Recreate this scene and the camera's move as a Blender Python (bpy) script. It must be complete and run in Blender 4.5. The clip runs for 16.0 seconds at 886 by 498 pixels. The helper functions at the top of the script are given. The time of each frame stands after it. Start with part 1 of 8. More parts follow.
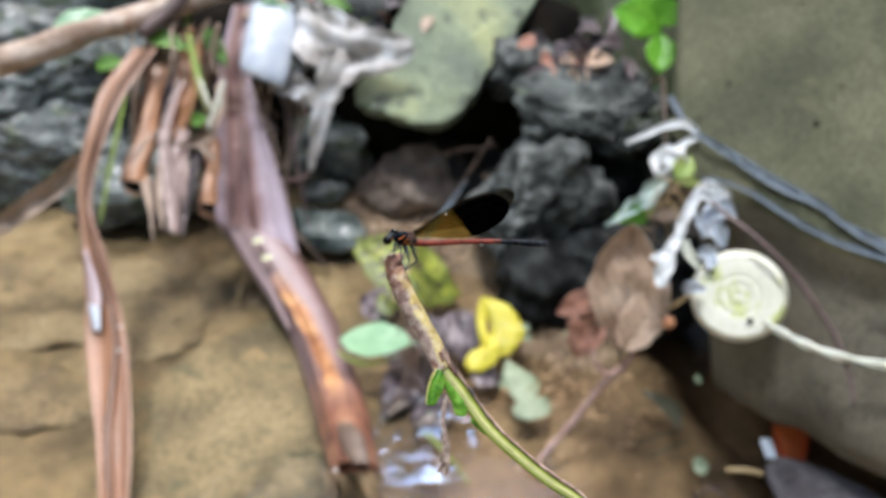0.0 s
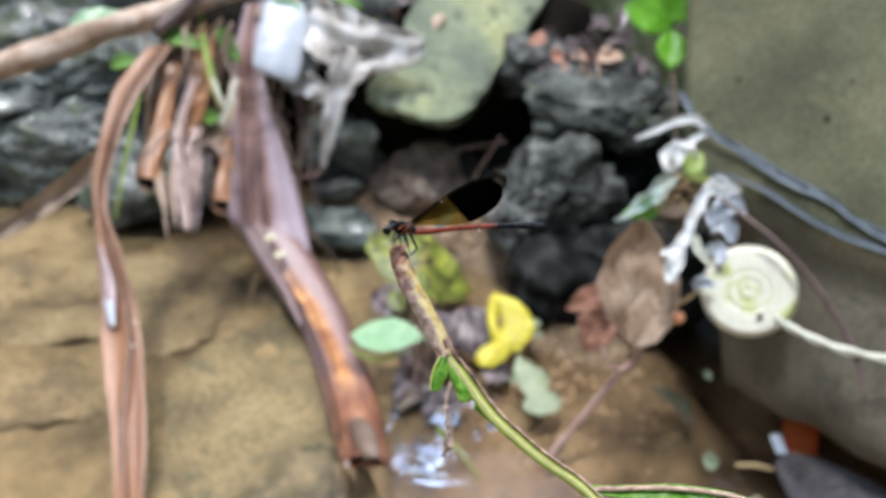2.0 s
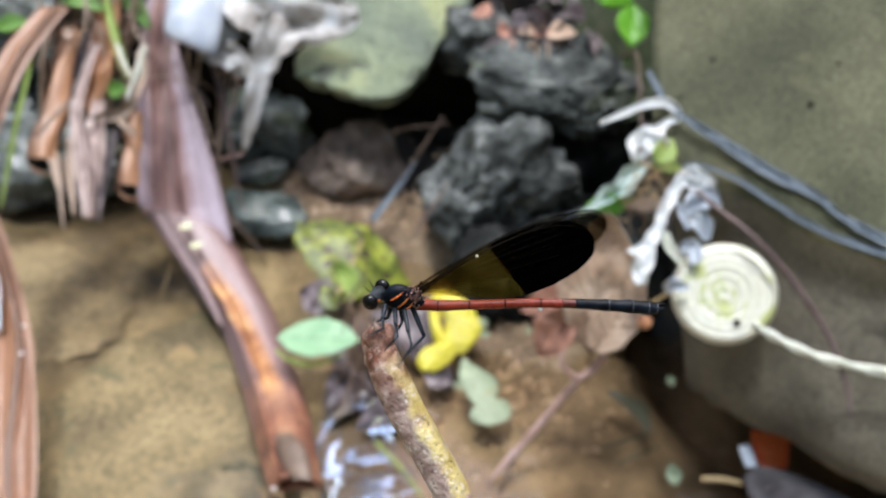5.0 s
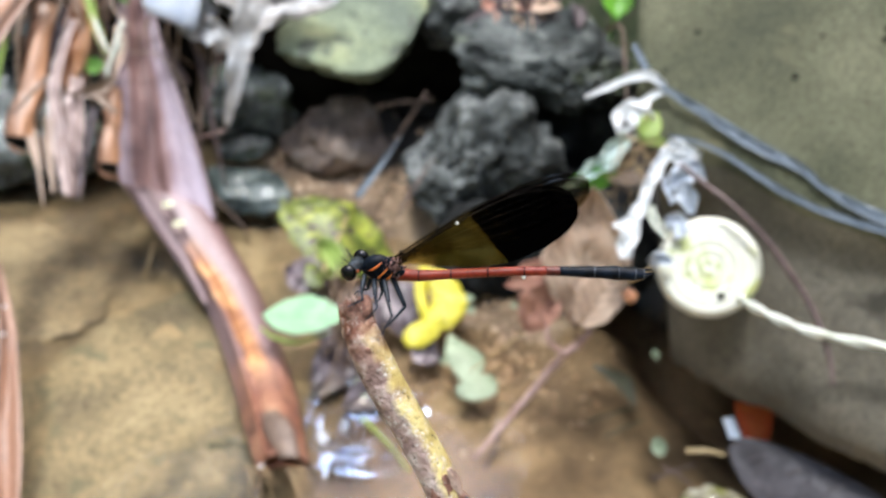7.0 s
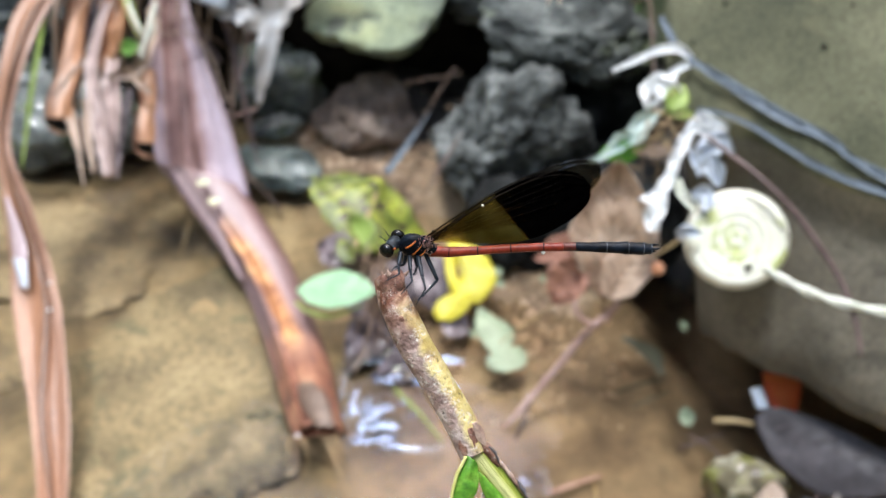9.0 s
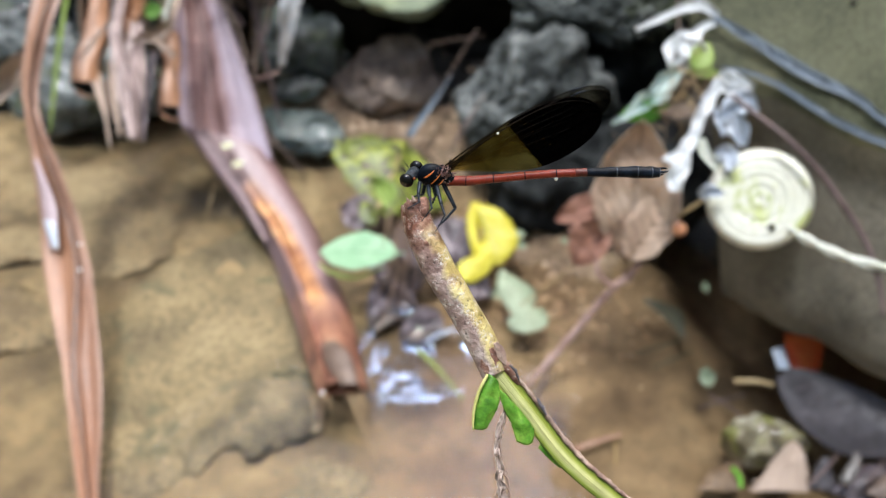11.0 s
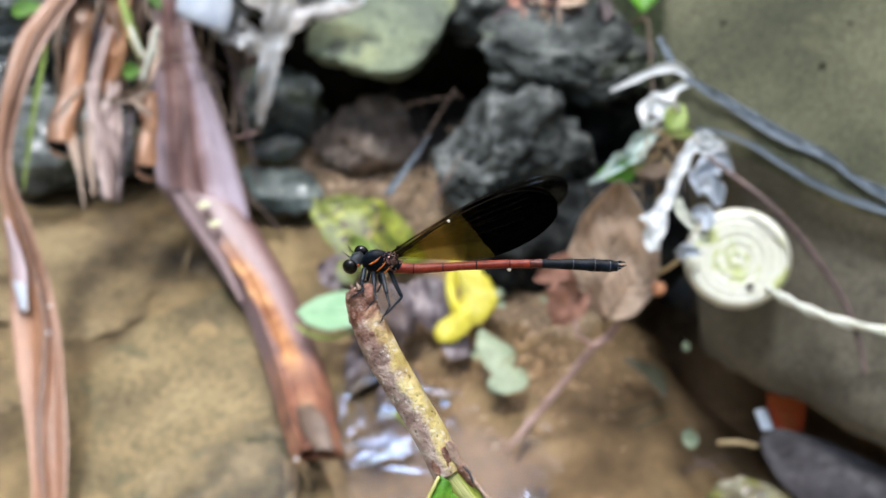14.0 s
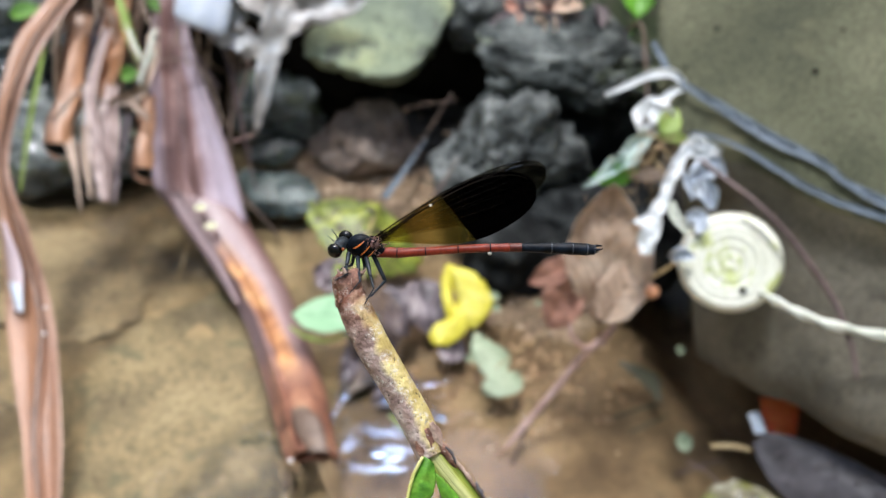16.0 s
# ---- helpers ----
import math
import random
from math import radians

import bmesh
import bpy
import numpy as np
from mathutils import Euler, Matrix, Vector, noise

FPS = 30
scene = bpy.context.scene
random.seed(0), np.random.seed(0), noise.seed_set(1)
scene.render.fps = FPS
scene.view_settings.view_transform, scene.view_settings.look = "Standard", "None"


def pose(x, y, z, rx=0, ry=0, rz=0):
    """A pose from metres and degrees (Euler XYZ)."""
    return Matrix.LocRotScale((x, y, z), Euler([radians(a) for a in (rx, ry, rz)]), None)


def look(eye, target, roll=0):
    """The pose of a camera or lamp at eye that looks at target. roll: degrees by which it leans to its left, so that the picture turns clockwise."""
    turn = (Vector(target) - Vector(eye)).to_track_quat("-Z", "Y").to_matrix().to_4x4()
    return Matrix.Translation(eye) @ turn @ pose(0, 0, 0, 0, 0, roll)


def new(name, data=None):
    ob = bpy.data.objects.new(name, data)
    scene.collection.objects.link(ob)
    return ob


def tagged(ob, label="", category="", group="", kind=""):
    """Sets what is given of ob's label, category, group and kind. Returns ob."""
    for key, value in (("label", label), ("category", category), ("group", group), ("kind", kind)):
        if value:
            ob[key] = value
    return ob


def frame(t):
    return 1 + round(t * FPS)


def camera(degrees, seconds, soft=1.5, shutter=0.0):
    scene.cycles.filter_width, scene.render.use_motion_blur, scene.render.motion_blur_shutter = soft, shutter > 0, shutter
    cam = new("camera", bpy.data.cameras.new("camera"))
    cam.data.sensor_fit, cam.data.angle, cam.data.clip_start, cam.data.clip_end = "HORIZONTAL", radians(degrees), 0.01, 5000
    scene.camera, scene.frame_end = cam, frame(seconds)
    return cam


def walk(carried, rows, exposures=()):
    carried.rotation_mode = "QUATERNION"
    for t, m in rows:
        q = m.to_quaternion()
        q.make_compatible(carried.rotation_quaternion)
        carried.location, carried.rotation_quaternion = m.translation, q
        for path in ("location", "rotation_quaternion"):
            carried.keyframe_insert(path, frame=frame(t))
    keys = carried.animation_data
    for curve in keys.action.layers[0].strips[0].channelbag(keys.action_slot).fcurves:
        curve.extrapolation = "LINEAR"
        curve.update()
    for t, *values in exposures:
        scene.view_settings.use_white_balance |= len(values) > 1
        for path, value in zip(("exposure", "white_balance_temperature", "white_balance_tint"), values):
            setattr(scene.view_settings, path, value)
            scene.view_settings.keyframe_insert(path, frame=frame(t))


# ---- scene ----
cam = camera(58.5, 16.0, soft=1.2)
cam.data.dof.use_dof = True
cam.data.dof.focus_distance = 0.162
cam.data.dof.aperture_fstop = 15.6
PATH = [
    (0, (0.0000, 0.0000, 0.8197), (0.0000, 0.8387, 0.2751), -0.00),
    (0.5, (0.0012, 0.0001, 0.8196), (-0.0053, 0.8364, 0.2713), -0.29),
    (1, (0.0022, -0.0038, 0.8215), (-0.0102, 0.8315, 0.2719), -0.59),
    (1.5, (0.0025, -0.0060, 0.8218), (-0.0128, 0.8297, 0.2728), -0.67),
    (2, (0.0028, -0.0064, 0.8211), (-0.0132, 0.8306, 0.2742), -0.62),
    (2.5, (0.0031, -0.0059, 0.8202), (-0.0119, 0.8317, 0.2740), -0.54),
    (3, (0.0020, -0.0049, 0.8192), (-0.0086, 0.8325, 0.2726), -0.19),
    (3.5, (-0.0027, 0.0059, 0.8161), (-0.0014, 0.8423, 0.2680), 0.44),
    (4, (-0.0149, 0.0525, 0.7998), (0.0100, 0.8861, 0.2479), 1.36),
    (4.5, (-0.0174, 0.0917, 0.7788), (0.0399, 0.9178, 0.2183), 2.64),
    (4.7, (-0.0151, 0.0965, 0.7758), (0.0525, 0.9202, 0.2128), 2.97),
    (7, (-0.0129, 0.0996, 0.7712), (0.0807, 0.9019, 0.1817), 3.39),
    (7.5, (-0.0136, 0.1038, 0.7700), (0.0753, 0.9030, 0.1754), 3.06),
    (8, (-0.0136, 0.1004, 0.7689), (0.0658, 0.8910, 0.1618), 2.56),
    (8.5, (-0.0133, 0.0931, 0.7781), (0.0495, 0.8784, 0.1622), 1.68),
    (9, (-0.0133, 0.0875, 0.7813), (0.0421, 0.8725, 0.1643), 1.25),
    (9.5, (-0.0149, 0.0777, 0.7881), (0.0290, 0.8533, 0.1584), 0.35),
    (11.8, (-0.0120, 0.0777, 0.7759), (0.0121, 0.8374, 0.1261), 0.19),
    (12, (-0.0115, 0.0772, 0.7764), (0.0157, 0.8441, 0.1351), 0.27),
    (12.5, (-0.0122, 0.0858, 0.7836), (0.0185, 0.8762, 0.1719), 0.02),
    (13, (-0.0105, 0.0937, 0.7800), (0.0290, 0.8945, 0.1824), 0.01),
    (13.5, (-0.0108, 0.0926, 0.7770), (0.0348, 0.8951, 0.1822), 0.26),
    (14, (-0.0072, 0.0892, 0.7776), (0.0428, 0.8916, 0.1830), 0.72),
    (14.5, (-0.0089, 0.0858, 0.7794), (0.0405, 0.8888, 0.1854), 1.20),
    (15, (-0.0088, 0.0809, 0.7748), (0.0410, 0.8825, 0.1790), 1.50),
    (15.5, (-0.0056, 0.0829, 0.7779), (0.0463, 0.8884, 0.1876), 1.44),
    (16, (-0.0051, 0.0840, 0.7768), (0.0484, 0.8908, 0.1884), 1.13),
]
EXPOSURES = [(0.0, 0.98, 6000, 9), (4.5, 1.0, 6000, 9), (7.0, 1.31, 6000, 9), (9.5, 1.24, 6000, 9), (12.0, 1.05, 6000, 9), (16.0, 1.09, 6000, 9)]
walk(cam, [(t, look(eye, target, roll)) for t, eye, target, roll in PATH], EXPOSURES)

# ---- light: bright overcast sky over a shaded stream ----
world = bpy.data.worlds.new("overcast_sky")
scene.world = world
world.use_nodes = True
wn = world.node_tree.nodes
wl = world.node_tree.links
sky = wn.new("ShaderNodeTexSky")
sky.sky_type = "NISHITA"
sky.sun_disc = False
sky.sun_elevation = radians(62)
sky.sun_rotation = radians(20)
sky.air_density = 1.0
sky.dust_density = 6.0
grey = wn.new("ShaderNodeHueSaturation")
grey.inputs["Saturation"].default_value = 0.9
wl.new(sky.outputs[0], grey.inputs["Color"])
wl.new(grey.outputs[0], wn["Background"].inputs[0])
wn["Background"].inputs[1].default_value = 0.15
sun_data = bpy.data.lights.new("sun", "SUN")
sun_data.energy = 1.6
sun_data.angle = radians(11)
sun_data.color = (1.0, 0.96, 0.9)
sun = new("sun", sun_data)
sun.matrix_world = look((-0.5, 0.3, 4.0), (0, 0.6, 0))


# ---- materials ----
def surface(name, colours, scale=20.0, rough=0.6, bump=0.3, fine=6.0, stretch=None, spots=None, spot_scale=40.0,
            spot_size=0.62, metal=0.0, coat=0.0, sheer=0.0, depth=0.002, mottle=0.35, spec=0.5, span=(0.32, 0.68)):
    """Two or three colours mixed by noise at two scales, with relief; stretch: streaks along the piece's UV."""
    m = bpy.data.materials.new(name)
    m.use_nodes = True
    nt = m.node_tree
    n, l = nt.nodes, nt.links
    bsdf = n["Principled BSDF"]
    tc = n.new("ShaderNodeTexCoord")
    src = tc.outputs["Object"]
    if stretch:
        mp = n.new("ShaderNodeMapping")
        mp.inputs["Scale"].default_value = stretch
        l.new(tc.outputs["UV"], mp.inputs["Vector"])
        src = mp.outputs[0]
    big = n.new("ShaderNodeTexNoise")
    big.inputs["Scale"].default_value = scale
    big.inputs["Detail"].default_value = 4
    l.new(src, big.inputs["Vector"])
    ramp = n.new("ShaderNodeValToRGB")
    while len(ramp.color_ramp.elements) < len(colours):
        ramp.color_ramp.elements.new(0.5)
    for i, c in enumerate(colours):
        e = ramp.color_ramp.elements[i]
        e.position = span[0] + (span[1] - span[0]) * i / max(1, len(colours) - 1)
        e.color = (*c, 1)
    l.new(big.outputs["Fac"], ramp.inputs[0])
    small = n.new("ShaderNodeTexNoise")
    small.inputs["Scale"].default_value = scale * fine
    small.inputs["Detail"].default_value = 5
    small.inputs["Roughness"].default_value = 0.65
    l.new(src, small.inputs["Vector"])
    shade = n.new("ShaderNodeMapRange")
    shade.inputs["From Min"].default_value = 0.3
    shade.inputs["From Max"].default_value = 0.7
    shade.inputs["To Min"].default_value = 1 - mottle
    shade.inputs["To Max"].default_value = 1 + mottle
    l.new(small.outputs["Fac"], shade.inputs[0])
    mul = n.new("ShaderNodeVectorMath")
    mul.operation = "SCALE"
    l.new(ramp.outputs[0], mul.inputs[0])
    l.new(shade.outputs[0], mul.inputs["Scale"])
    out = mul.outputs[0]
    if spots:
        sn = n.new("ShaderNodeTexNoise")
        sn.inputs["Scale"].default_value = spot_scale
        sn.inputs["Detail"].default_value = 3
        l.new(src, sn.inputs["Vector"])
        sr = n.new("ShaderNodeValToRGB")
        sr.color_ramp.elements[0].position = spot_size - 0.04
        sr.color_ramp.elements[1].position = spot_size + 0.04
        l.new(sn.outputs["Fac"], sr.inputs[0])
        mix = n.new("ShaderNodeMix")
        mix.data_type = "RGBA"
        l.new(sr.outputs[0], mix.inputs[0])
        l.new(out, mix.inputs[6])
        mix.inputs[7].default_value = (*spots, 1)
        out = mix.outputs[2]
    l.new(out, bsdf.inputs["Base Color"])
    rr = n.new("ShaderNodeMapRange")
    rr.inputs["To Min"].default_value = max(0.02, rough - 0.12)
    rr.inputs["To Max"].default_value = min(1.0, rough + 0.12)
    l.new(small.outputs["Fac"], rr.inputs[0])
    l.new(rr.outputs[0], bsdf.inputs["Roughness"])
    bsdf.inputs["Metallic"].default_value = metal
    bsdf.inputs["Coat Weight"].default_value = coat
    bsdf.inputs["Coat Roughness"].default_value = 0.02 if coat > 0.55 else 0.08
    bsdf.inputs["Specular IOR Level"].default_value = spec
    if bump:
        bp = n.new("ShaderNodeBump")
        bp.inputs["Strength"].default_value = bump
        bp.inputs["Distance"].default_value = depth
        l.new(small.outputs["Fac"], bp.inputs["Height"])
        l.new(bp.outputs[0], bsdf.inputs["Normal"])
    if sheer:
        tr = n.new("ShaderNodeBsdfTranslucent")
        l.new(out, tr.inputs[0])
        ms = n.new("ShaderNodeMixShader")
        ms.inputs[0].default_value = sheer
        l.new(bsdf.outputs[0], ms.inputs[1])
        l.new(tr.outputs[0], ms.inputs[2])
        l.new(ms.outputs[0], n["Material Output"].inputs[0])
    return m


def water_surface(name, ripple, ripple_scale, tint=(0.93, 0.9, 0.82), gloss=1.33):
    m = bpy.data.materials.new(name)
    m.use_nodes = True
    n, l = m.node_tree.nodes, m.node_tree.links
    n.remove(n["Principled BSDF"])
    tc = n.new("ShaderNodeTexCoord")
    wave = n.new("ShaderNodeTexNoise")
    wave.inputs["Scale"].default_value = ripple_scale
    wave.inputs["Detail"].default_value = 2
    l.new(tc.outputs["Object"], wave.inputs["Vector"])
    bp = n.new("ShaderNodeBump")
    bp.inputs["Strength"].default_value = ripple
    bp.inputs["Distance"].default_value = 0.004
    l.new(wave.outputs["Fac"], bp.inputs["Height"])
    fr = n.new("ShaderNodeFresnel")
    fr.inputs["IOR"].default_value = gloss
    l.new(bp.outputs[0], fr.inputs["Normal"])
    tr = n.new("ShaderNodeBsdfTransparent")
    tr.inputs[0].default_value = (*tint, 1)
    gl = n.new("ShaderNodeBsdfGlossy")
    gl.inputs["Color"].default_value = (0.46, 0.63, 1.0, 1)
    gl.inputs["Roughness"].default_value = 0.03 if gloss < 1.4 else 0.2
    l.new(bp.outputs[0], gl.inputs["Normal"])
    ms = n.new("ShaderNodeMixShader")
    l.new(fr.outputs[0], ms.inputs[0])
    l.new(tr.outputs[0], ms.inputs[1])
    l.new(gl.outputs[0], ms.inputs[2])
    l.new(ms.outputs[0], n["Material Output"].inputs[0])
    return m


def wing_membrane(name, base, cut, tip_from, base_alpha, tip_colour, tip_alpha, dark=(0.002, 0.002, 0.003), pass_colour=(0.80, 0.60, 0.22), outer=1.0):
    """Veined membrane: tinted clear at its root, dark from the cut outwards, and paler again at its tip."""
    m = bpy.data.materials.new(name)
    m.use_nodes = True
    n, l = m.node_tree.nodes, m.node_tree.links
    bsdf = n["Principled BSDF"]
    tc = n.new("ShaderNodeTexCoord")
    sep = n.new("ShaderNodeSeparateXYZ")
    l.new(tc.outputs["UV"], sep.inputs[0])
    mp = n.new("ShaderNodeMapping")
    mp.inputs["Scale"].default_value = (34, 13, 1)
    l.new(tc.outputs["UV"], mp.inputs["Vector"])
    vor = n.new("ShaderNodeTexVoronoi")
    vor.feature = "DISTANCE_TO_EDGE"
    l.new(mp.outputs[0], vor.inputs["Vector"])
    vein = n.new("ShaderNodeMapRange")
    vein.inputs["From Min"].default_value = 0.02
    vein.inputs["From Max"].default_value = 0.07
    vein.inputs["To Min"].default_value = 1.0
    vein.inputs["To Max"].default_value = 0.0
    l.new(vor.outputs["Distance"], vein.inputs[0])
    noisy = n.new("ShaderNodeTexNoise")
    noisy.inputs["Scale"].default_value = 9
    l.new(tc.outputs["UV"], noisy.inputs["Vector"])
    # the edge of the dark patch slants across the wing
    edge = n.new("ShaderNodeMath")
    edge.operation = "MULTIPLY_ADD"
    edge.inputs[1].default_value = 0.07
    l.new(sep.outputs["Y"], edge.inputs[0])
    l.new(sep.outputs["X"], edge.inputs[2])
    wob = n.new("ShaderNodeMath")
    wob.operation = "MULTIPLY_ADD"
    wob.inputs[1].default_value = 0.03
    l.new(noisy.outputs["Fac"], wob.inputs[0])
    l.new(edge.outputs[0], wob.inputs[2])
    ramp = n.new("ShaderNodeValToRGB")
    ramp.color_ramp.elements.new(0.5)
    ramp.color_ramp.elements.new(0.9)
    for e, (p, c) in zip(ramp.color_ramp.elements, ((cut - 0.015, base), (cut + 0.015, dark), (tip_from, dark), (min(1.0, tip_from + 0.04), tip_colour))):
        e.position, e.color = p, (*c, 1)
    l.new(wob.outputs[0], ramp.inputs[0])
    solid = n.new("ShaderNodeValToRGB")
    solid.color_ramp.elements.new(0.5)
    solid.color_ramp.elements.new(0.9)
    for e, (p, a) in zip(solid.color_ramp.elements, ((cut - 0.015, base_alpha), (cut + 0.015, outer), (tip_from, outer), (min(1.0, tip_from + 0.04), tip_alpha))):
        e.position, e.color = p, (a, a, a, 1)
    l.new(wob.outputs[0], solid.inputs[0])
    full = n.new("ShaderNodeMath")
    full.operation = "MULTIPLY_ADD"
    full.use_clamp = True
    full.inputs[1].default_value = 0.2
    l.new(vein.outputs[0], full.inputs[0])
    l.new(solid.outputs[0], full.inputs[2])
    dim = n.new("ShaderNodeMix")
    dim.data_type = "RGBA"
    l.new(vein.outputs[0], dim.inputs[0])
    l.new(ramp.outputs[0], dim.inputs[6])
    dim.inputs[7].default_value = (0.003, 0.002, 0.0012, 1)
    l.new(dim.outputs[2], bsdf.inputs["Base Color"])
    bsdf.inputs["Roughness"].default_value = 0.45
    bsdf.inputs["Specular IOR Level"].default_value = 0.0
    # the clear part lets tinted light through
    glass = n.new("ShaderNodeBsdfTransparent")
    glass.inputs[0].default_value = (*pass_colour, 1)
    ms = n.new("ShaderNodeMixShader")
    l.new(full.outputs[0], ms.inputs[0])
    l.new(glass.outputs[0], ms.inputs[1])
    l.new(bsdf.outputs[0], ms.inputs[2])
    l.new(ms.outputs[0], n["Material Output"].inputs[0])
    return m


def bed_ground(name):
    """Stream bed: pale silt, browner mud beside the concrete, painted gap shade, overgrown earth on added gully sides.
    """
    m = bpy.data.materials.new(name)
    m.use_nodes = True
    n, l = m.node_tree.nodes, m.node_tree.links
    bsdf = n["Principled BSDF"]
    pos = n.new("ShaderNodeNewGeometry").outputs["Position"]

    def noisy(scale, detail=5, rough=0.55):
        t = n.new("ShaderNodeTexNoise")
        t.inputs["Scale"].default_value = scale
        t.inputs["Detail"].default_value = detail
        t.inputs["Roughness"].default_value = rough
        l.new(pos, t.inputs["Vector"])
        return t.outputs["Fac"]

    def ramp(fac, *stops):
        c = n.new("ShaderNodeValToRGB")
        while len(c.color_ramp.elements) < len(stops):
            c.color_ramp.elements.new(0.5)
        for e, (p, v) in zip(c.color_ramp.elements, stops):
            e.position, e.color = p, (*v, 1) if isinstance(v, tuple) else (v, v, v, 1)
        l.new(fac, c.inputs[0])
        return c.outputs[0]

    def calc(op, *args):
        x = n.new("ShaderNodeMath")
        x.operation = op
        for k, v in enumerate(args):
            if isinstance(v, (int, float)):
                x.inputs[k].default_value = v
            else:
                l.new(v, x.inputs[k])
        return x.outputs[0]

    def blend(fac, a, b, mode="MIX"):
        x = n.new("ShaderNodeMix")
        x.data_type = "RGBA"
        x.blend_type = mode
        for k, v in ((0, fac), (6, a), (7, b)):
            if isinstance(v, (int, float)):
                x.inputs[k].default_value = v
            else:
                l.new(v, x.inputs[k])
        return x.outputs[2]

    sep = n.new("ShaderNodeSeparateXYZ")
    l.new(pos, sep.inputs[0])
    big, mid, fine = noisy(7), noisy(38), noisy(190, 6, 0.7)
    silt = ramp(big, (0.32, (0.12, 0.090, 0.052)), (0.5, (0.255, 0.195, 0.112)), (0.68, (0.36, 0.285, 0.175)))
    mud = ramp(big, (0.32, (0.105, 0.068, 0.037)), (0.5, (0.215, 0.148, 0.084)), (0.68, (0.31, 0.228, 0.135)))
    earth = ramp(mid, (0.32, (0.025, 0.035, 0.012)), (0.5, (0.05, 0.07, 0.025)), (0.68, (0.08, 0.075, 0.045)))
    side = ramp(calc("ADD", calc("MULTIPLY", sep.outputs["X"], 2.4), calc("ADD", calc("MULTIPLY", big, 0.5), calc("MULTIPLY", mid, 0.25))), (0.02, 0.0), (0.34, 1.0))
    col = blend(side, silt, mud)
    # near black behind the rocks: the hollow's shade is painted into the bed
    gap_shade = calc("ADD", calc("MULTIPLY_ADD", calc("MAXIMUM", sep.outputs["X"], -0.3), 0.8, sep.outputs["Y"]), calc("MULTIPLY", mid, 0.16))
    col = blend(ramp(calc("ADD", gap_shade, -1.0), (0.39, 0.0), (0.44, 1.0)), col, ramp(fine, (0.3, (0.006, 0.005, 0.004)), (0.7, (0.020, 0.016, 0.012))))
    grainy = ramp(calc("ADD", calc("MULTIPLY", mid, 0.5), calc("MULTIPLY", fine, 0.5)), (0.34, 0.58), (0.66, 1.38))
    col = blend(1.0, col, grainy, "MULTIPLY")
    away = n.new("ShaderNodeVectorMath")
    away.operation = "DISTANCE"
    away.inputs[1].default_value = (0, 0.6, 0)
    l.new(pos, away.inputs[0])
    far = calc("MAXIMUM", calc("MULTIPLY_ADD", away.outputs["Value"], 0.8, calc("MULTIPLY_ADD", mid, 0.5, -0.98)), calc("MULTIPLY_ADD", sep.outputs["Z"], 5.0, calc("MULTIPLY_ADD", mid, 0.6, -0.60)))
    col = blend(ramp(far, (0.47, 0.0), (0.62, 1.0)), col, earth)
    l.new(col, bsdf.inputs["Base Color"])
    l.new(ramp(fine, (0.3, 0.4), (0.7, 0.75)), bsdf.inputs["Roughness"])
    bp = n.new("ShaderNodeBump")
    bp.inputs["Strength"].default_value = 0.8
    bp.inputs["Distance"].default_value = 0.004
    l.new(calc("ADD", mid, calc("MULTIPLY", fine, 0.8)), bp.inputs["Height"])
    l.new(bp.outputs[0], bsdf.inputs["Normal"])
    return m


M_SAND = bed_ground("wet_sand_and_earth")
M_BEDDARK = surface("algae_dark_bed_stone", [(0.125, 0.105, 0.068), (0.225, 0.185, 0.113), (0.33, 0.275, 0.175)], 8, 0.6, 0.9, 14, spots=(0.135, 0.128, 0.082), spot_scale=24, spot_size=0.63, mottle=0.55, depth=0.005)
M_BEDALGAE = surface("dark_algae_bed_stone", [(0.085, 0.076, 0.049), (0.175, 0.15, 0.094), (0.29, 0.245, 0.158)], 18, 0.6, 1.0, 9, spots=(0.095, 0.092, 0.06), spot_scale=30, spot_size=0.60, mottle=0.55, depth=0.006)
M_SILT = surface("silted_stone", [(0.15, 0.115, 0.07), (0.25, 0.195, 0.118), (0.35, 0.285, 0.18)], 9, 0.6, 0.7, 11, mottle=0.5, depth=0.005)
M_WATER = water_surface("clear_water", 0.25, 26, gloss=1.22)
M_RIPPLE = water_surface("rippled_water", 0.02, 60, (0.97, 0.97, 0.97), 2.3)
M_ROCK = surface("dark_grey_rock", [(0.018, 0.020, 0.0195), (0.098, 0.108, 0.106), (0.27, 0.287, 0.278)], 24, 0.75, 1.0, 6, spots=(0.008, 0.009, 0.010), spot_scale=80, spot_size=0.64, depth=0.005, mottle=0.6, spec=0.35)
M_LICHENROCK = surface("lichened_grey_rock", [(0.024, 0.028, 0.028), (0.084, 0.096, 0.094), (0.21, 0.228, 0.22)], 24, 0.8, 1.0, 6, spots=(0.15, 0.18, 0.11), spot_scale=13, spot_size=0.63, depth=0.006, mottle=0.55, spec=0.3)
M_MUD = surface("dark_wet_mud", [(0.07, 0.042, 0.022), (0.165, 0.107, 0.058), (0.26, 0.18, 0.10)], 9, 0.5, 0.6, 12, depth=0.004, mottle=0.45)
# white bead colour that stands for bright glints on drops
M_BUBBLE = surface("white_drop_glint", [(0.75, 0.76, 0.80), (0.88, 0.88, 0.90)], 300, 0.15, 0.0, 4, coat=0.6)
M_TEALROCK = surface("wet_greenish_stone", [(0.035, 0.055, 0.053), (0.105, 0.14, 0.132), (0.21, 0.245, 0.23)], 24, 0.22, 1.0, 7, coat=0.6, depth=0.004, mottle=0.5)
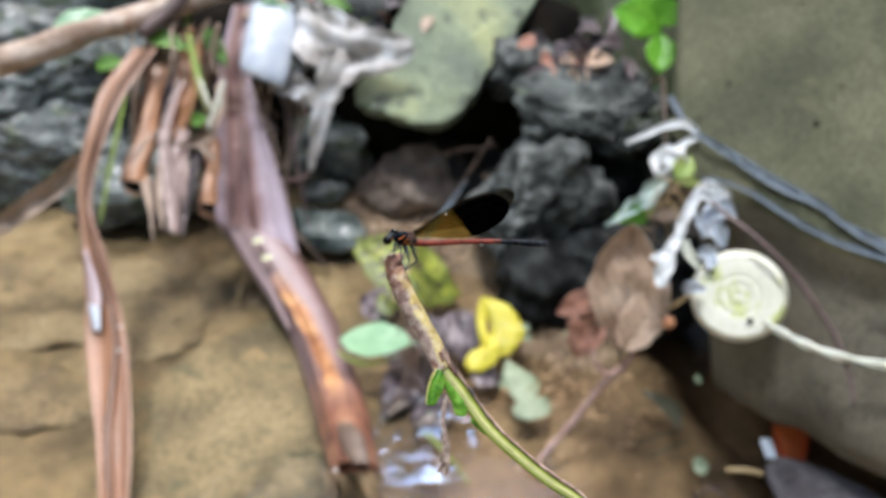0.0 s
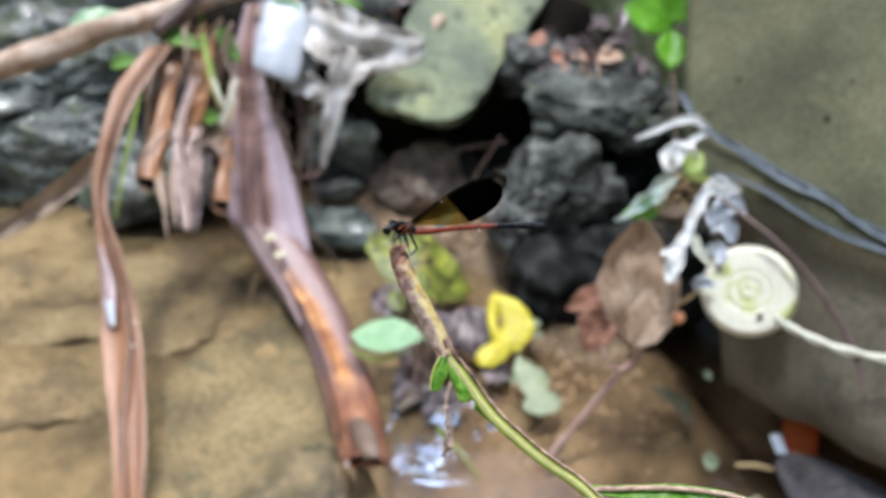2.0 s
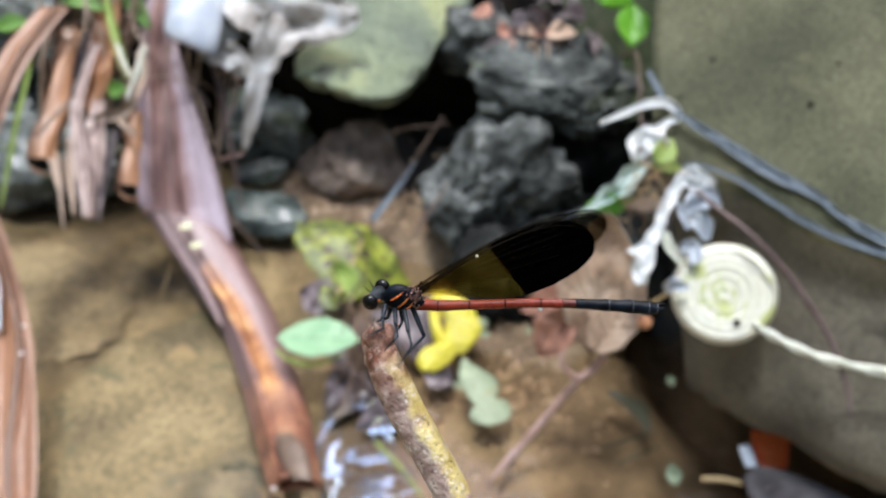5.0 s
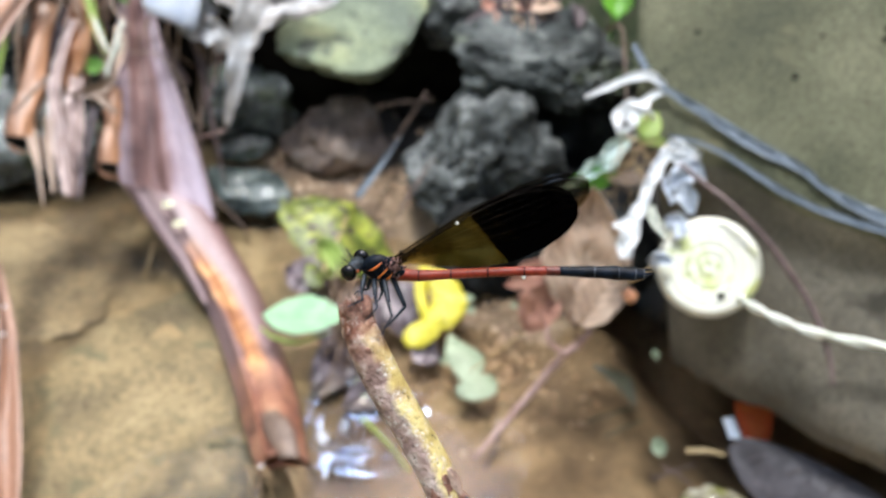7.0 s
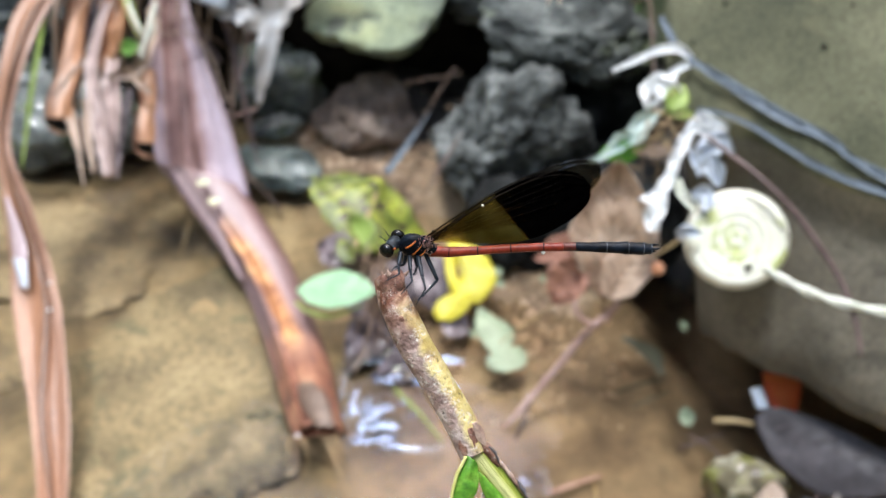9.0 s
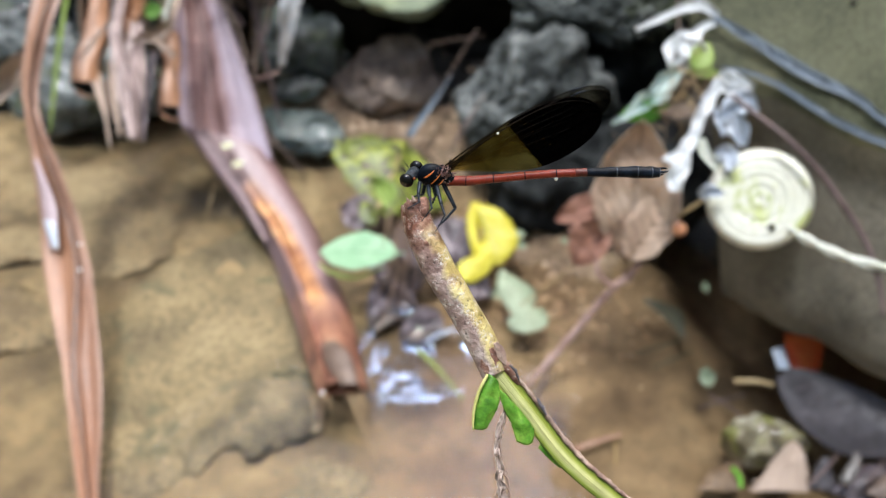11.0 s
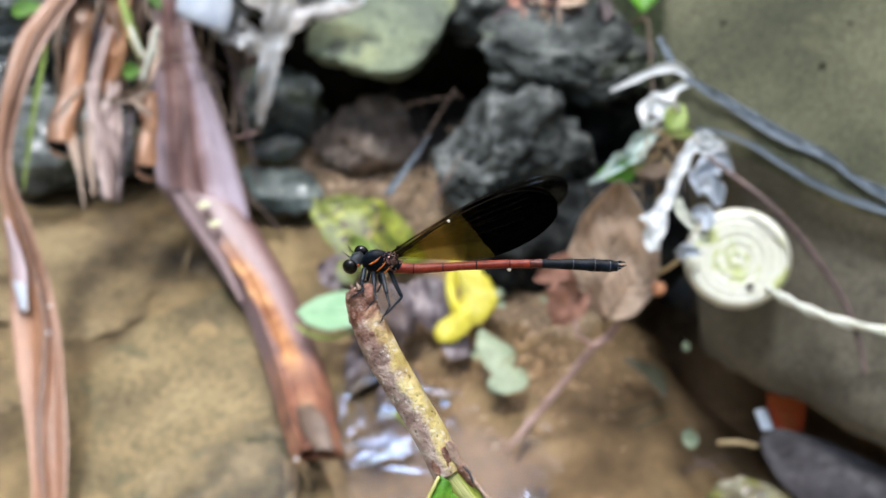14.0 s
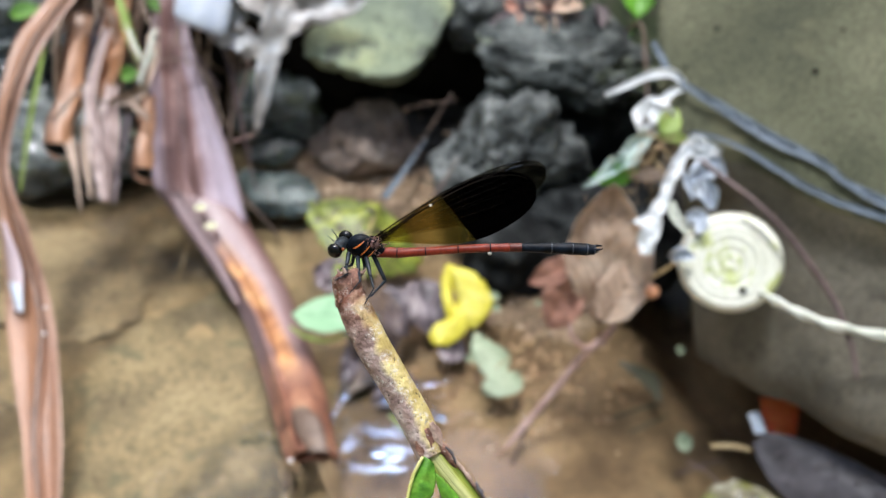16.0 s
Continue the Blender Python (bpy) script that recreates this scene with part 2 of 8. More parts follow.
# near-black rock: the shade of the gaps is put into its colour
M_SHADEROCK = surface("shade_black_rock", [(0.005, 0.0055, 0.006), (0.017, 0.0185, 0.019), (0.055, 0.06, 0.06)], 22, 0.85, 1.0, 5, depth=0.005, spec=0.15)
M_WETROCK = surface("wet_dark_rock", [(0.030, 0.038, 0.038), (0.12, 0.142, 0.14), (0.27, 0.30, 0.30)], 24, 0.26, 1.0, 9, coat=0.4, spots=(0.09, 0.115, 0.075), spot_scale=18, spot_size=0.58, depth=0.005, mottle=0.5)
M_BROWNROCK = surface("brown_rock", [(0.085, 0.066, 0.054), (0.25, 0.19, 0.155), (0.44, 0.37, 0.31)], 13, 0.8, 1.0, 8, depth=0.005, mottle=0.5)
M_MOSS = surface("mossy_stone", [(0.135, 0.165, 0.125), (0.20, 0.24, 0.16), (0.34, 0.37, 0.19)], 6, 0.85, 0.8, 22, spots=(0.09, 0.105, 0.08), spot_scale=20, spot_size=0.62, depth=0.003, mottle=0.35)
M_CONCRETE = surface("weathered_concrete", [(0.050, 0.056, 0.033), (0.094, 0.098, 0.056), (0.152, 0.153, 0.092)], 8, 0.85, 1.0, 34, spots=(0.19, 0.178, 0.10), spot_scale=10, spot_size=0.63, depth=0.002, mottle=0.55)
M_CONCRETESILT = surface("silt_stained_concrete", [(0.095, 0.086, 0.064), (0.165, 0.15, 0.115), (0.24, 0.22, 0.17)], 8, 0.85, 1.0, 34, spots=(0.06, 0.055, 0.04), spot_scale=14, spot_size=0.64, depth=0.002, mottle=0.5)
M_ALGAESTONE = surface("algae_stained_stone", [(0.045, 0.036, 0.016), (0.15, 0.125, 0.06), (0.40, 0.37, 0.27)], 45, 0.4, 1.0, 5, spots=(0.20, 0.20, 0.05), spot_scale=60, spot_size=0.58, coat=0.22, depth=0.003, mottle=0.55)
M_WETTWIG = surface("wet_grey_stick", [(0.08, 0.075, 0.07), (0.22, 0.20, 0.19)], 60, 0.4, 0.5, 5, coat=0.3, depth=0.001)
M_DRY = surface("dry_brown_bract", [(0.116, 0.048, 0.024), (0.28, 0.142, 0.078), (0.425, 0.265, 0.16)], 3, 0.5, 0.5, 4, stretch=(2, 12, 1), coat=0.1, depth=0.001)
M_SHEATHRIM = surface("lavender_sheath_edge", [(0.22, 0.155, 0.165), (0.33, 0.25, 0.275), (0.44, 0.365, 0.41)], 3, 0.45, 0.4, 4, stretch=(3, 5, 1), coat=0.15, depth=0.001)
M_REDFOOT = surface("wet_red_brown_sheath", [(0.06, 0.018, 0.010), (0.17, 0.055, 0.026), (0.30, 0.12, 0.06)], 45, 0.3, 0.5, 5, coat=0.4, depth=0.001)
M_FOLD = surface("dull_purple_fold", [(0.12, 0.075, 0.078), (0.21, 0.145, 0.15), (0.30, 0.23, 0.245)], 3, 0.5, 0.4, 4, stretch=(3, 5, 1), depth=0.001)
M_PALEFOLD = surface("pale_mauve_fold", [(0.34, 0.25, 0.26), (0.50, 0.41, 0.44)], 3, 0.35, 0.3, 4, stretch=(3, 5, 1), coat=0.3, depth=0.001)
M_FLAP = surface("grey_brown_flap", [(0.09, 0.06, 0.045), (0.17, 0.12, 0.09)], 40, 0.5, 0.4, 6, depth=0.001)
M_DRYPALE = surface("pale_dry_strip", [(0.26, 0.18, 0.13), (0.42, 0.32, 0.25), (0.55, 0.45, 0.37)], 3, 0.6, 0.5, 4, stretch=(2, 24, 1), depth=0.001)
M_DARKLEAF = surface("dark_decayed_leaf", [(0.030, 0.022, 0.026), (0.10, 0.078, 0.086), (0.20, 0.165, 0.18)], 28, 0.45, 0.6, 5, coat=0.25, depth=0.0015, mottle=0.35)
M_BLADE = surface("green_blade", [(0.22, 0.34, 0.06), (0.40, 0.50, 0.14)], 4, 0.45, 0.2, 5, stretch=(2, 18, 1), sheer=0.25)
M_LEAF = surface("fresh_green_leaf", [(0.13, 0.40, 0.02), (0.24, 0.58, 0.05)], 30, 0.4, 0.2, 6, sheer=0.3, depth=0.0006, mottle=0.2)
M_LEAFDULL = surface("dull_green_leaf", [(0.09, 0.22, 0.03), (0.19, 0.36, 0.07)], 30, 0.45, 0.2, 6, sheer=0.2, depth=0.0006, mottle=0.25)
M_LEAFPALE = surface("pale_green_leaf", [(0.24, 0.44, 0.25), (0.37, 0.57, 0.36)], 35, 0.35, 0.1, 6, sheer=0.2, coat=0.2, depth=0.0006, mottle=0.15)
M_LEAFGREY = surface("grey_green_leaf", [(0.21, 0.27, 0.17), (0.35, 0.41, 0.28)], 40, 0.55, 0.3, 6, sheer=0.1, spots=(0.13, 0.11, 0.07), spot_scale=35, spot_size=0.72, depth=0.0006, mottle=0.2)
M_YELLOW = surface("yellow_leaf", [(0.62, 0.55, 0.03), (0.72, 0.66, 0.08)], 40, 0.45, 0.25, 5, sheer=0.25, spots=(0.40, 0.33, 0.04), spot_scale=45, spot_size=0.74, depth=0.0006, mottle=0.15)
M_MOTTLED = surface("mottled_green_leaf", [(0.07, 0.09, 0.02), (0.17, 0.21, 0.035), (0.33, 0.37, 0.05)], 34, 0.4, 0.5, 5, sheer=0.15, spots=(0.06, 0.05, 0.03), spot_scale=60, spot_size=0.58, depth=0.001)
M_OLIVE = surface("olive_leaf", [(0.03, 0.034, 0.015), (0.06, 0.062, 0.028)], 40, 0.5, 0.3, 6, depth=0.0006, mottle=0.2)
M_DEAD = surface("dead_brown_leaf", [(0.48, 0.33, 0.24), (0.64, 0.47, 0.35), (0.72, 0.57, 0.45)], 20, 0.7, 0.4, 7, sheer=0.08, depth=0.001, mottle=0.2)
M_DEADRED = surface("reddish_dead_leaf", [(0.30, 0.14, 0.10), (0.50, 0.27, 0.20)], 30, 0.6, 0.4, 6, sheer=0.1, depth=0.001)
M_ORANGE = surface("orange_red_leaf", [(0.46, 0.035, 0.005), (0.68, 0.10, 0.012)], 30, 0.35, 0.4, 4, stretch=(2, 10, 1), sheer=0.1, coat=0.2, depth=0.001)
M_ORANGERIB = surface("yellow_leaf_rib", [(0.62, 0.20, 0.03), (0.72, 0.32, 0.06)], 60, 0.45, 0.2, 4, depth=0.0004)
M_SLATE = surface("grey_wet_leaf", [(0.04, 0.036, 0.041), (0.095, 0.086, 0.096)], 24, 0.55, 0.4, 6, depth=0.001)
M_PLASTIC = surface("dirty_white_plastic", [(0.74, 0.77, 0.79), (0.86, 0.87, 0.88)], 30, 0.5, 0.2, 6, sheer=0.15, spots=(0.55, 0.50, 0.42), spot_scale=35, spot_size=0.68, depth=0.0015, mottle=0.12)
M_PLASTICBLUE = surface("bluish_white_plastic", [(0.55, 0.62, 0.74), (0.74, 0.79, 0.86)], 40, 0.35, 0.5, 6, sheer=0.2, coat=0.2, depth=0.0015, mottle=0.12)
M_TEAL = surface("pale_teal_plastic", [(0.46, 0.60, 0.54), (0.64, 0.74, 0.70)], 30, 0.5, 0.4, 6, sheer=0.15, depth=0.001, mottle=0.12)
M_CLOTH = surface("beige_torn_sheet", [(0.36, 0.33, 0.30), (0.54, 0.52, 0.50), (0.72, 0.74, 0.77)], 25, 0.6, 0.4, 6, sheer=0.2, depth=0.002, mottle=0.3)
M_STRAP = surface("grey_blue_strap", [(0.040, 0.054, 0.072), (0.12, 0.155, 0.195), (0.25, 0.30, 0.36)], 3, 0.55, 0.5, 4, stretch=(4, 9, 1), depth=0.0008, mottle=0.3)
M_STRAPSHADE = surface("shaded_strap_half", [(0.012, 0.016, 0.022), (0.045, 0.058, 0.074)], 3, 0.55, 0.4, 4, stretch=(4, 9, 1), depth=0.0008)
M_DISC = surface("yellowed_white_plastic", [(0.68, 0.69, 0.56), (0.80, 0.80, 0.71)], 18, 0.4, 0.15, 8, spots=(0.55, 0.60, 0.26), spot_scale=30, spot_size=0.60, coat=0.1, depth=0.0006, mottle=0.1)
M_ALGAE = surface("algae_film", [(0.48, 0.55, 0.20), (0.64, 0.68, 0.38)], 50, 0.5, 0.2, 6, depth=0.0006, mottle=0.2)
M_CORD = surface("white_cord", [(0.56, 0.60, 0.50), (0.78, 0.80, 0.72)], 60, 0.6, 0.4, 5, depth=0.0008, mottle=0.15)
M_STALK = surface("purple_brown_stalk", [(0.075, 0.048, 0.045), (0.155, 0.11, 0.105)], 40, 0.55, 0.4, 6, depth=0.0008)
M_PINKTWIG = surface("pinkish_twig", [(0.34, 0.20, 0.17), (0.56, 0.40, 0.36)], 40, 0.6, 0.4, 6, depth=0.0008)
M_BRANCH = surface("pale_brown_branch", [(0.28, 0.19, 0.14), (0.44, 0.34, 0.27), (0.54, 0.46, 0.40)], 26, 0.7, 0.6, 6, spots=(0.32, 0.14, 0.06), spot_scale=22, spot_size=0.64, depth=0.002)
M_STRAW = surface("straw", [(0.38, 0.27, 0.13), (0.52, 0.40, 0.22)], 40, 0.6, 0.3, 6, depth=0.0008)
M_FIBRE = surface("root_fibre", [(0.16, 0.10, 0.06), (0.30, 0.21, 0.14)], 40, 0.7, 0.3, 6, depth=0.0008)
# near-black for gaps, pits and hole insides: shade given as a colour
M_SHADEBLACK = surface("shade_black", [(0.005, 0.0045, 0.004), (0.016, 0.013, 0.010)], 20, 0.95, 0.8, 6, depth=0.004, spec=0.05)
M_PEBBLE = surface("pebble", [(0.17, 0.11, 0.07), (0.40, 0.28, 0.18), (0.60, 0.47, 0.34)], 55, 0.5, 0.5, 6, depth=0.001, mottle=0.4)
M_FLOWER = surface("pale_petal", [(0.62, 0.66, 0.40), (0.78, 0.80, 0.60)], 60, 0.5, 0.1, 5, sheer=0.3)
M_BERRY = surface("orange_berry", [(0.58, 0.24, 0.12), (0.70, 0.36, 0.20)], 80, 0.35, 0.2, 5, coat=0.3)

# damselfly and its perch
def bark_along(name):
    """Bark that runs from flaking brown at the tip to ochre lower down, browner on one flank, with pale flecks."""
    m = bpy.data.materials.new(name)
    m.use_nodes = True
    n, l = m.node_tree.nodes, m.node_tree.links
    bsdf = n["Principled BSDF"]
    tc = n.new("ShaderNodeTexCoord")
    sep = n.new("ShaderNodeSeparateXYZ")
    l.new(tc.outputs["UV"], sep.inputs[0])

    def noisy(scale, detail=4):
        t = n.new("ShaderNodeTexNoise")
        t.inputs["Scale"].default_value = scale
        t.inputs["Detail"].default_value = detail
        l.new(tc.outputs["Object"], t.inputs["Vector"])
        return t.outputs["Fac"]

    def ramp(fac, stops):
        c = n.new("ShaderNodeValToRGB")
        while len(c.color_ramp.elements) < len(stops):
            c.color_ramp.elements.new(0.5)
        for e, (p, col) in zip(c.color_ramp.elements, stops):
            e.position, e.color = p, (*col, 1)
        l.new(fac, c.inputs[0])
        return c.outputs[0]

    def mix(fac, a, b):
        x = n.new("ShaderNodeMix")
        x.data_type = "RGBA"
        l.new(fac, x.inputs[0])
        l.new(a, x.inputs[6])
        l.new(b, x.inputs[7])
        return x.outputs[2]

    def math2(op, a, b, c=None):
        x = n.new("ShaderNodeMath")
        x.operation = op
        x.use_clamp = op == "MULTIPLY_ADD" and c is None
        for k, v in enumerate((a, b, c)):
            if v is None:
                continue
            if isinstance(v, (int, float)):
                x.inputs[k].default_value = v
            else:
                l.new(v, x.inputs[k])
        return x.outputs[0]

    coarse, fine, fleck = noisy(280), noisy(1100, 5), noisy(1500, 4)
    brown = ramp(coarse, ((0.3, (0.05, 0.02, 0.013)), (0.5, (0.19, 0.075, 0.045)), (0.68, (0.38, 0.22, 0.16))))
    mauve = ramp(coarse, ((0.3, (0.15, 0.09, 0.08)), (0.5, (0.40, 0.285, 0.25)), (0.7, (0.62, 0.52, 0.47))))
    ochre = ramp(coarse, ((0.3, (0.26, 0.165, 0.06)), (0.5, (0.50, 0.385, 0.13)), (0.7, (0.64, 0.54, 0.24))))
    # flank: 0 on one side of the stalk, 1 on the other
    turn = math2("ADD", sep.outputs["Y"], FLANK)
    wave = n.new("ShaderNodeMath")
    wave.operation = "SINE"
    l.new(math2("MULTIPLY", turn, 6.2832), wave.inputs[0])
    flank = math2("MULTIPLY_ADD", wave.outputs[0], 0.9, math2("MULTIPLY_ADD", coarse, 1.6, -0.3))
    body = mix(ramp(flank, ((0.55, (0, 0, 0)), (1.0, (1, 1, 1)))), mauve, ochre)
    down = math2("MULTIPLY_ADD", coarse, 0.012, sep.outputs["X"])
    col = mix(ramp(math2("MULTIPLY", down, 28.0), ((0.30, (0, 0, 0)), (0.55, (1, 1, 1)))), brown, body)
    wob = n.new("ShaderNodeVectorMath")
    wob.operation = "MULTIPLY_ADD"
    wob.inputs[1].default_value = (0.0016, 0.0016, 0.0016)
    tint = n.new("ShaderNodeTexNoise")
    tint.inputs["Scale"].default_value = 420
    l.new(tc.outputs["Object"], tint.inputs["Vector"])
    l.new(tint.outputs["Color"], wob.inputs[0])
    l.new(tc.outputs["Object"], wob.inputs[2])
    crack = n.new("ShaderNodeTexVoronoi")
    crack.feature = "DISTANCE_TO_EDGE"
    crack.inputs["Scale"].default_value = 1900
    l.new(wob.outputs[0], crack.inputs["Vector"])
    line = ramp(crack.outputs["Distance"], ((0.02, (0.55, 0.55, 0.55)), (0.10, (0, 0, 0))))
    gate = ramp(noisy(330, 3), ((0.50, (0, 0, 0)), (0.60, (1, 1, 1))))
    both = math2("MULTIPLY", line, gate)
    pale = ramp(fleck, ((0.0, (0.60, 0.53, 0.46)), (1.0, (0.66, 0.62, 0.56))))
    col = mix(both, col, pale)
    col = mix(math2("MULTIPLY", ramp(fleck, ((0.56, (0, 0, 0)), (0.62, (0.85, 0.85, 0.85)))), math2("MULTIPLY", gate, ramp(math2("MULTIPLY", sep.outputs["X"], 28.0), ((0.10, (0, 0, 0)), (0.30, (1, 1, 1)))))), col, pale)
    dark = ramp(fine, ((0.0, (0.03, 0.018, 0.012)), (1.0, (0.03, 0.018, 0.012))))
    col = mix(ramp(fine, ((0.31, (0.8, 0.8, 0.8)), (0.38, (0, 0, 0)))), col, dark)
    l.new(col, bsdf.inputs["Base Color"])
    bsdf.inputs["Roughness"].default_value = 0.5
    bsdf.inputs["Specular IOR Level"].default_value = 0.4
    bp = n.new("ShaderNodeBump")
    bp.inputs["Strength"].default_value = 0.9
    bp.inputs["Distance"].default_value = 0.0006
    l.new(math2("ADD", fine, coarse), bp.inputs["Height"])
    l.new(bp.outputs[0], bsdf.inputs["Normal"])
    return m


def sheath_skin(name, across, streak=(1.4, 20, 1), worn=False, dark=0.35):
    """Plant skin: stops of colour across the sheath, streaked along it; worn: rubbed to orange-brown, spotted near the foot."""
    m = bpy.data.materials.new(name)
    m.use_nodes = True
    n, l = m.node_tree.nodes, m.node_tree.links
    bsdf = n["Principled BSDF"]
    tc = n.new("ShaderNodeTexCoord")
    sep = n.new("ShaderNodeSeparateXYZ")
    l.new(tc.outputs["UV"], sep.inputs[0])

    def noisy(scale, src, detail=5):
        t = n.new("ShaderNodeTexNoise")
        t.inputs["Scale"].default_value = scale
        t.inputs["Detail"].default_value = detail
        t.inputs["Roughness"].default_value = 0.6
        l.new(src, t.inputs["Vector"])
        return t.outputs["Fac"]

    def ramp(fac, stops):
        c = n.new("ShaderNodeValToRGB")
        while len(c.color_ramp.elements) < len(stops):
            c.color_ramp.elements.new(0.5)
        for e, (p, v) in zip(c.color_ramp.elements, stops):
            e.position, e.color = p, (*v, 1) if isinstance(v, tuple) else (v, v, v, 1)
        l.new(fac, c.inputs[0])
        return c.outputs[0]

    def calc(op, *args):
        x = n.new("ShaderNodeMath")
        x.operation = op
        for k, v in enumerate(args):
            if isinstance(v, (int, float)):
                x.inputs[k].default_value = v
            else:
                l.new(v, x.inputs[k])
        return x.outputs[0]

    def blend(fac, a, b, mode="MIX"):
        x = n.new("ShaderNodeMix")
        x.data_type = "RGBA"
        x.blend_type = mode
        for k, v in ((0, fac), (6, a), (7, b)):
            if isinstance(v, (int, float)):
                x.inputs[k].default_value = v
            else:
                l.new(v, x.inputs[k])
        return x.outputs[2]

    mp = n.new("ShaderNodeMapping")
    mp.inputs["Scale"].default_value = streak
    l.new(tc.outputs["UV"], mp.inputs["Vector"])
    lines, cloud, fine = noisy(3, mp.outputs[0]), noisy(26, tc.outputs["Object"]), noisy(150, tc.outputs["Object"])
    v = calc("ADD", sep.outputs["Y"], calc("MULTIPLY_ADD", cloud, 0.16, -0.08))
    col = ramp(v, across)
    if worn:
        u = calc("ADD", sep.outputs["X"], calc("MULTIPLY_ADD", cloud, 0.10, -0.05))
        red = ramp(cloud, ((0.35, (0.09, 0.030, 0.016)), (0.52, (0.24, 0.095, 0.05)), (0.68, (0.36, 0.18, 0.10))))
        col = blend(ramp(u, ((0.30, 0.0), (0.42, 0.85))), col, red)
        orange = ramp(cloud, ((0.36, (0.26, 0.105, 0.045)), (0.5, (0.46, 0.215, 0.085)), (0.64, (0.60, 0.36, 0.16))))
        mask = calc("MULTIPLY", ramp(u, ((0.09, 0.0), (0.15, 1.0), (0.36, 1.0), (0.40, 0.15))), ramp(calc("ADD", v, calc("MULTIPLY", sep.outputs["X"], -0.75)), ((0.05, 0.0), (0.14, 1.0), (0.32, 1.0), (0.50, 0.0))))
        col = blend(mask, col, orange)
        spot = noisy(75, tc.outputs["Object"], 2)
        col = blend(calc("MULTIPLY", ramp(spot, ((0.66, 0.0), (0.70, 0.9))), ramp(u, ((0.26, 0.0), (0.34, 1.0)))), col, ramp(spot, ((0.0, (0.05, 0.02, 0.014)), (1.0, (0.05, 0.02, 0.014)))))
    col = blend(1.0, col, ramp(lines, ((0.32, 1 - dark), (0.5, 0.95), (0.68, 1 + dark))), "MULTIPLY")
    col = blend(1.0, col, ramp(fine, ((0.3, 0.85), (0.7, 1.15))), "MULTIPLY")
    l.new(col, bsdf.inputs["Base Color"])
    l.new(ramp(lines, ((0.3, 0.34), (0.7, 0.6))), bsdf.inputs["Roughness"])
    bsdf.inputs["Coat Weight"].default_value = 0.15
    bsdf.inputs["Coat Roughness"].default_value = 0.25
    bp = n.new("ShaderNodeBump")
    bp.inputs["Strength"].default_value = 0.7
    bp.inputs["Distance"].default_value = 0.0015
    l.new(calc("ADD", lines, calc("MULTIPLY", fine, 0.4)), bp.inputs["Height"])
    l.new(bp.outputs[0], bsdf.inputs["Normal"])
    return m


M_STEMIN = sheath_skin("purple_brown_channel", ((0.0, (0.45, 0.37, 0.435)), (0.17, (0.40, 0.295, 0.32)), (0.26, (0.27, 0.145, 0.125)), (0.40, (0.30, 0.175, 0.16)), (0.54, (0.17, 0.085, 0.075)), (0.66, (0.29, 0.175, 0.17)), (0.78, (0.46, 0.37, 0.43)), (1.0, (0.54, 0.47, 0.56))), (1.4, 20, 1), False, 0.26)
M_WORNSTEM = sheath_skin("worn_purple_brown_stem", ((0.0, (0.20, 0.14, 0.145)), (0.2, (0.13, 0.08, 0.08)), (0.35, (0.25, 0.17, 0.17)), (0.6, (0.30, 0.215, 0.225)), (0.85, (0.23, 0.145, 0.14)), (1.0, (0.14, 0.07, 0.055))), (2.2, 6, 1), True, 0.22)
M_STRIPSKIN = sheath_skin("long_dry_strip", ((0.0, (0.36, 0.215, 0.15)), (0.2, (0.29, 0.148, 0.084)), (0.42, (0.31, 0.162, 0.095)), (0.52, (0.09, 0.045, 0.028)), (0.64, (0.25, 0.125, 0.072)), (0.85, (0.23, 0.115, 0.068)), (1.0, (0.35, 0.22, 0.16))), (2.0, 4, 1), False, 0.25)
M_ROLL = sheath_skin("rolled_orange_bract", ((0.0, (0.26, 0.13, 0.07)), (0.35, (0.58, 0.33, 0.17)), (0.6, (0.44, 0.225, 0.115)), (1.0, (0.20, 0.105, 0.07))), (2.5, 6, 1), False, 0.4)
M_MAUVE = sheath_skin("mauve_grey_bract", ((0.0, (0.44, 0.34, 0.31)), (0.3, (0.32, 0.235, 0.215)), (0.7, (0.44, 0.345, 0.325)), (1.0, (0.58, 0.49, 0.46))), (2.5, 8, 1), False, 0.45)
FLANK = 0.62
M_BARK = bark_along("flaking_bark")
M_TWIGTOP = surface("flaking_brown_bark", [(0.06, 0.022, 0.014), (0.20, 0.09, 0.06), (0.36, 0.22, 0.165)], 380, 0.5, 0.9, 5, spots=(0.50, 0.42, 0.36), spot_scale=1300, spot_size=0.71, depth=0.0005, mottle=0.45)
M_TWIGGREEN = surface("yellow_green_stalk", [(0.25, 0.32, 0.04), (0.44, 0.48, 0.10), (0.62, 0.62, 0.22)], 4, 0.4, 0.3, 5, stretch=(30, 3.5, 1), coat=0.2, depth=0.0002, mottle=0.1)
M_RIBBAND = sheath_skin("green_leaf_rib", ((0.0, (0.10, 0.18, 0.02)), (0.14, (0.32, 0.40, 0.05)), (0.34, (0.62, 0.63, 0.25)), (0.58, (0.66, 0.66, 0.28)), (0.74, (0.40, 0.44, 0.07)), (0.92, (0.17, 0.23, 0.02)), (1.0, (0.20, 0.13, 0.08))), (6, 2, 1), False, 0.06)
M_MIDRIB = surface("pale_yellow_midrib", [(0.46, 0.48, 0.12), (0.64, 0.62, 0.24)], 300, 0.35, 0.1, 4, coat=0.2, mottle=0.1)
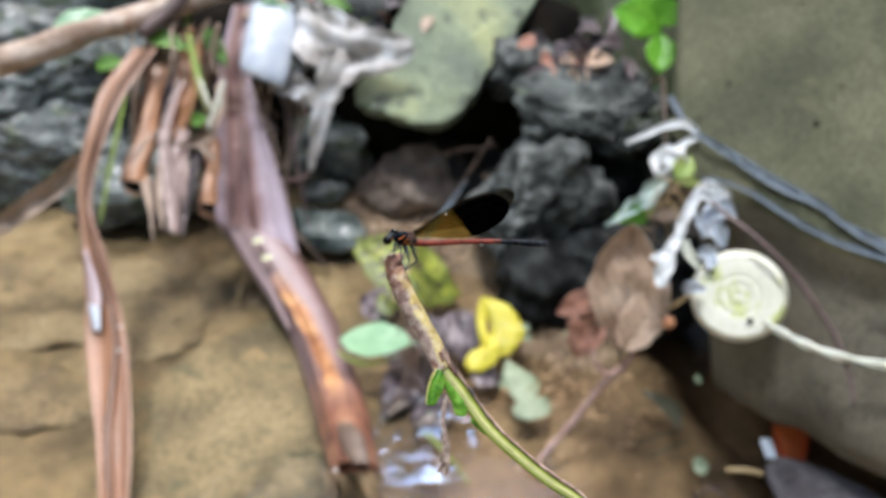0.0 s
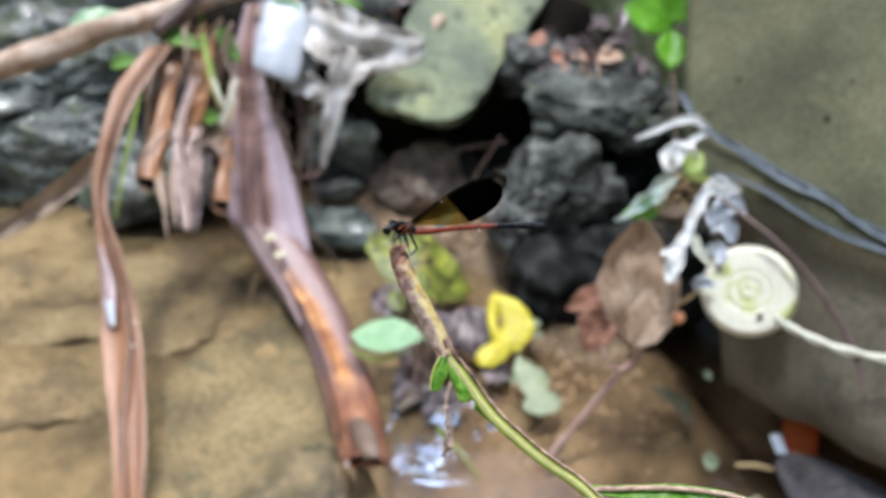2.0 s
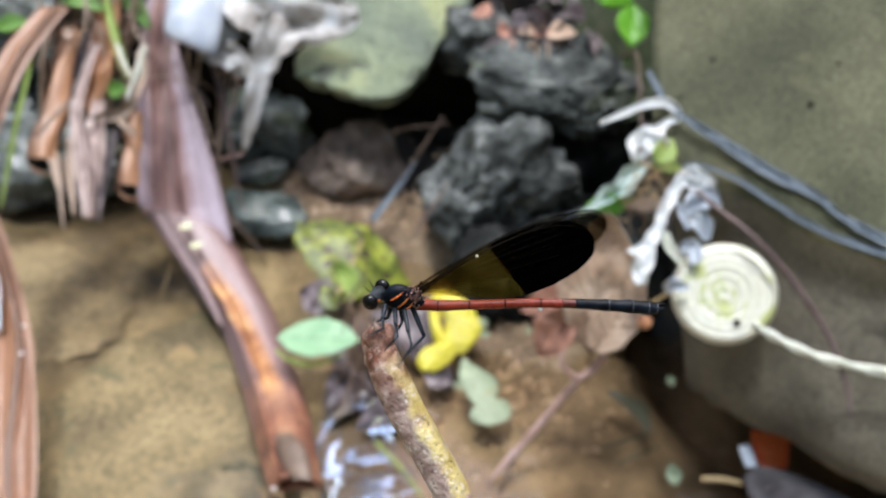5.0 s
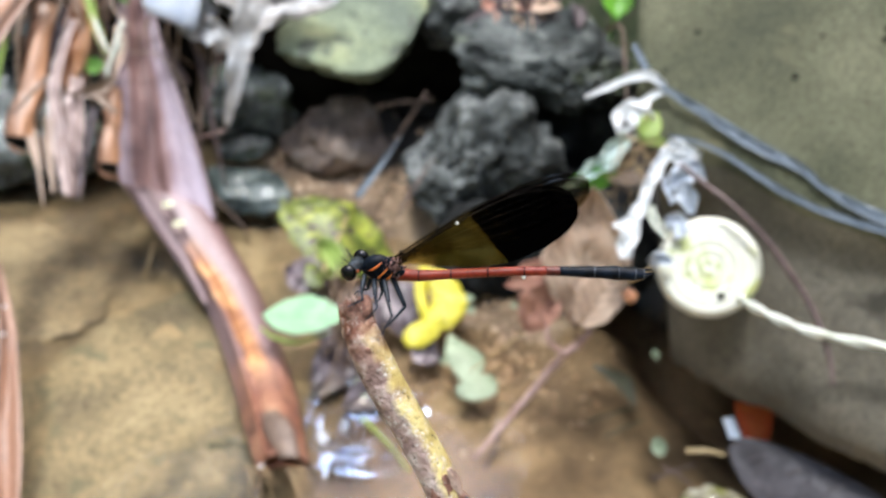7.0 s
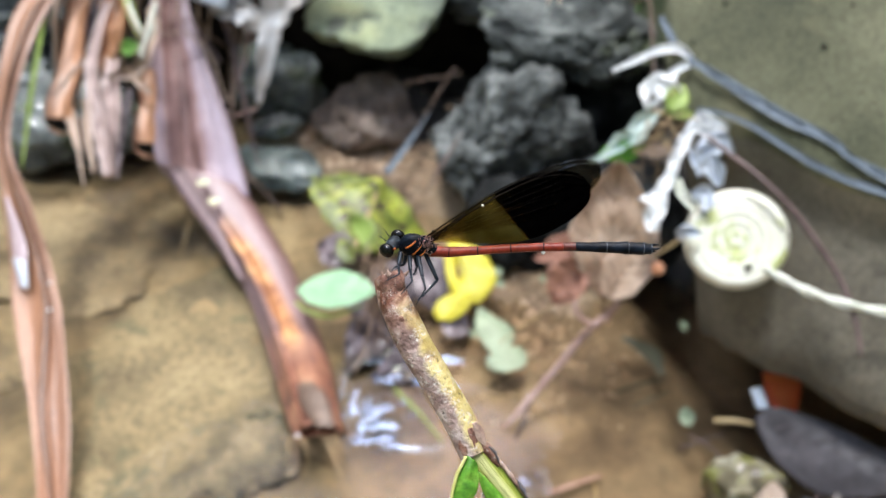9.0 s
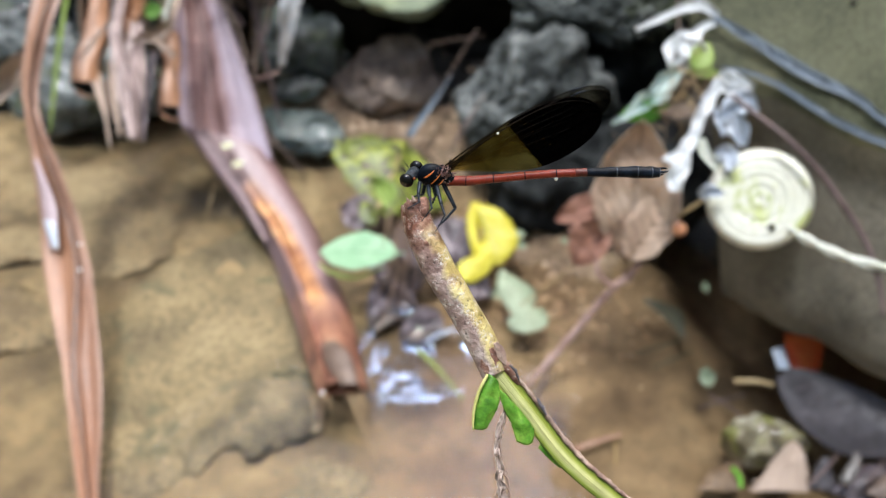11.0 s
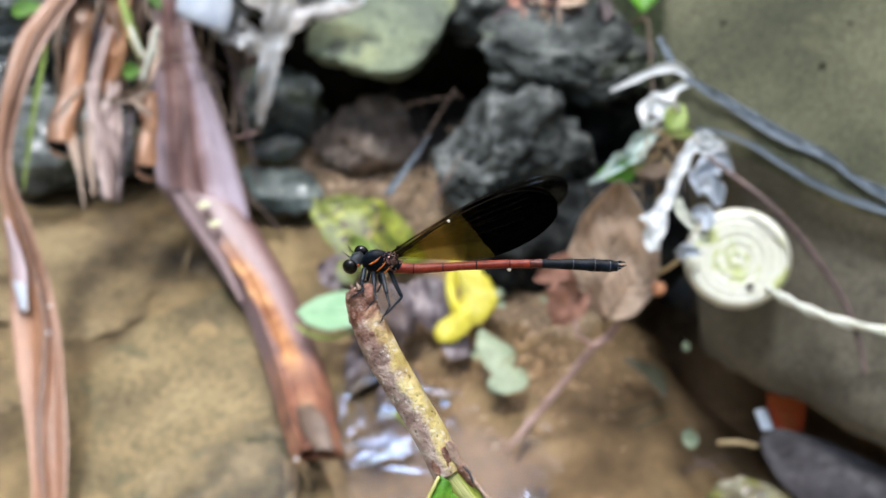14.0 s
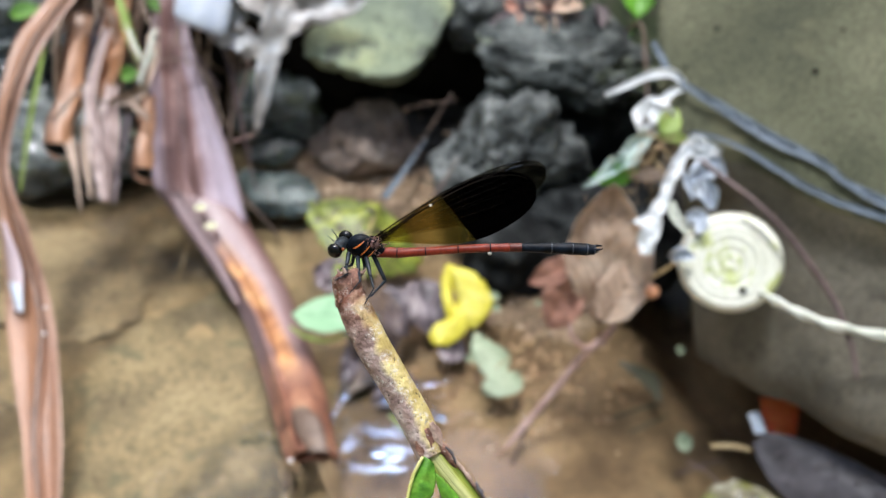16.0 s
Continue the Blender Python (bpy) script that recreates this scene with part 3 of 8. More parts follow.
M_TWIGRIDGE = surface("brown_ridge", [(0.20, 0.12, 0.09), (0.46, 0.34, 0.27)], 300, 0.6, 0.5, 5, depth=0.0004)
M_STIPULE = surface("bright_green_flap", [(0.06, 0.19, 0.015), (0.14, 0.35, 0.03), (0.26, 0.46, 0.06)], 260, 0.4, 0.4, 5, sheer=0.3, depth=0.0003, mottle=0.25)
M_CURL = surface("withered_tendril", [(0.32, 0.23, 0.185), (0.66, 0.55, 0.48)], 300, 0.7, 0.4, 5, depth=0.0003)
M_BODY = surface("blue_black_cuticle", [(0.0012, 0.002, 0.004), (0.006, 0.010, 0.018)], 500, 0.4, 0.5, 4, depth=0.0002, spec=0.12)
M_LEG = surface("dark_leg", [(0.004, 0.006, 0.010), (0.018, 0.027, 0.040)], 700, 0.4, 0.4, 4, depth=0.0001, spec=0.3)
M_HEAD = surface("blue_grey_head", [(0.004, 0.006, 0.009), (0.016, 0.024, 0.033), (0.060, 0.078, 0.095)], 900, 0.45, 0.9, 4, depth=0.0002, spec=0.3)
M_EYE = surface("glossy_black_eye", [(0.0012, 0.001, 0.001), (0.003, 0.0025, 0.0025)], 300, -0.06, 0.0, 4, spec=0.35)
M_REDSEG = surface("brick_red_cuticle", [(0.15, 0.015, 0.007), (0.24, 0.028, 0.011)], 420, 0.42, 0.3, 4, spec=0.35, depth=0.0001, mottle=0.25)
M_REDDARK = surface("darkening_red_cuticle", [(0.045, 0.008, 0.006), (0.11, 0.018, 0.010)], 420, 0.42, 0.3, 4, spec=0.35, depth=0.0001, mottle=0.25)
M_STRIPE = surface("orange_stripe", [(0.42, 0.10, 0.02), (0.56, 0.17, 0.03)], 300, 0.4, 0.1, 4)
M_PINKFUR = surface("pinkish_brown_wing_base", [(0.06, 0.026, 0.024), (0.20, 0.10, 0.09), (0.46, 0.30, 0.27)], 1400, 0.7, 0.8, 4, depth=0.0003)
M_RING = surface("pale_joint_ring", [(0.02, 0.026, 0.036), (0.07, 0.08, 0.10)], 500, 0.4, 0.1, 4)
M_VEIN = surface("dark_vein", [(0.003, 0.002, 0.0015), (0.008, 0.005, 0.003)], 300, 0.5, 0.0, 4, spec=0.1)
M_HINDWING = wing_membrane("amber_and_black_wing", (0.30, 0.235, 0.05), 0.545, 1.0, 0.20, (0.001, 0.001, 0.0015), 1.0, (0.001, 0.001, 0.0015), pass_colour=(0.88, 0.79, 0.46))
M_FOREWING = wing_membrane("smoky_wing", (0.07, 0.048, 0.014), 0.60, 0.99, 0.06, (0.003, 0.003, 0.003), 0.6, (0.003, 0.003, 0.003), (0.88, 0.82, 0.68), 0.42)
M_DROP = surface("bright_mite", [(0.70, 0.68, 0.62), (0.85, 0.84, 0.80)], 300, 0.2, 0.0, 4, coat=0.6)


# ---- builders ----
def put(name, bm, material, smooth=True):
    mesh = bpy.data.meshes.new(name)
    bmesh.ops.recalc_face_normals(bm, faces=bm.faces)
    for f in bm.faces:
        f.smooth = smooth
    bm.to_mesh(mesh)
    bm.free()
    mesh.materials.append(material)
    return new(name, mesh)


def part(name, bm, material, parent, label="", smooth=True):
    ob = put(name, bm, material, smooth)
    ob.parent = parent
    if label:
        ob["label"] = label
    return ob


def base(name, label, category, at=(0, 0, 0), group="", kind=""):
    ob = new(name)
    ob.empty_display_size = 0.02
    ob.location = at
    return tagged(ob, label, category, group, kind)


def spline(points, steps):
    """Catmull-Rom through the points, steps samples between each two; columns of any number."""
    p = np.array(points, float)
    p = np.vstack([2 * p[0] - p[1], p, 2 * p[-1] - p[-2]])
    out = []
    for i in range(1, len(p) - 2):
        for s in np.linspace(0, 1, steps, endpoint=False):
            a, b, c, d = p[i - 1], p[i], p[i + 1], p[i + 2]
            out.append(0.5 * (2 * b + (c - a) * s + (2 * a - 5 * b + 4 * c - d) * s**2 + (3 * b - a - 3 * c + d) * s**3))
    out.append(p[-2])
    return np.array(out)


def frames_along(line):
    tang = np.gradient(line, axis=0)
    tang /= np.linalg.norm(tang, axis=1)[:, None] + 1e-12
    side = np.cross(tang[0], (0.13, 0.21, 0.97))
    if np.linalg.norm(side) < 0.1:
        side = np.cross(tang[0], (1, 0, 0))
    side /= np.linalg.norm(side)
    out = []
    for t in tang:
        side = side - t * (side @ t)
        side /= np.linalg.norm(side)
        out.append((t, side, np.cross(t, side)))
    return out


def tube(points, radii, around=10, steps=6, rough=0.0, seed=0, flat=1.0, bm=None, twist=0.0):
    """A round bar along the points with a radius at each, ends closed."""
    rows = spline([(*p, r) for p, r in zip(points, radii)], steps)
    line, rad = rows[:, :3], np.maximum(rows[:, 3], 1e-6)
    bm = bm or bmesh.new()
    uv = bm.loops.layers.uv.verify()
    dist = np.r_[0, np.cumsum(np.linalg.norm(np.diff(line, axis=0), axis=1))]
    rings = []
    for k, (c, r, (t, a, b)) in enumerate(zip(line, rad, frames_along(line))):
        ring = []
        for j in range(around):
            w = 2 * math.pi * j / around + twist * k
            q = r * (1 + rough * noise.noise(Vector((math.cos(w) * 1.3 + seed, math.sin(w) * 1.3, dist[k] / max(rad.mean(), 1e-6) * 0.35))))
            ring.append(bm.verts.new(c + q * (math.cos(w) * a + flat * math.sin(w) * b)))
        rings.append(ring)
    for k in range(len(rings) - 1):
        for j in range(around):
            f = bm.faces.new((rings[k][j], rings[k][(j + 1) % around], rings[k + 1][(j + 1) % around], rings[k + 1][j]))
            for lp, (kk, jj) in zip(f.loops, ((k, j), (k, j + 1), (k + 1, j + 1), (k + 1, j))):
                lp[uv].uv = (dist[kk], jj / around)
    bm.faces.new(rings[0][::-1])
    bm.faces.new(rings[-1])
    return bm


def ribbon(points, widths, face=(0, -1, 0.6), cup=0.2, thick=0.0008, steps=8, across=8, wave=0.0, seed=0, ragged=0.0):
    """A strip along the points, its broad side turned to face, hollowed by cup and with real thickness."""
    rows = spline([(*p, w) for p, w in zip(points, widths)], steps)
    line, wid = rows[:, :3], rows[:, 3]
    face = np.array(face, float) / np.linalg.norm(face)
    bm = bmesh.new()
    uv = bm.loops.layers.uv.verify()
    dist = np.r_[0, np.cumsum(np.linalg.norm(np.diff(line, axis=0), axis=1))]
    tang = np.gradient(line, axis=0)
    tang /= np.linalg.norm(tang, axis=1)[:, None]
    top, low = [], []
    for k, (c, w, t) in enumerate(zip(line, wid, tang)):
        side = np.cross(t, face)
        side /= np.linalg.norm(side) + 1e-9
        up = np.cross(side, t)
        a, b = [], []
        for j in range(across + 1):
            s = 2 * j / across - 1
            edge = 1 + ragged * noise.noise(Vector((dist[k] * 60, s * 2, seed)))
            h = cup * w * (s * s - 0.5) + wave * w * noise.noise(Vector((dist[k] / max(wid.mean(), 1e-5) * 0.8, s * 1.5, seed + 5)))
            q = c + side * (s * w / 2 * edge) + up * h
            a.append(bm.verts.new(q + up * thick / 2))
            b.append(bm.verts.new(q - up * thick / 2))
        top.append(a)
        low.append(b)
    n = len(line)

    def quad(vs, tags):
        f = bm.faces.new(vs)
        for lp, (k, j) in zip(f.loops, tags):
            lp[uv].uv = (dist[k], j / across)

    for k in range(n - 1):
        for j in range(across):
            tags = ((k, j), (k, j + 1), (k + 1, j + 1), (k + 1, j))
            quad((top[k][j], top[k][j + 1], top[k + 1][j + 1], top[k + 1][j]), tags)
            quad((low[k][j], low[k + 1][j], low[k + 1][j + 1], low[k][j + 1]), (tags[0], tags[3], tags[2], tags[1]))
        for j in (0, across):
            quad((top[k][j], top[k + 1][j], low[k + 1][j], low[k][j]), ((k, j), (k + 1, j), (k + 1, j), (k, j)))
    for k in (0, n - 1):
        for j in range(across):
            quad((top[k][j], top[k][j + 1], low[k][j + 1], low[k][j]), ((k, j), (k, j + 1), (k, j + 1), (k, j)))
    return bm


def loft(rails, shape=None, face=(0, -0.78, 0.63), thick=0.002, steps=10, across=16, crumple=0.0, grain=40.0, seed=0, ragged=0.0):
    """A skin laid over two or more rails of the same count; shape(s, v) lifts it along its normal."""
    lines = [spline(r, steps) for r in rails]
    n = len(lines[0])
    rows = []
    for k in range(n):
        if len(rails) == 2:
            rows.append([lines[0][k] + (lines[1][k] - lines[0][k]) * j / across for j in range(across + 1)])
        else:
            rows.append(list(spline([q[k] for q in lines], max(2, across // (len(rails) - 1)))))
    g = np.array(rows)
    m = g.shape[1] - 1
    face = np.array(face, float)

    def normals(a):
        nn = np.cross(np.gradient(a, axis=0), np.gradient(a, axis=1))
        nn /= np.linalg.norm(nn, axis=2)[..., None] + 1e-12
        return nn * np.where((nn @ face) < 0, -1.0, 1.0)[..., None]

    nn = normals(g)
    for k in range(n):
        for j in range(m + 1):
            q = Vector(g[k, j])
            h = shape(k / (n - 1), j / m) if shape else 0.0
            if crumple:
                h += crumple * (noise.noise(q * grain + Vector((seed, 0, 3))) + 0.5 * noise.noise(q * grain * 2.7 + Vector((0, seed, 9))))
            g[k, j] = g[k, j] + nn[k, j] * h
            if ragged and j in (0, m):
                g[k, j] += (g[k, j] - g[k, m // 2]) * ragged * noise.noise(Vector((k * 0.9, j, seed)))
    nn = normals(g)
    low = g - nn * thick
    dist = np.r_[0, np.cumsum(np.linalg.norm(np.diff(g[:, m // 2], axis=0), axis=1))]
    bm = bmesh.new()
    uv = bm.loops.layers.uv.verify()
    a = [[bm.verts.new(q) for q in row] for row in g]
    b = [[bm.verts.new(q) for q in row] for row in low]

    def quad(vs, tags):
        f = bm.faces.new(vs)
        for lp, (k, j) in zip(f.loops, tags):
            lp[uv].uv = (dist[k], j / m)

    for k in range(n - 1):
        for j in range(m):
            t = ((k, j), (k, j + 1), (k + 1, j + 1), (k + 1, j))
            quad([a[p][q] for p, q in t], t)
            quad([b[p][q] for p, q in t[::-1]], t[::-1])
        for j in (0, m):
            quad((a[k][j], a[k + 1][j], b[k + 1][j], b[k][j]), ((k, j), (k + 1, j), (k + 1, j), (k, j)))
    for k in (0, n - 1):
        for j in range(m):
            quad((a[k][j], a[k][j + 1], b[k][j + 1], b[k][j]), ((k, j), (k, j + 1), (k, j + 1), (k, j)))
    return bm


def leaf_mesh(length, width, bend=0.2, fold=0.2, curl=0.0, peak=0.42, lobes=0.0, lobe_count=5, holes=0.0, seed=0, ripple=0.03, thick=0.0006, n=26, m=14, pleats=0):
    """A leaf blade from its base at the origin along +x, +z its upper side."""
    bm = bmesh.new()
    uv = bm.loops.layers.uv.verify()
    grid = []
    for i in range(n + 1):
        s = i / n
        half = 0.5 * width * (max(0.0, math.sin(math.pi * s ** (math.log(0.5) / math.log(peak)))) ** 0.8)
        half *= 1 + lobes * math.sin(2 * math.pi * lobe_count * s + seed)
        half = max(half, 0.0004 * (1 - s) + 0.0001)
        row = []
        for j in range(m + 1):
            v = 2 * j / m - 1
            edge = half * (1 + 0.10 * noise.noise(Vector((s * 7, math.copysign(3, v), seed))))
            y = v * edge
            z = fold * abs(y) - bend * length * (s * s) + curl * width * abs(v) ** 3 * s
            z += ripple * length * noise.noise(Vector((s * 4, v * 2, seed + 9)))
            if pleats:
                z += 0.012 * length * math.sin((s * 1.0 - abs(v) * 0.5) * pleats * 2 * math.pi)
            row.append((s * length, y, z, s, (v + 1) / 2))
        grid.append(row)
    keep = set()
    for i in range(n):
        for j in range(m):
            if not holes or noise.noise(Vector((i * 0.33 + seed, j * 0.45, 4.2))) < 0.62 - holes or abs(j - m / 2) < 1:
                keep.add((i, j))
    made = {}

    def vert(i, j, lvl):
        key = (i, j, lvl)
        if key not in made:
            x, y, z = grid[i][j][:3]
            made[key] = bm.verts.new((x, y, z + (thick / 2 if lvl else -thick / 2)))
        return made[key]

    def quad(keys):
        f = bm.faces.new([vert(*k) for k in keys])
        for lp, k in zip(f.loops, keys):
            lp[uv].uv = grid[k[0]][k[1]][3:]

    for i, j in keep:
        quad(((i, j, 1), (i + 1, j, 1), (i + 1, j + 1, 1), (i, j + 1, 1)))
        quad(((i, j, 0), (i, j + 1, 0), (i + 1, j + 1, 0), (i + 1, j, 0)))
        for di, dj, a, b in ((0, -1, (i, j), (i + 1, j)), (0, 1, (i + 1, j + 1), (i, j + 1)), (-1, 0, (i, j + 1), (i, j)), (1, 0, (i + 1, j), (i + 1, j + 1))):
            if (i + di, j + dj) not in keep:
                quad(((*a, 0), (*b, 0), (*b, 1), (*a, 1)))
    return bm


def along(start, end, face):
    """The turn and place that lay +x from start to end with +z turned to face."""
    a, b = Vector(start), Vector(end)
    x = (b - a).normalized()
    z = Vector(face)
    z = (z - x * z.dot(x)).normalized()
    y = z.cross(x)
    m = Matrix((x, y, z)).transposed().to_4x4()
    m.translation = a
    return m


def leaf(name, start, end, width, material, label, face=(0, -0.5, 1), category="leaf", rib=None, **kw):
    length = (Vector(end) - Vector(start)).length
    bm = leaf_mesh(length, width, **kw)
    ob = base(name, label, category)
    ob.matrix_world = along(start, end, face)
    part("blade", bm, material, ob)
    if rib:
        line = [(length * s, 0, -kw.get("bend", 0.2) * length * s * s + 0.0006) for s in (-0.06, 0.2, 0.5, 0.8, 0.97)]
        part("midrib", tube(line, [width * r for r in (0.022, 0.018, 0.013, 0.008, 0.003)], 6, 4), rib, ob)
    if kw.get("pleats"):
        for k in range(6):
            for v in (-1, 1):
                root, tip = 0.08 + 0.13 * k, 0.30 + 0.12 * k
                pts = []
                for f in (0, 0.5, 1):
                    q, y = root + (tip - root) * f, v * f * 0.42 * width * math.sin(math.pi * min(0.95, 0.25 + 0.5 * tip))
                    pts.append((q * length, y, kw.get("fold", 0.2) * abs(y) - kw.get("bend", 0.2) * length * q * q + 0.0022))
                part("side_vein", tube(pts, [0.0006, 0.0005, 0.0003], 5, 4), rib, ob)
    return ob


def rock_mesh(size, seed, power=2.6, rough=0.18, crag=0.08, detail=4, facets=0, pits=0.0):
    """A boulder; facets: the number of broken planes that cut it; pits: how deep its pores go."""
    bm = bmesh.new()
    bmesh.ops.create_icosphere(bm, subdivisions=detail, radius=1)
    rnd = random.Random(seed * 13 + 1)
    planes = []
    for i in range(facets):
        n = Vector((rnd.gauss(0, 1), rnd.gauss(0, 1), rnd.gauss(0, 1))).normalized()
        planes.append((n, rnd.uniform(0.70, 0.98)))
    o = Vector((seed * 3.1, seed * 1.7, seed * 0.9))
    for v in bm.verts:
        d = v.co.normalized()
        k = (abs(d.x) ** power + abs(d.y) ** power + abs(d.z) ** power) ** (-1 / power)
        for n, h in planes:
            c = d.dot(n) * k
            if c > h:
                k *= h / c
        k *= 1 + rough * noise.noise(d * 1.4 + o) + rough * 0.5 * noise.noise(d * 3.2 + o)
        k += crag * (noise.turbulence(d * 4.5 + o, 4, True) - 0.5)
        dist = noise.voronoi(d * 2.6 + o)[0]
        k += 0.9 * crag * (dist[1] - dist[0] - 0.25) - 0.25 * crag * noise.noise(d * 14 + o)
        if pits:
            k -= pits * 0.5 * max(0.0, 0.5 - noise.voronoi(d * 6 + o)[0][0]) ** 2 * 4 + pits * 0.25 * max(0.0, 0.45 - noise.voronoi(d * 15 + o)[0][0])
            k += pits * 0.25 * noise.fractal(d * 7 + o, 0.7, 2.1, 5)
        v.co = Vector((d.x * size[0], d.y * size[1], d.z * size[2])) * k
    return bm


def slab_mesh(outline, thick, lean=(0, 0, -1), lump=0.004, chip=0.01, inset=0.25, seed=0, rings=14, edge=0.003):
    """A flat stone under a closed outline of its upper face: uneven top, chipped rim, sides that fall along lean."""
    p = np.array(outline, float)
    loop = []
    for i in range(len(p)):
        for f in np.linspace(0, 1, 14, endpoint=False):
            loop.append(p[i] + (p[(i + 1) % len(p)] - p[i]) * f)
    loop = np.array(loop)
    for _ in range(2):
        loop = (np.roll(loop, 1, 0) + loop * 2 + np.roll(loop, -1, 0)) / 4
    c = loop.mean(axis=0)
    n = np.linalg.svd(loop - c)[2][2]
    n = Vector(n if n @ np.array(lean) < 0 else -n)
    down = Vector(lean).normalized()
    bm = bmesh.new()
    rows = []
    for i in range(1, rings + 1):
        s = i / rings
        row = []
        for q in loop:
            v = Vector(c + (q - c) * s)
            out = Vector(q - c).normalized()
            w = v + out * (chip * s * (noise.noise(v * 22 + Vector((seed, 0, 0))) + 0.6 * noise.noise(v * 60 + Vector((seed, 0, 0)))))
            w += n * (lump * (noise.noise(v * 14 + Vector((0, seed, 0))) + 0.5 * noise.noise(v * 45)) - edge * max(0.0, (s - 0.78) / 0.22) ** 2)
            row.append(bm.verts.new(w))
        rows.append(row)
    for d in (0.06, 0.2, 0.4, 0.65, 1.0):
        row = []
        for j, q in enumerate(loop):
            v = rows[rings - 1][j].co + down * thick * d
            v = v + (Vector(c) - Vector(q)) * (inset * d * d - 0.03 * (d < 0.1))
            row.append(bm.verts.new(v + n * 0 + Vector((1, 1, 0)) * chip * 0.7 * noise.noise(v * 30)))
        rows.append(row)
    k = len(loop)
    mid = bm.verts.new(Vector(c) + n * lump * noise.noise(Vector(c) * 14))
    for j in range(k):
        bm.faces.new((mid, rows[0][j], rows[0][(j + 1) % k]))
    for a, b in zip(rows, rows[1:]):
        for j in range(k):
            bm.faces.new((a[j], b[j], b[(j + 1) % k], a[(j + 1) % k]))
    bm.faces.new(rows[-1])
    return bm


def rock(name, at, size, material, label, turn=(0, 0, 0), seed=1, category="rock", group="", kind="", **kw):
    ob = put(name, rock_mesh(size, seed, **kw), material)
    ob.matrix_world = pose(*at, *turn)
    return tagged(ob, label, category, group, kind)


# ---- ground and water ----
def step(a, b, v):
    s = min(1.0, max(0.0, (v - a) / (b - a)))
    return s * s * (3 - 2 * s)


def ground_height(x, y):
    bank = 1.14 + 0.48 * step(0.08, 0.4, -x) + 0.05 * noise.noise(Vector((x * 5, y * 5, 1)))
    z = -0.028 + 0.012 * noise.noise(Vector((x * 7, y * 7, 0))) + 0.007 * noise.noise(Vector((x * 21, y * 21, 3)))
    z += 0.003 * noise.noise(Vector((x * 60, y * 60, 7)))
    z += 0.05 * math.exp(-(((x - 0.20) / 0.15) ** 2 + ((y - 1.02) / 0.13) ** 2))
    z += 0.018 * math.exp(-(((x - 0.25) / 0.22) ** 2 + ((y - 0.75) / 0.12) ** 2))
    # the channel washed out under the slab
    gap = abs((x - 0.40) * 0.725 + (y - 0.90) * 0.689)
    z -= 0.10 * math.exp(-(gap / 0.06) ** 2) * step(0.33, 0.45, x) * step(0.55, 0.72, y)
    z += 0.07 * step(bank, bank + 0.12, y) + 0.5 * step(bank + 0.18, bank + 0.55, y)
    # the hollow behind the rocks
    z -= 0.22 * step(1.40, 1.52, y) * (1 - step(1.58, 1.70, y)) * step(-0.22, -0.13, x) * (1 - step(0.22, 0.32, x))
    z += 0.35 * step(0.75, 1.4, x) * step(0.2, 0.9, y) + 0.3 * step(1.2, 2.2, -x)
    z += 0.25 * step(0.5, 1.6, -y)
    far = math.hypot(x, y - 0.6)
    z += (0.5 + 0.5 * noise.noise(Vector((x * 0.3, y * 0.3, 11)))) * step(2, 6, far)
    # unseen overgrown gully sides, added all round to block the low sky
    z += 3.6 * step(1.5, 4.2, far)
    return z


def axis(lo, hi, fine):
    near = list(np.arange(lo, hi + 1e-6, fine))
    far = [0.03 + 0.04 * i for i in range(30)] + [1.3, 1.45, 1.7, 2.1, 2.6, 3.2, 4, 5.5, 9, 18, 40, 90, 180]
    return [lo - d for d in far[::-1]] + near + [hi + d for d in far]


xs, ys = axis(-1.0, 1.0, 0.0125), axis(0.35, 1.75, 0.0125)
verts = [(x, y, ground_height(x, y)) for y in ys for x in xs]
nx = len(xs)
faces = [(j * nx + i, j * nx + i + 1, (j + 1) * nx + i + 1, (j + 1) * nx + i) for j in range(len(ys) - 1) for i in range(nx - 1)]
mesh = bpy.data.meshes.new("ground")
mesh.from_pydata(verts, [], faces)
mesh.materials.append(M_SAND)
for f in mesh.polygons:
    f.use_smooth = True
tagged(new("ground", mesh), "sandy brown stream bed with silt and grit", "stream bed", kind="structure")

bm = bmesh.new()
bmesh.ops.create_grid(bm, x_segments=8, y_segments=8, size=1)
for v in bm.verts:
    v.co = Vector((v.co.x * 4, v.co.y * 2 - 0.35, 0))
tagged(put("water", bm, M_WATER), "clear shallow stream water over brown sand", "water", kind="structure")

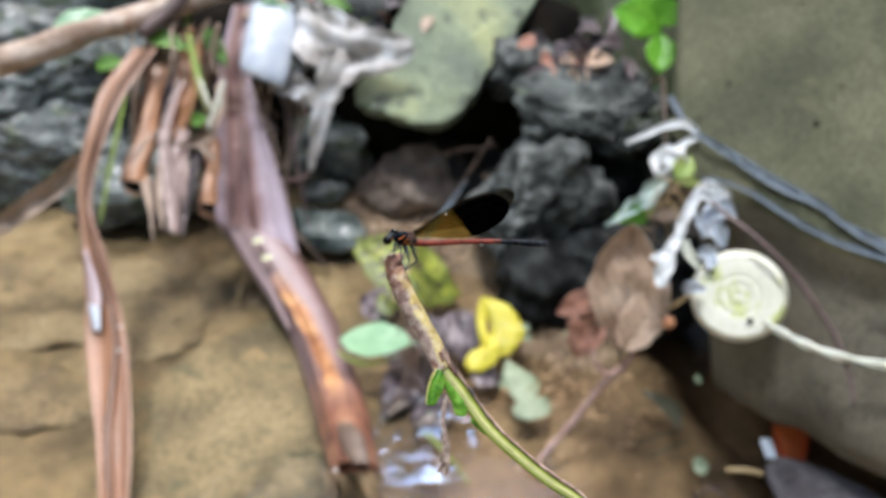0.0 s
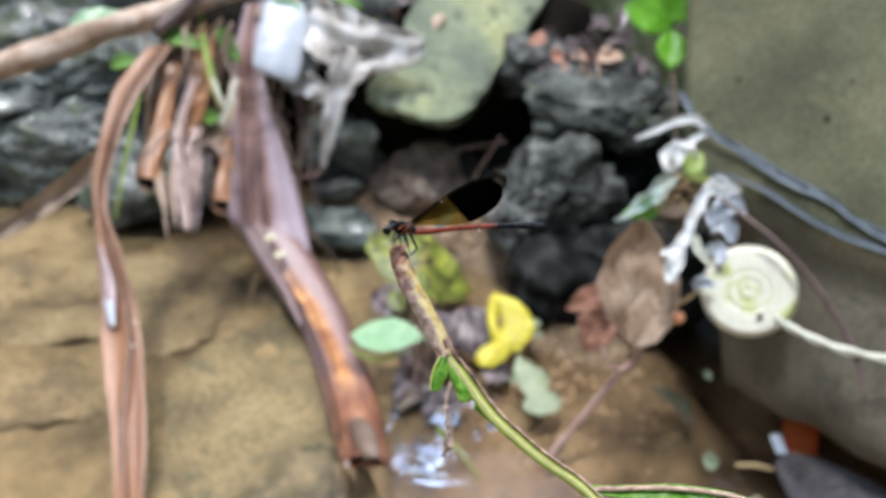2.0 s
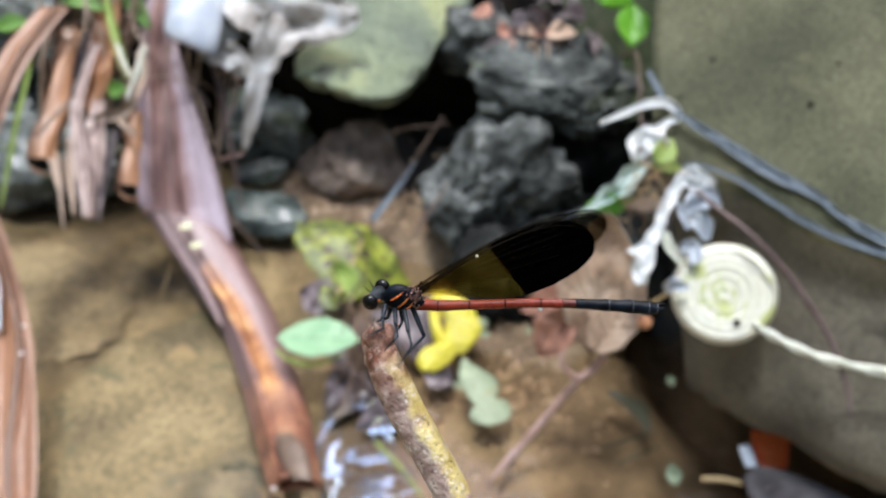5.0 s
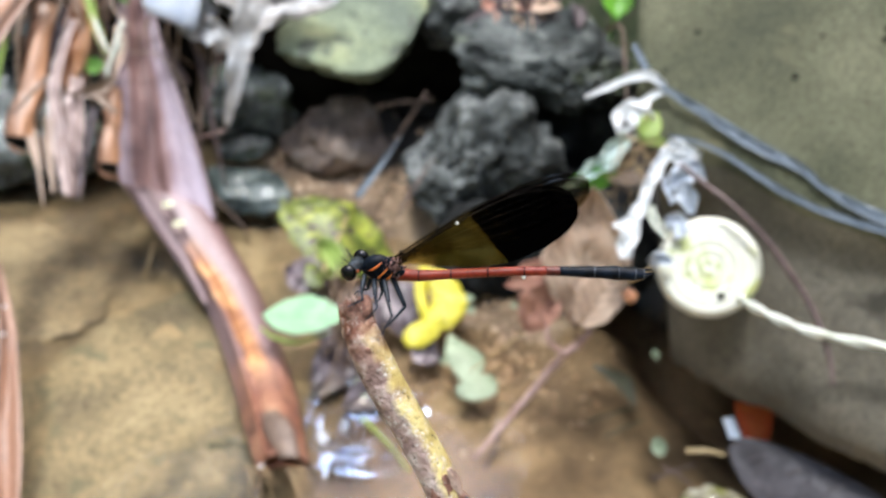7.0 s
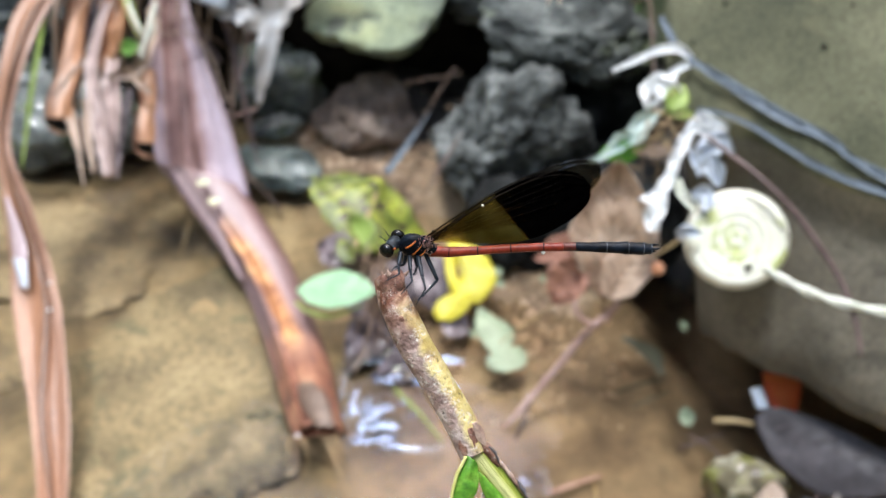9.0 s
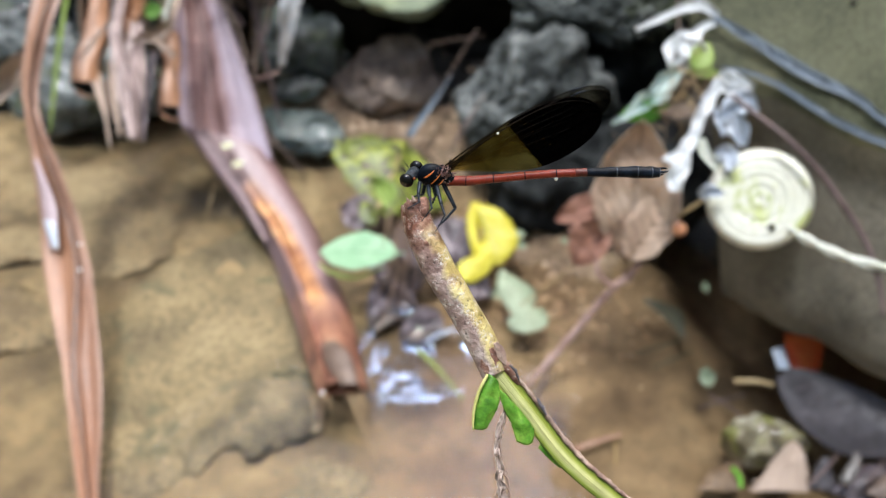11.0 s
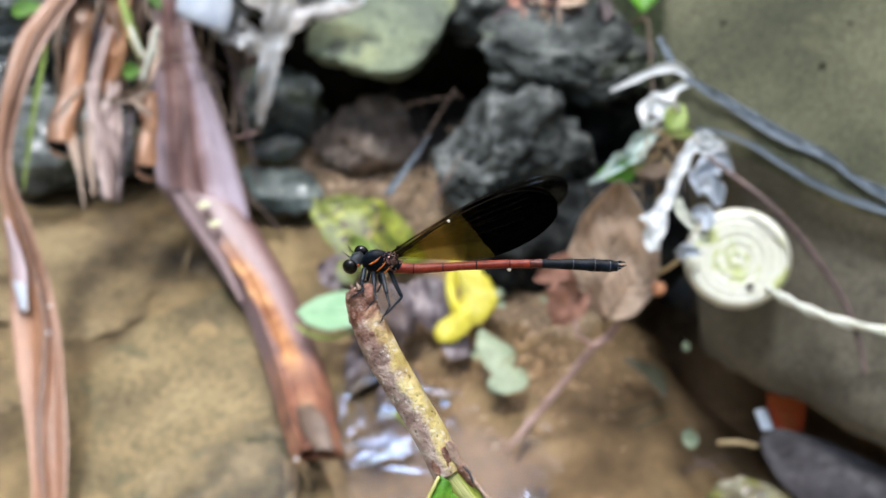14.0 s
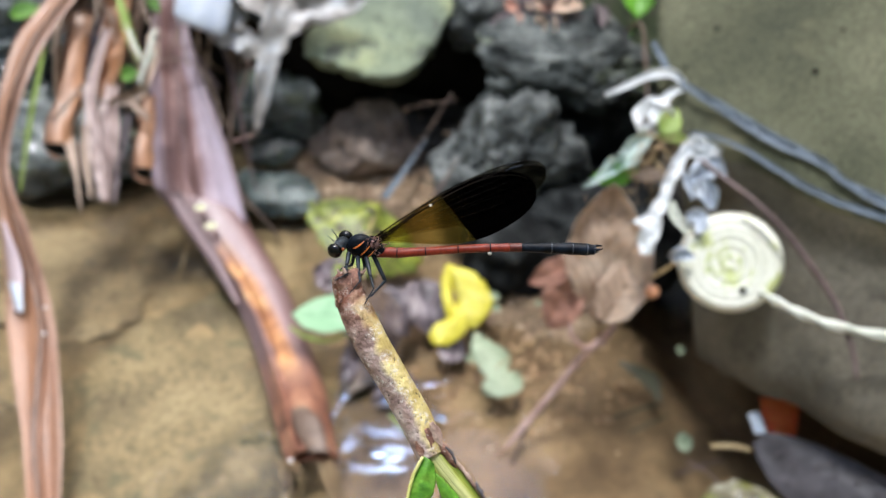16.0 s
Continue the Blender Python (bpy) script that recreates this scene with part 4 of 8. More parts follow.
# ---- concrete slab bank ----
def concrete_slab():
    n = Vector((-0.528, -0.586, 0.618)).normalized()
    up = Vector((-0.05, 0.72, 0.69))
    up = (up - n * up.dot(n)).normalized()
    side = up.cross(n).normalized()
    o = Vector((0.2698, 0.7785, 0.3306))
    bm = bmesh.new()
    rows = []
    for c in np.linspace(0.0, 0.9, 90):
        crease, foot = 0.066 - 0.63 * c, -0.158 - 0.54 * c
        prof = [(0.62, -0.01), (0.5, 0), (0.4, 0.0), (0.3, 0), (0.2, 0.002)]
        prof += [(crease + f * (0.2 - crease), 0.0) for f in (0.66, 0.33)]
        prof += [(crease + 0.018, 0.0), (crease + 0.004, -0.006), (crease - 0.012, -0.026)]
        prof += [(crease + f * (foot - crease), -0.026 - (0.050 - 0.032 * min(1.0, c / 0.4)) * f) for f in (0.25, 0.5, 0.75, 0.92)]
        prof += [(foot, -0.09), (foot + 0.01, -0.14), (foot + 0.04, -0.35), (0.62, -0.35)]
        ring = []
        for k, (a, d) in enumerate(prof):
            if k > 8:
                d -= 0.07 * max(0.0, 1 - c / 0.09) ** 2 + 0.05 * max(0.0, 1 - c / 0.22) * min(1.0, (k - 8) / 5)
            q = o + side * (c - 0.003 + 0.128 * a) + up * a + n * d
            q += n * (0.004 * noise.noise(q * 14) + 0.0015 * noise.noise(q * 60))
            if 6 < k < 16:
                q += up * (0.010 * noise.noise(q * 16) + 0.004 * noise.noise(q * 55))
            ring.append(bm.verts.new(q))
        rows.append(ring)
    m = len(prof)
    for i in range(len(rows) - 1):
        for k in range(m):
            bm.faces.new((rows[i][k], rows[i][(k + 1) % m], rows[i + 1][(k + 1) % m], rows[i + 1][k]))
    bm.faces.new(rows[0])
    bm.faces.new(rows[-1][::-1])
    bmesh.ops.recalc_face_normals(bm, faces=bm.faces)
    ob = put("concrete_slab", bm, M_CONCRETE)
    ob.data.materials.append(M_CONCRETESILT)
    for f in ob.data.polygons:
        if f.index < (len(rows) - 1) * m and 8 <= f.index % m <= 15:
            f.material_index = 1
    tagged(ob, "weathered olive-grey concrete slab pitted with small holes", "concrete slab", kind="structure")
    return ob, n


slab, SLAB_N = concrete_slab()

# ---- rocks of the bank ----
tagged(put("mossy_slab_rock", slab_mesh([(-0.1588, 1.3363, 0.2851), (-0.1521, 1.3194, 0.2746), (-0.1184, 1.3069, 0.2667), (-0.0732, 1.2936, 0.257), (-0.0354, 1.2808, 0.2473), (0.004, 1.301, 0.2502), (0.0355, 1.3307, 0.2603), (0.0602, 1.3745, 0.2754), (0.1848, 1.579, 0.3881), (0.2278, 1.7466, 0.4752), (-0.0277, 1.7056, 0.4832), (-0.099, 1.4492, 0.3445)], 0.055, (0.04, 0.66, -0.75), 0.006, 0.010, 0.06, 3, 22, 0.0015), M_MOSS), "flat grey-green mossy rock slab on the bank", "rock")
rock("grey_rock", (0.1560, 1.2101, 0.1126), (0.118, 0.13, 0.155), M_ROCK, "rough dark grey porous rock at the water's edge", (10, 5, 20), 5, power=2.6, rough=0.26, crag=0.07, detail=6, facets=22, pits=0.30, group="rough bank rocks")
rock("grey_rock", (0.2894, 1.2723, 0.2818), (0.150, 0.11, 0.056), M_LICHENROCK, "rough dark grey rock with a greenish lichen edge", (15, 8, -12), 8, power=2.8, rough=0.24, crag=0.06, detail=6, facets=18, pits=0.28, group="rough bank rocks")
# these two are coloured near black for the shade they lie in
rock("grey_rock", (0.2584, 1.1358, 0.0717), (0.09, 0.10, 0.08), M_SHADEROCK, "low rock coloured black for the shade behind the dead leaf", (0, 0, 40), 12, rough=0.3, crag=0.2, group="rough bank rocks")
rock("grey_rock", (0.1690, 1.0571, 0.0606), (0.085, 0.075, 0.07), M_SHADEROCK, "dark porous rock foot, coloured for the shade of a larger rock", (0, 12, 25), 61, rough=0.3, crag=0.22, group="rough bank rocks")
rock("brown_rock", (-0.0586, 1.367, 0.0819), (0.098, 0.085, 0.070), M_BROWNROCK, "angular brown rock on wet sand under the slab", (14, 16, -14), 7, power=2.6, rough=0.22, crag=0.05, detail=5, facets=18, pits=0.16)
rock("grey_rock", (-0.6218, 1.4224, 0.0367), (0.15, 0.08, 0.085), M_WETROCK, "wet dark grey rock at the waterline under the bracts", (20, 0, 6), 26, power=2.6, rough=0.25, crag=0.07, detail=5, facets=14, pits=0.25, group="rough bank rocks")
rock("wet_stone", (-0.2160, 1.2978, 0.0274), (0.075, 0.055, 0.024), M_TEALROCK, "smooth wet grey-green stone lying in the shallows", (6, 4, -8), 6, power=3.2, rough=0.25, crag=0.14, detail=5, facets=9, pits=0.12, category="stone")
rock("grey_rock", (-0.9372, 1.7029, 0.1369), (0.38, 0.2, 0.20), M_WETROCK, "wet dark grey rock face at the stream's bank", (42, 0, 8), 15, power=3.0, rough=0.24, crag=0.07, detail=6, facets=16, pits=0.25, group="rough bank rocks")
rock("grey_rock", (-0.5703, 1.7157, 0.0832), (0.26, 0.16, 0.20), M_WETROCK, "wet dark grey rock behind the hanging dry bracts", (40, 0, -5), 17, power=3.0, rough=0.24, crag=0.07, detail=6, facets=16, pits=0.25, group="rough bank rocks")
rock("grey_rock", (-0.8513, 1.5444, 0.0450), (0.26, 0.11, 0.13), M_WETROCK, "wet dark grey rock foot in the stream", (30, 0, 6), 36, power=2.8, rough=0.25, crag=0.07, detail=6, facets=14, pits=0.25, group="rough bank rocks")
rock("grey_rock", (-1.1353, 1.5044, 0.0450), (0.22, 0.11, 0.12), M_WETROCK, "wet dark grey rock foot in the stream", (30, 0, -6), 37, power=2.8, rough=0.25, crag=0.07, detail=5, facets=14, pits=0.25, group="rough bank rocks")
rock("grey_rock", (-0.2389, 1.4973, 0.0856), (0.090, 0.085, 0.075), M_WETROCK, "dark grey rock behind the torn sheet", (0, 0, 15), 19, rough=0.25, crag=0.15, group="rough bank rocks")
rock("grey_rock", (-0.2321, 1.3814, 0.0563), (0.050, 0.035, 0.020), M_WETROCK, "small wet dark rock on the sand", (0, 0, 12), 71, rough=0.25, crag=0.1, detail=4, facets=10, group="rough bank rocks")
rock("grey_rock", (0.1476, 1.4646, 0.2841), (0.07, 0.08, 0.06), M_ROCK, "small grey rock beside the leaf litter", (0, 10, 30), 21, rough=0.25, crag=0.15, group="rough bank rocks")
rock("grey_rock", (-0.9724, 2.0485, 0.2652), (0.36, 0.16, 0.16), M_WETROCK, "grey-green rock on top of the bank", (0, 10, 10), 23, rough=0.25, crag=0.15, group="rough bank rocks")
rock("grey_rock", (-0.1944, 1.6640, 0.3342), (0.2, 0.14, 0.10), M_ROCK, "dull rock in litter on top of the bank", (0, 0, 30), 27, rough=0.25, crag=0.15, group="rough bank rocks")
# filler rocks, black to give the shaded gap beside the concrete
rock("grey_rock", (0.3376, 1.2787, 0.1264), (0.10, 0.09, 0.10), M_SHADEROCK, "rock coloured black for the shade beside the concrete", (0, 0, 10), 51, rough=0.25, crag=0.15, group="rough bank rocks")
rock("grey_rock", (0.3254, 1.0441, 0.0773), (0.09, 0.09, 0.09), M_SHADEROCK, "rock coloured black for the shade under the concrete edge", (0, 0, 70), 53, rough=0.25, crag=0.15, group="rough bank rocks")
# added mass filling the gap, black to stand for its shade
rock("gap_shade_mass", (0.1533, 1.7394, 0.1014), (0.75, 0.22, 0.32), M_SHADEBLACK, "added black mass for the shade behind the bank rocks", (0, 0, 0), 31, power=3.0, rough=0.15, crag=0.1, category="soil", kind="structure")
tagged(put("wet_stone", slab_mesh([(0.3216, 0.6148, 0.0450), (0.3377, 0.6247, 0.0550), (0.3607, 0.6278, 0.0600), (0.3786, 0.6150, 0.0620), (0.4012, 0.5961, 0.0600), (0.4094, 0.5849, 0.0520), (0.3843, 0.5770, 0.0480), (0.3695, 0.5744, 0.0400), (0.3477, 0.5842, 0.0380), (0.3314, 0.6048, 0.0400)], 0.03, (0, 0, -1), 0.008, 0.006, 0.05, 5, 18, 0.006), M_ALGAESTONE), "small algae-stained wet stone in shallow water", "stone")

# flat stones of the stream bed, under the water
bed = "silt-covered flat stone on the stream bed"
for mat, outline, thick in (
    (M_BEDDARK, [(-0.4848, 0.9083, -0.0200), (-0.4472, 0.9367, -0.0160), (-0.3915, 1.0075, -0.0160), (-0.2919, 1.0739, -0.0220), (-0.1866, 0.9247, -0.0200), (-0.1430, 0.7519, -0.0140), (-0.1429, 0.6814, -0.0120), (-0.2142, 0.6484, -0.0120), (-0.2664, 0.6520, -0.0160), (-0.2846, 0.6191, -0.0200), (-0.3628, 0.5921, -0.0240), (-0.4361, 0.6493, -0.0260), (-0.4889, 0.7920, -0.0260)], 0.030),
    (M_BEDALGAE, [(-0.2989, 0.7069, -0.0170), (-0.2558, 0.7456, -0.0150), (-0.2116, 0.8000, -0.0130), (-0.1561, 0.7730, -0.0100), (-0.1389, 0.7057, -0.0080), (-0.1578, 0.6673, -0.0080), (-0.2083, 0.6476, -0.0090), (-0.2597, 0.6489, -0.0120), (-0.2827, 0.6201, -0.0160), (-0.3136, 0.6461, -0.0180)], 0.030),
    (M_SILT, [(-0.9362, 1.2652, -0.0240), (-0.7067, 1.2853, -0.0200), (-0.5410, 1.2635, -0.0220), (-0.4083, 1.1112, -0.0220), (-0.4030, 1.0182, -0.0180), (-0.4612, 0.9714, -0.0180), (-0.5230, 0.9540, -0.0200), (-0.5945, 1.0181, -0.0200), (-0.6598, 1.0105, -0.0200), (-0.8135, 0.9786, -0.0220)], 0.026),
    (M_SILT, [(-0.7460, 0.9394, -0.0220), (-0.6094, 0.9635, -0.0220), (-0.5210, 0.9216, -0.0200), (-0.5058, 0.8379, -0.0200), (-0.5598, 0.8300, -0.0200), (-0.6999, 0.8078, -0.0220)], 0.022),
    (M_BEDDARK, [(-0.2120, 0.6299, -0.0240), (-0.1324, 0.6408, -0.0200), (-0.0777, 0.6147, -0.0220), (-0.1005, 0.5439, -0.0220), (-0.2075, 0.5512, -0.0260)], 0.024),
    (M_SILT, [(-0.5059, 1.2590, -0.0260), (-0.4500, 1.3026, -0.0240), (-0.3907, 1.2602, -0.0240), (-0.3999, 1.2054, -0.0240), (-0.4794, 1.2114, -0.0260)], 0.018),
):
    tagged(put("bed_stone", slab_mesh(outline, thick, (0, 0, -1), 0.006, 0.012, 0.20, len(outline), 18, 0.006), mat), bed, "stone", "stones of the stream bed")


def scatter_grit():
    """Grit on the sandbar and the bank's foot: one joined heap of small stones."""
    rnd = random.Random(5)
    v, f = [], []
    for k in range(3300):
        if k < 1000:
            x, y = rnd.gauss(0.15, 0.075), rnd.gauss(0.93, 0.085)
        elif k < 1900:
            x, y = rnd.gauss(-0.05, 0.08), rnd.gauss(1.30, 0.06)
        else:
            u = rnd.uniform(-1, 1)
            x, y = -0.14 + 0.11 * u + rnd.gauss(0, 0.02), 1.335 - 0.06 * u + rnd.gauss(0, 0.035)
        r = rnd.uniform(0.0015, 0.0045) if k % 5 else rnd.uniform(0.004, 0.009)
        z = ground_height(x, y) + r * 0.3
        b = len(v)
        j = [rnd.uniform(0.7, 1.2) for _ in range(6)]
        v += [(x + r * j[0], y, z), (x - r * j[1], y, z), (x, y + r * j[2], z), (x, y - r * j[3], z), (x, y, z + r * j[4] * 0.8), (x, y, z - r)]
        f += [(b + p, b + q, b + s) for p, q, s in ((0, 2, 4), (2, 1, 4), (1, 3, 4), (3, 0, 4), (2, 0, 5), (1, 2, 5), (3, 1, 5), (0, 3, 5))]
    me = bpy.data.meshes.new("grit")
    me.from_pydata(v, [], f)
    me.materials.append(M_PEBBLE)
    tagged(new("grit", me), "coarse orange-brown grit on the wet sand", "gravel", kind="stuff")


scatter_grit()

# ---- the fallen sheath leaning over the bank into the water ----
sheath = base("fallen_plant_stem", "purple-brown fallen plant stem with a split sheath, foot in the stream", "plant stem")
part("upper_sheath", loft([[(-0.3983, 1.5148, 0.3894), (-0.4128, 1.4294, 0.3224), (-0.4103, 1.3472, 0.2575), (-0.4064, 1.2812, 0.1983), (-0.4017, 1.2348, 0.1507), (-0.3973, 1.1923, 0.1016), (-0.3613, 1.1647, 0.0857)],
                           [(-0.3848, 1.5299, 0.3851), (-0.3889, 1.4452, 0.3166), (-0.3791, 1.3677, 0.2484), (-0.3645, 1.2975, 0.1894), (-0.3547, 1.2449, 0.1441), (-0.3445, 1.1948, 0.0987), (-0.3220, 1.1525, 0.0654)],
                           [(-0.3666, 1.5185, 0.3881), (-0.3659, 1.4300, 0.3216), (-0.3401, 1.3476, 0.2563), (-0.3083, 1.2763, 0.1989), (-0.2842, 1.2272, 0.1524), (-0.2649, 1.1823, 0.1045), (-0.2510, 1.1436, 0.0639)]],
                          lambda s, v: 0.0022 * math.sin(v * 26 + 3 * s) * math.sin(math.pi * v) + 0.006 * math.exp(-((v - 0.62) / 0.05) ** 2) * s, thick=0.004, steps=12, across=40, crumple=0.0016, grain=16, seed=3), M_STEMIN, sheath, "dull purple sheath with a hollow pleated channel")
part("sheath_edge", tube([(-0.3666, 1.5185, 0.3881), (-0.3657, 1.4290, 0.3220), (-0.3396, 1.3456, 0.2571), (-0.3078, 1.2744, 0.1998), (-0.2838, 1.2254, 0.1534), (-0.2645, 1.1805, 0.1055), (-0.2506, 1.1419, 0.0651)], [0.003, 0.0035, 0.0035, 0.004, 0.0035, 0.003, 0.002], 8, 8, 0.2, 4), M_SHEATHRIM, sheath, "lavender rolled edge")
part("fold", loft([[(-0.3955, 1.1871, 0.1048), (-0.3498, 1.1358, 0.0699), (-0.3043, 1.0798, 0.0403), (-0.2537, 1.0042, 0.0137)], [(-0.3553, 1.1702, 0.0993), (-0.3098, 1.1153, 0.0632), (-0.2760, 1.0619, 0.0407), (-0.2439, 0.9961, 0.0156)]], lambda s, v: 0.004 * math.sin(math.pi * v), thick=0.003, steps=8, across=8, crumple=0.001, seed=7), M_FOLD, sheath, "folded purple edge of the sheath")
part("lower_sheath", loft([[(-0.3921, 1.1971, 0.0919), (-0.3540, 1.1481, 0.0593), (-0.3083, 1.0925, 0.0286), (-0.2681, 1.0378, 0.0067), (-0.2373, 0.9742, -0.0063), (-0.2057, 0.8885, -0.0068), (-0.1778, 0.8001, 0.0052), (-0.1541, 0.7222, 0.0218), (-0.1409, 0.6845, 0.0318)],
                           [(-0.2537, 1.1617, 0.0606), (-0.2319, 1.1282, 0.0429), (-0.2025, 1.0795, 0.0260), (-0.1757, 1.0305, 0.0118), (-0.1546, 0.9717, 0.0041), (-0.1279, 0.8937, 0.0050), (-0.1081, 0.8273, 0.0116), (-0.0911, 0.7368, 0.0282), (-0.0803, 0.6870, 0.0390)]],
                          lambda s, v: 0.024 * (min(1.0, v / 0.26) ** 0.8) * (1 - max(0.0, (v - 0.6) / 0.4) ** 2.2) + 0.004 * math.exp(-((v - 0.24) / 0.035) ** 2) - 0.004 * math.exp(-((v - 0.34) / 0.05) ** 2), thick=0.005, steps=10, across=40, crumple=0.0014, grain=22, seed=2), M_WORNSTEM, sheath, "orange-brown lower stem with dark spots")
part("inner_sheath", loft([[(-0.1536, 0.7635, 0.0204), (-0.1463, 0.7322, 0.0236), (-0.1391, 0.7010, 0.0284), (-0.1336, 0.6871, 0.0323)], [(-0.0997, 0.7595, 0.0223), (-0.0936, 0.7278, 0.0281), (-0.0894, 0.7020, 0.0330), (-0.0928, 0.6868, 0.0347)]], lambda s, v: 0.006 * math.sin(math.pi * v), thick=0.003, across=12, crumple=0.001, seed=9), M_REDFOOT, sheath, "wet red-brown inner sheath at the foot")
part("torn_flap", loft([[(-0.1410, 0.7481, 0.0548), (-0.1338, 0.7191, 0.0559), (-0.1226, 0.6974, 0.0569), (-0.1121, 0.6807, 0.0577)], [(-0.1219, 0.7511, 0.0598), (-0.1046, 0.7250, 0.0652), (-0.0955, 0.7002, 0.0623), (-0.0909, 0.6797, 0.0579)]], lambda s, v: 0.004 * math.sin(math.pi * v), thick=0.0015, across=10, crumple=0.0012, seed=4), M_FLAP, sheath, "grey-brown torn flap of sheath")
for k in range(26):
    rnd = random.Random(k + 70)
    if k < 15:
        a, b = Vector((-0.1400, 0.6887, 0.0371)), Vector((-0.1338, 0.6465, 0.0251))
    else:
        a, b = Vector((-0.0989, 0.6835, 0.0413)), Vector((-0.0692, 0.6227, 0.0159))
    a = a + Vector((rnd.gauss(0, 0.008), 0, rnd.gauss(0, 0.002)))
    b = a.lerp(b, rnd.uniform(0.5, 1.3)) + Vector((rnd.gauss(0, 0.008), rnd.gauss(0, 0.006), 0))
    b.z = max(b.z, -0.012)
    part("fibre", tube([a, (a + b) / 2 + Vector((rnd.gauss(0, 0.002), 0, 0.004)), b], [0.0006, 0.0005, 0.0003], 5, 4), M_FIBRE if k % 3 else M_STRAW, sheath)

# small pale flowers fallen on the stem and beside it
for at in ((-0.3153, 1.1368, 0.0942), (-0.2961, 1.1071, 0.0794), (-0.2576, 1.2707, 0.0329)):
    fl = base("fallen_flower", "tiny pale yellow-green fallen flower", "flower", at, "fallen flowers")
    for k in range(5):
        pt = part("petal", leaf_mesh(0.011, 0.007, 0.2, 0.2, n=8, m=6), M_FLOWER, fl)
        pt.matrix_local = pose(0, 0, 0, 0, -20, 72 * k + 10) @ pose(0.001, 0, 0.002)

# ---- hanging dry bracts and blades ----
DRY = "hanging dry bracts"
strip = base("hanging_leaf_strip", "long twisted brown dry leaf strip hanging into the water", "dry leaf", group=DRY)
part("strip", loft([[(-0.5135, 1.2911, 0.3818), (-0.5494, 1.2142, 0.3415), (-0.5583, 1.1421, 0.2962), (-0.5640, 1.0881, 0.2449), (-0.5549, 1.0424, 0.2080), (-0.5426, 0.9974, 0.1625), (-0.5308, 0.9414, 0.1068), (-0.5124, 0.8762, 0.0815), (-0.4877, 0.8131, 0.0592), (-0.4588, 0.7421, 0.0305), (-0.4349, 0.6708, 0.0108), (-0.4057, 0.5974, 0.0047), (-0.3809, 0.5411, -0.0060)],
                    [(-0.4899, 1.2839, 0.3840), (-0.5237, 1.2071, 0.3440), (-0.5394, 1.1356, 0.2989), (-0.5491, 1.0803, 0.2489), (-0.5416, 1.0349, 0.2123), (-0.5171, 0.9895, 0.1673), (-0.4897, 0.9284, 0.1158), (-0.4661, 0.8664, 0.0885), (-0.4560, 0.8073, 0.0637), (-0.4463, 0.7375, 0.0352), (-0.4211, 0.6677, 0.0142), (-0.3947, 0.5957, 0.0065), (-0.3722, 0.5396, -0.0041)],
                    [(-0.4770, 1.2933, 0.3806), (-0.5084, 1.2161, 0.3402), (-0.5289, 1.1444, 0.2946), (-0.5420, 1.0888, 0.2440), (-0.5345, 1.0414, 0.2081), (-0.5123, 0.9975, 0.1616), (-0.4852, 0.9423, 0.1046), (-0.4547, 0.8748, 0.0805), (-0.4325, 0.8104, 0.0595), (-0.4118, 0.7384, 0.0324), (-0.3973, 0.6690, 0.0111), (-0.3816, 0.5962, 0.0048), (-0.3669, 0.5404, -0.0059)]],
                   lambda s, v: 0.004 * math.cos(2 * math.pi * (v - 0.5) * 2) * (1 if s > 0.4 else 0.5), face=(0.2, -1, 0.4), thick=0.0014, steps=10, across=20, crumple=0.0018, grain=26, seed=2), M_STRIPSKIN, strip)
part("pale_fold", loft([[(-0.5386, 0.9954, 0.1732), (-0.5294, 0.9561, 0.1346), (-0.5218, 0.9300, 0.1156), (-0.5101, 0.8967, 0.0974)], [(-0.5330, 0.9935, 0.1743), (-0.5082, 0.9502, 0.1384), (-0.4998, 0.9227, 0.1208), (-0.4953, 0.8905, 0.1003)]], lambda s, v: 0.003 * math.sin(math.pi * v), face=(0.1, -1, 0.4), thick=0.001, across=8), M_PALEFOLD, strip, "pale mauve glossy fold of the strip")
# sky reflection on the wet strip, put in as a bluish-white piece
part("painted_glint", loft([[(-0.5204, 0.9272, 0.1218), (-0.5111, 0.9081, 0.1116), (-0.5003, 0.8901, 0.1027)], [(-0.5001, 0.9180, 0.1246), (-0.4939, 0.9002, 0.1156), (-0.4911, 0.8857, 0.1042)]], lambda s, v: 0.002 * math.sin(math.pi * v), face=(0.1, -1, 0.4), thick=0.001, across=6), M_PLASTICBLUE, strip, "pale piece for the sky's reflection on the wet strip")
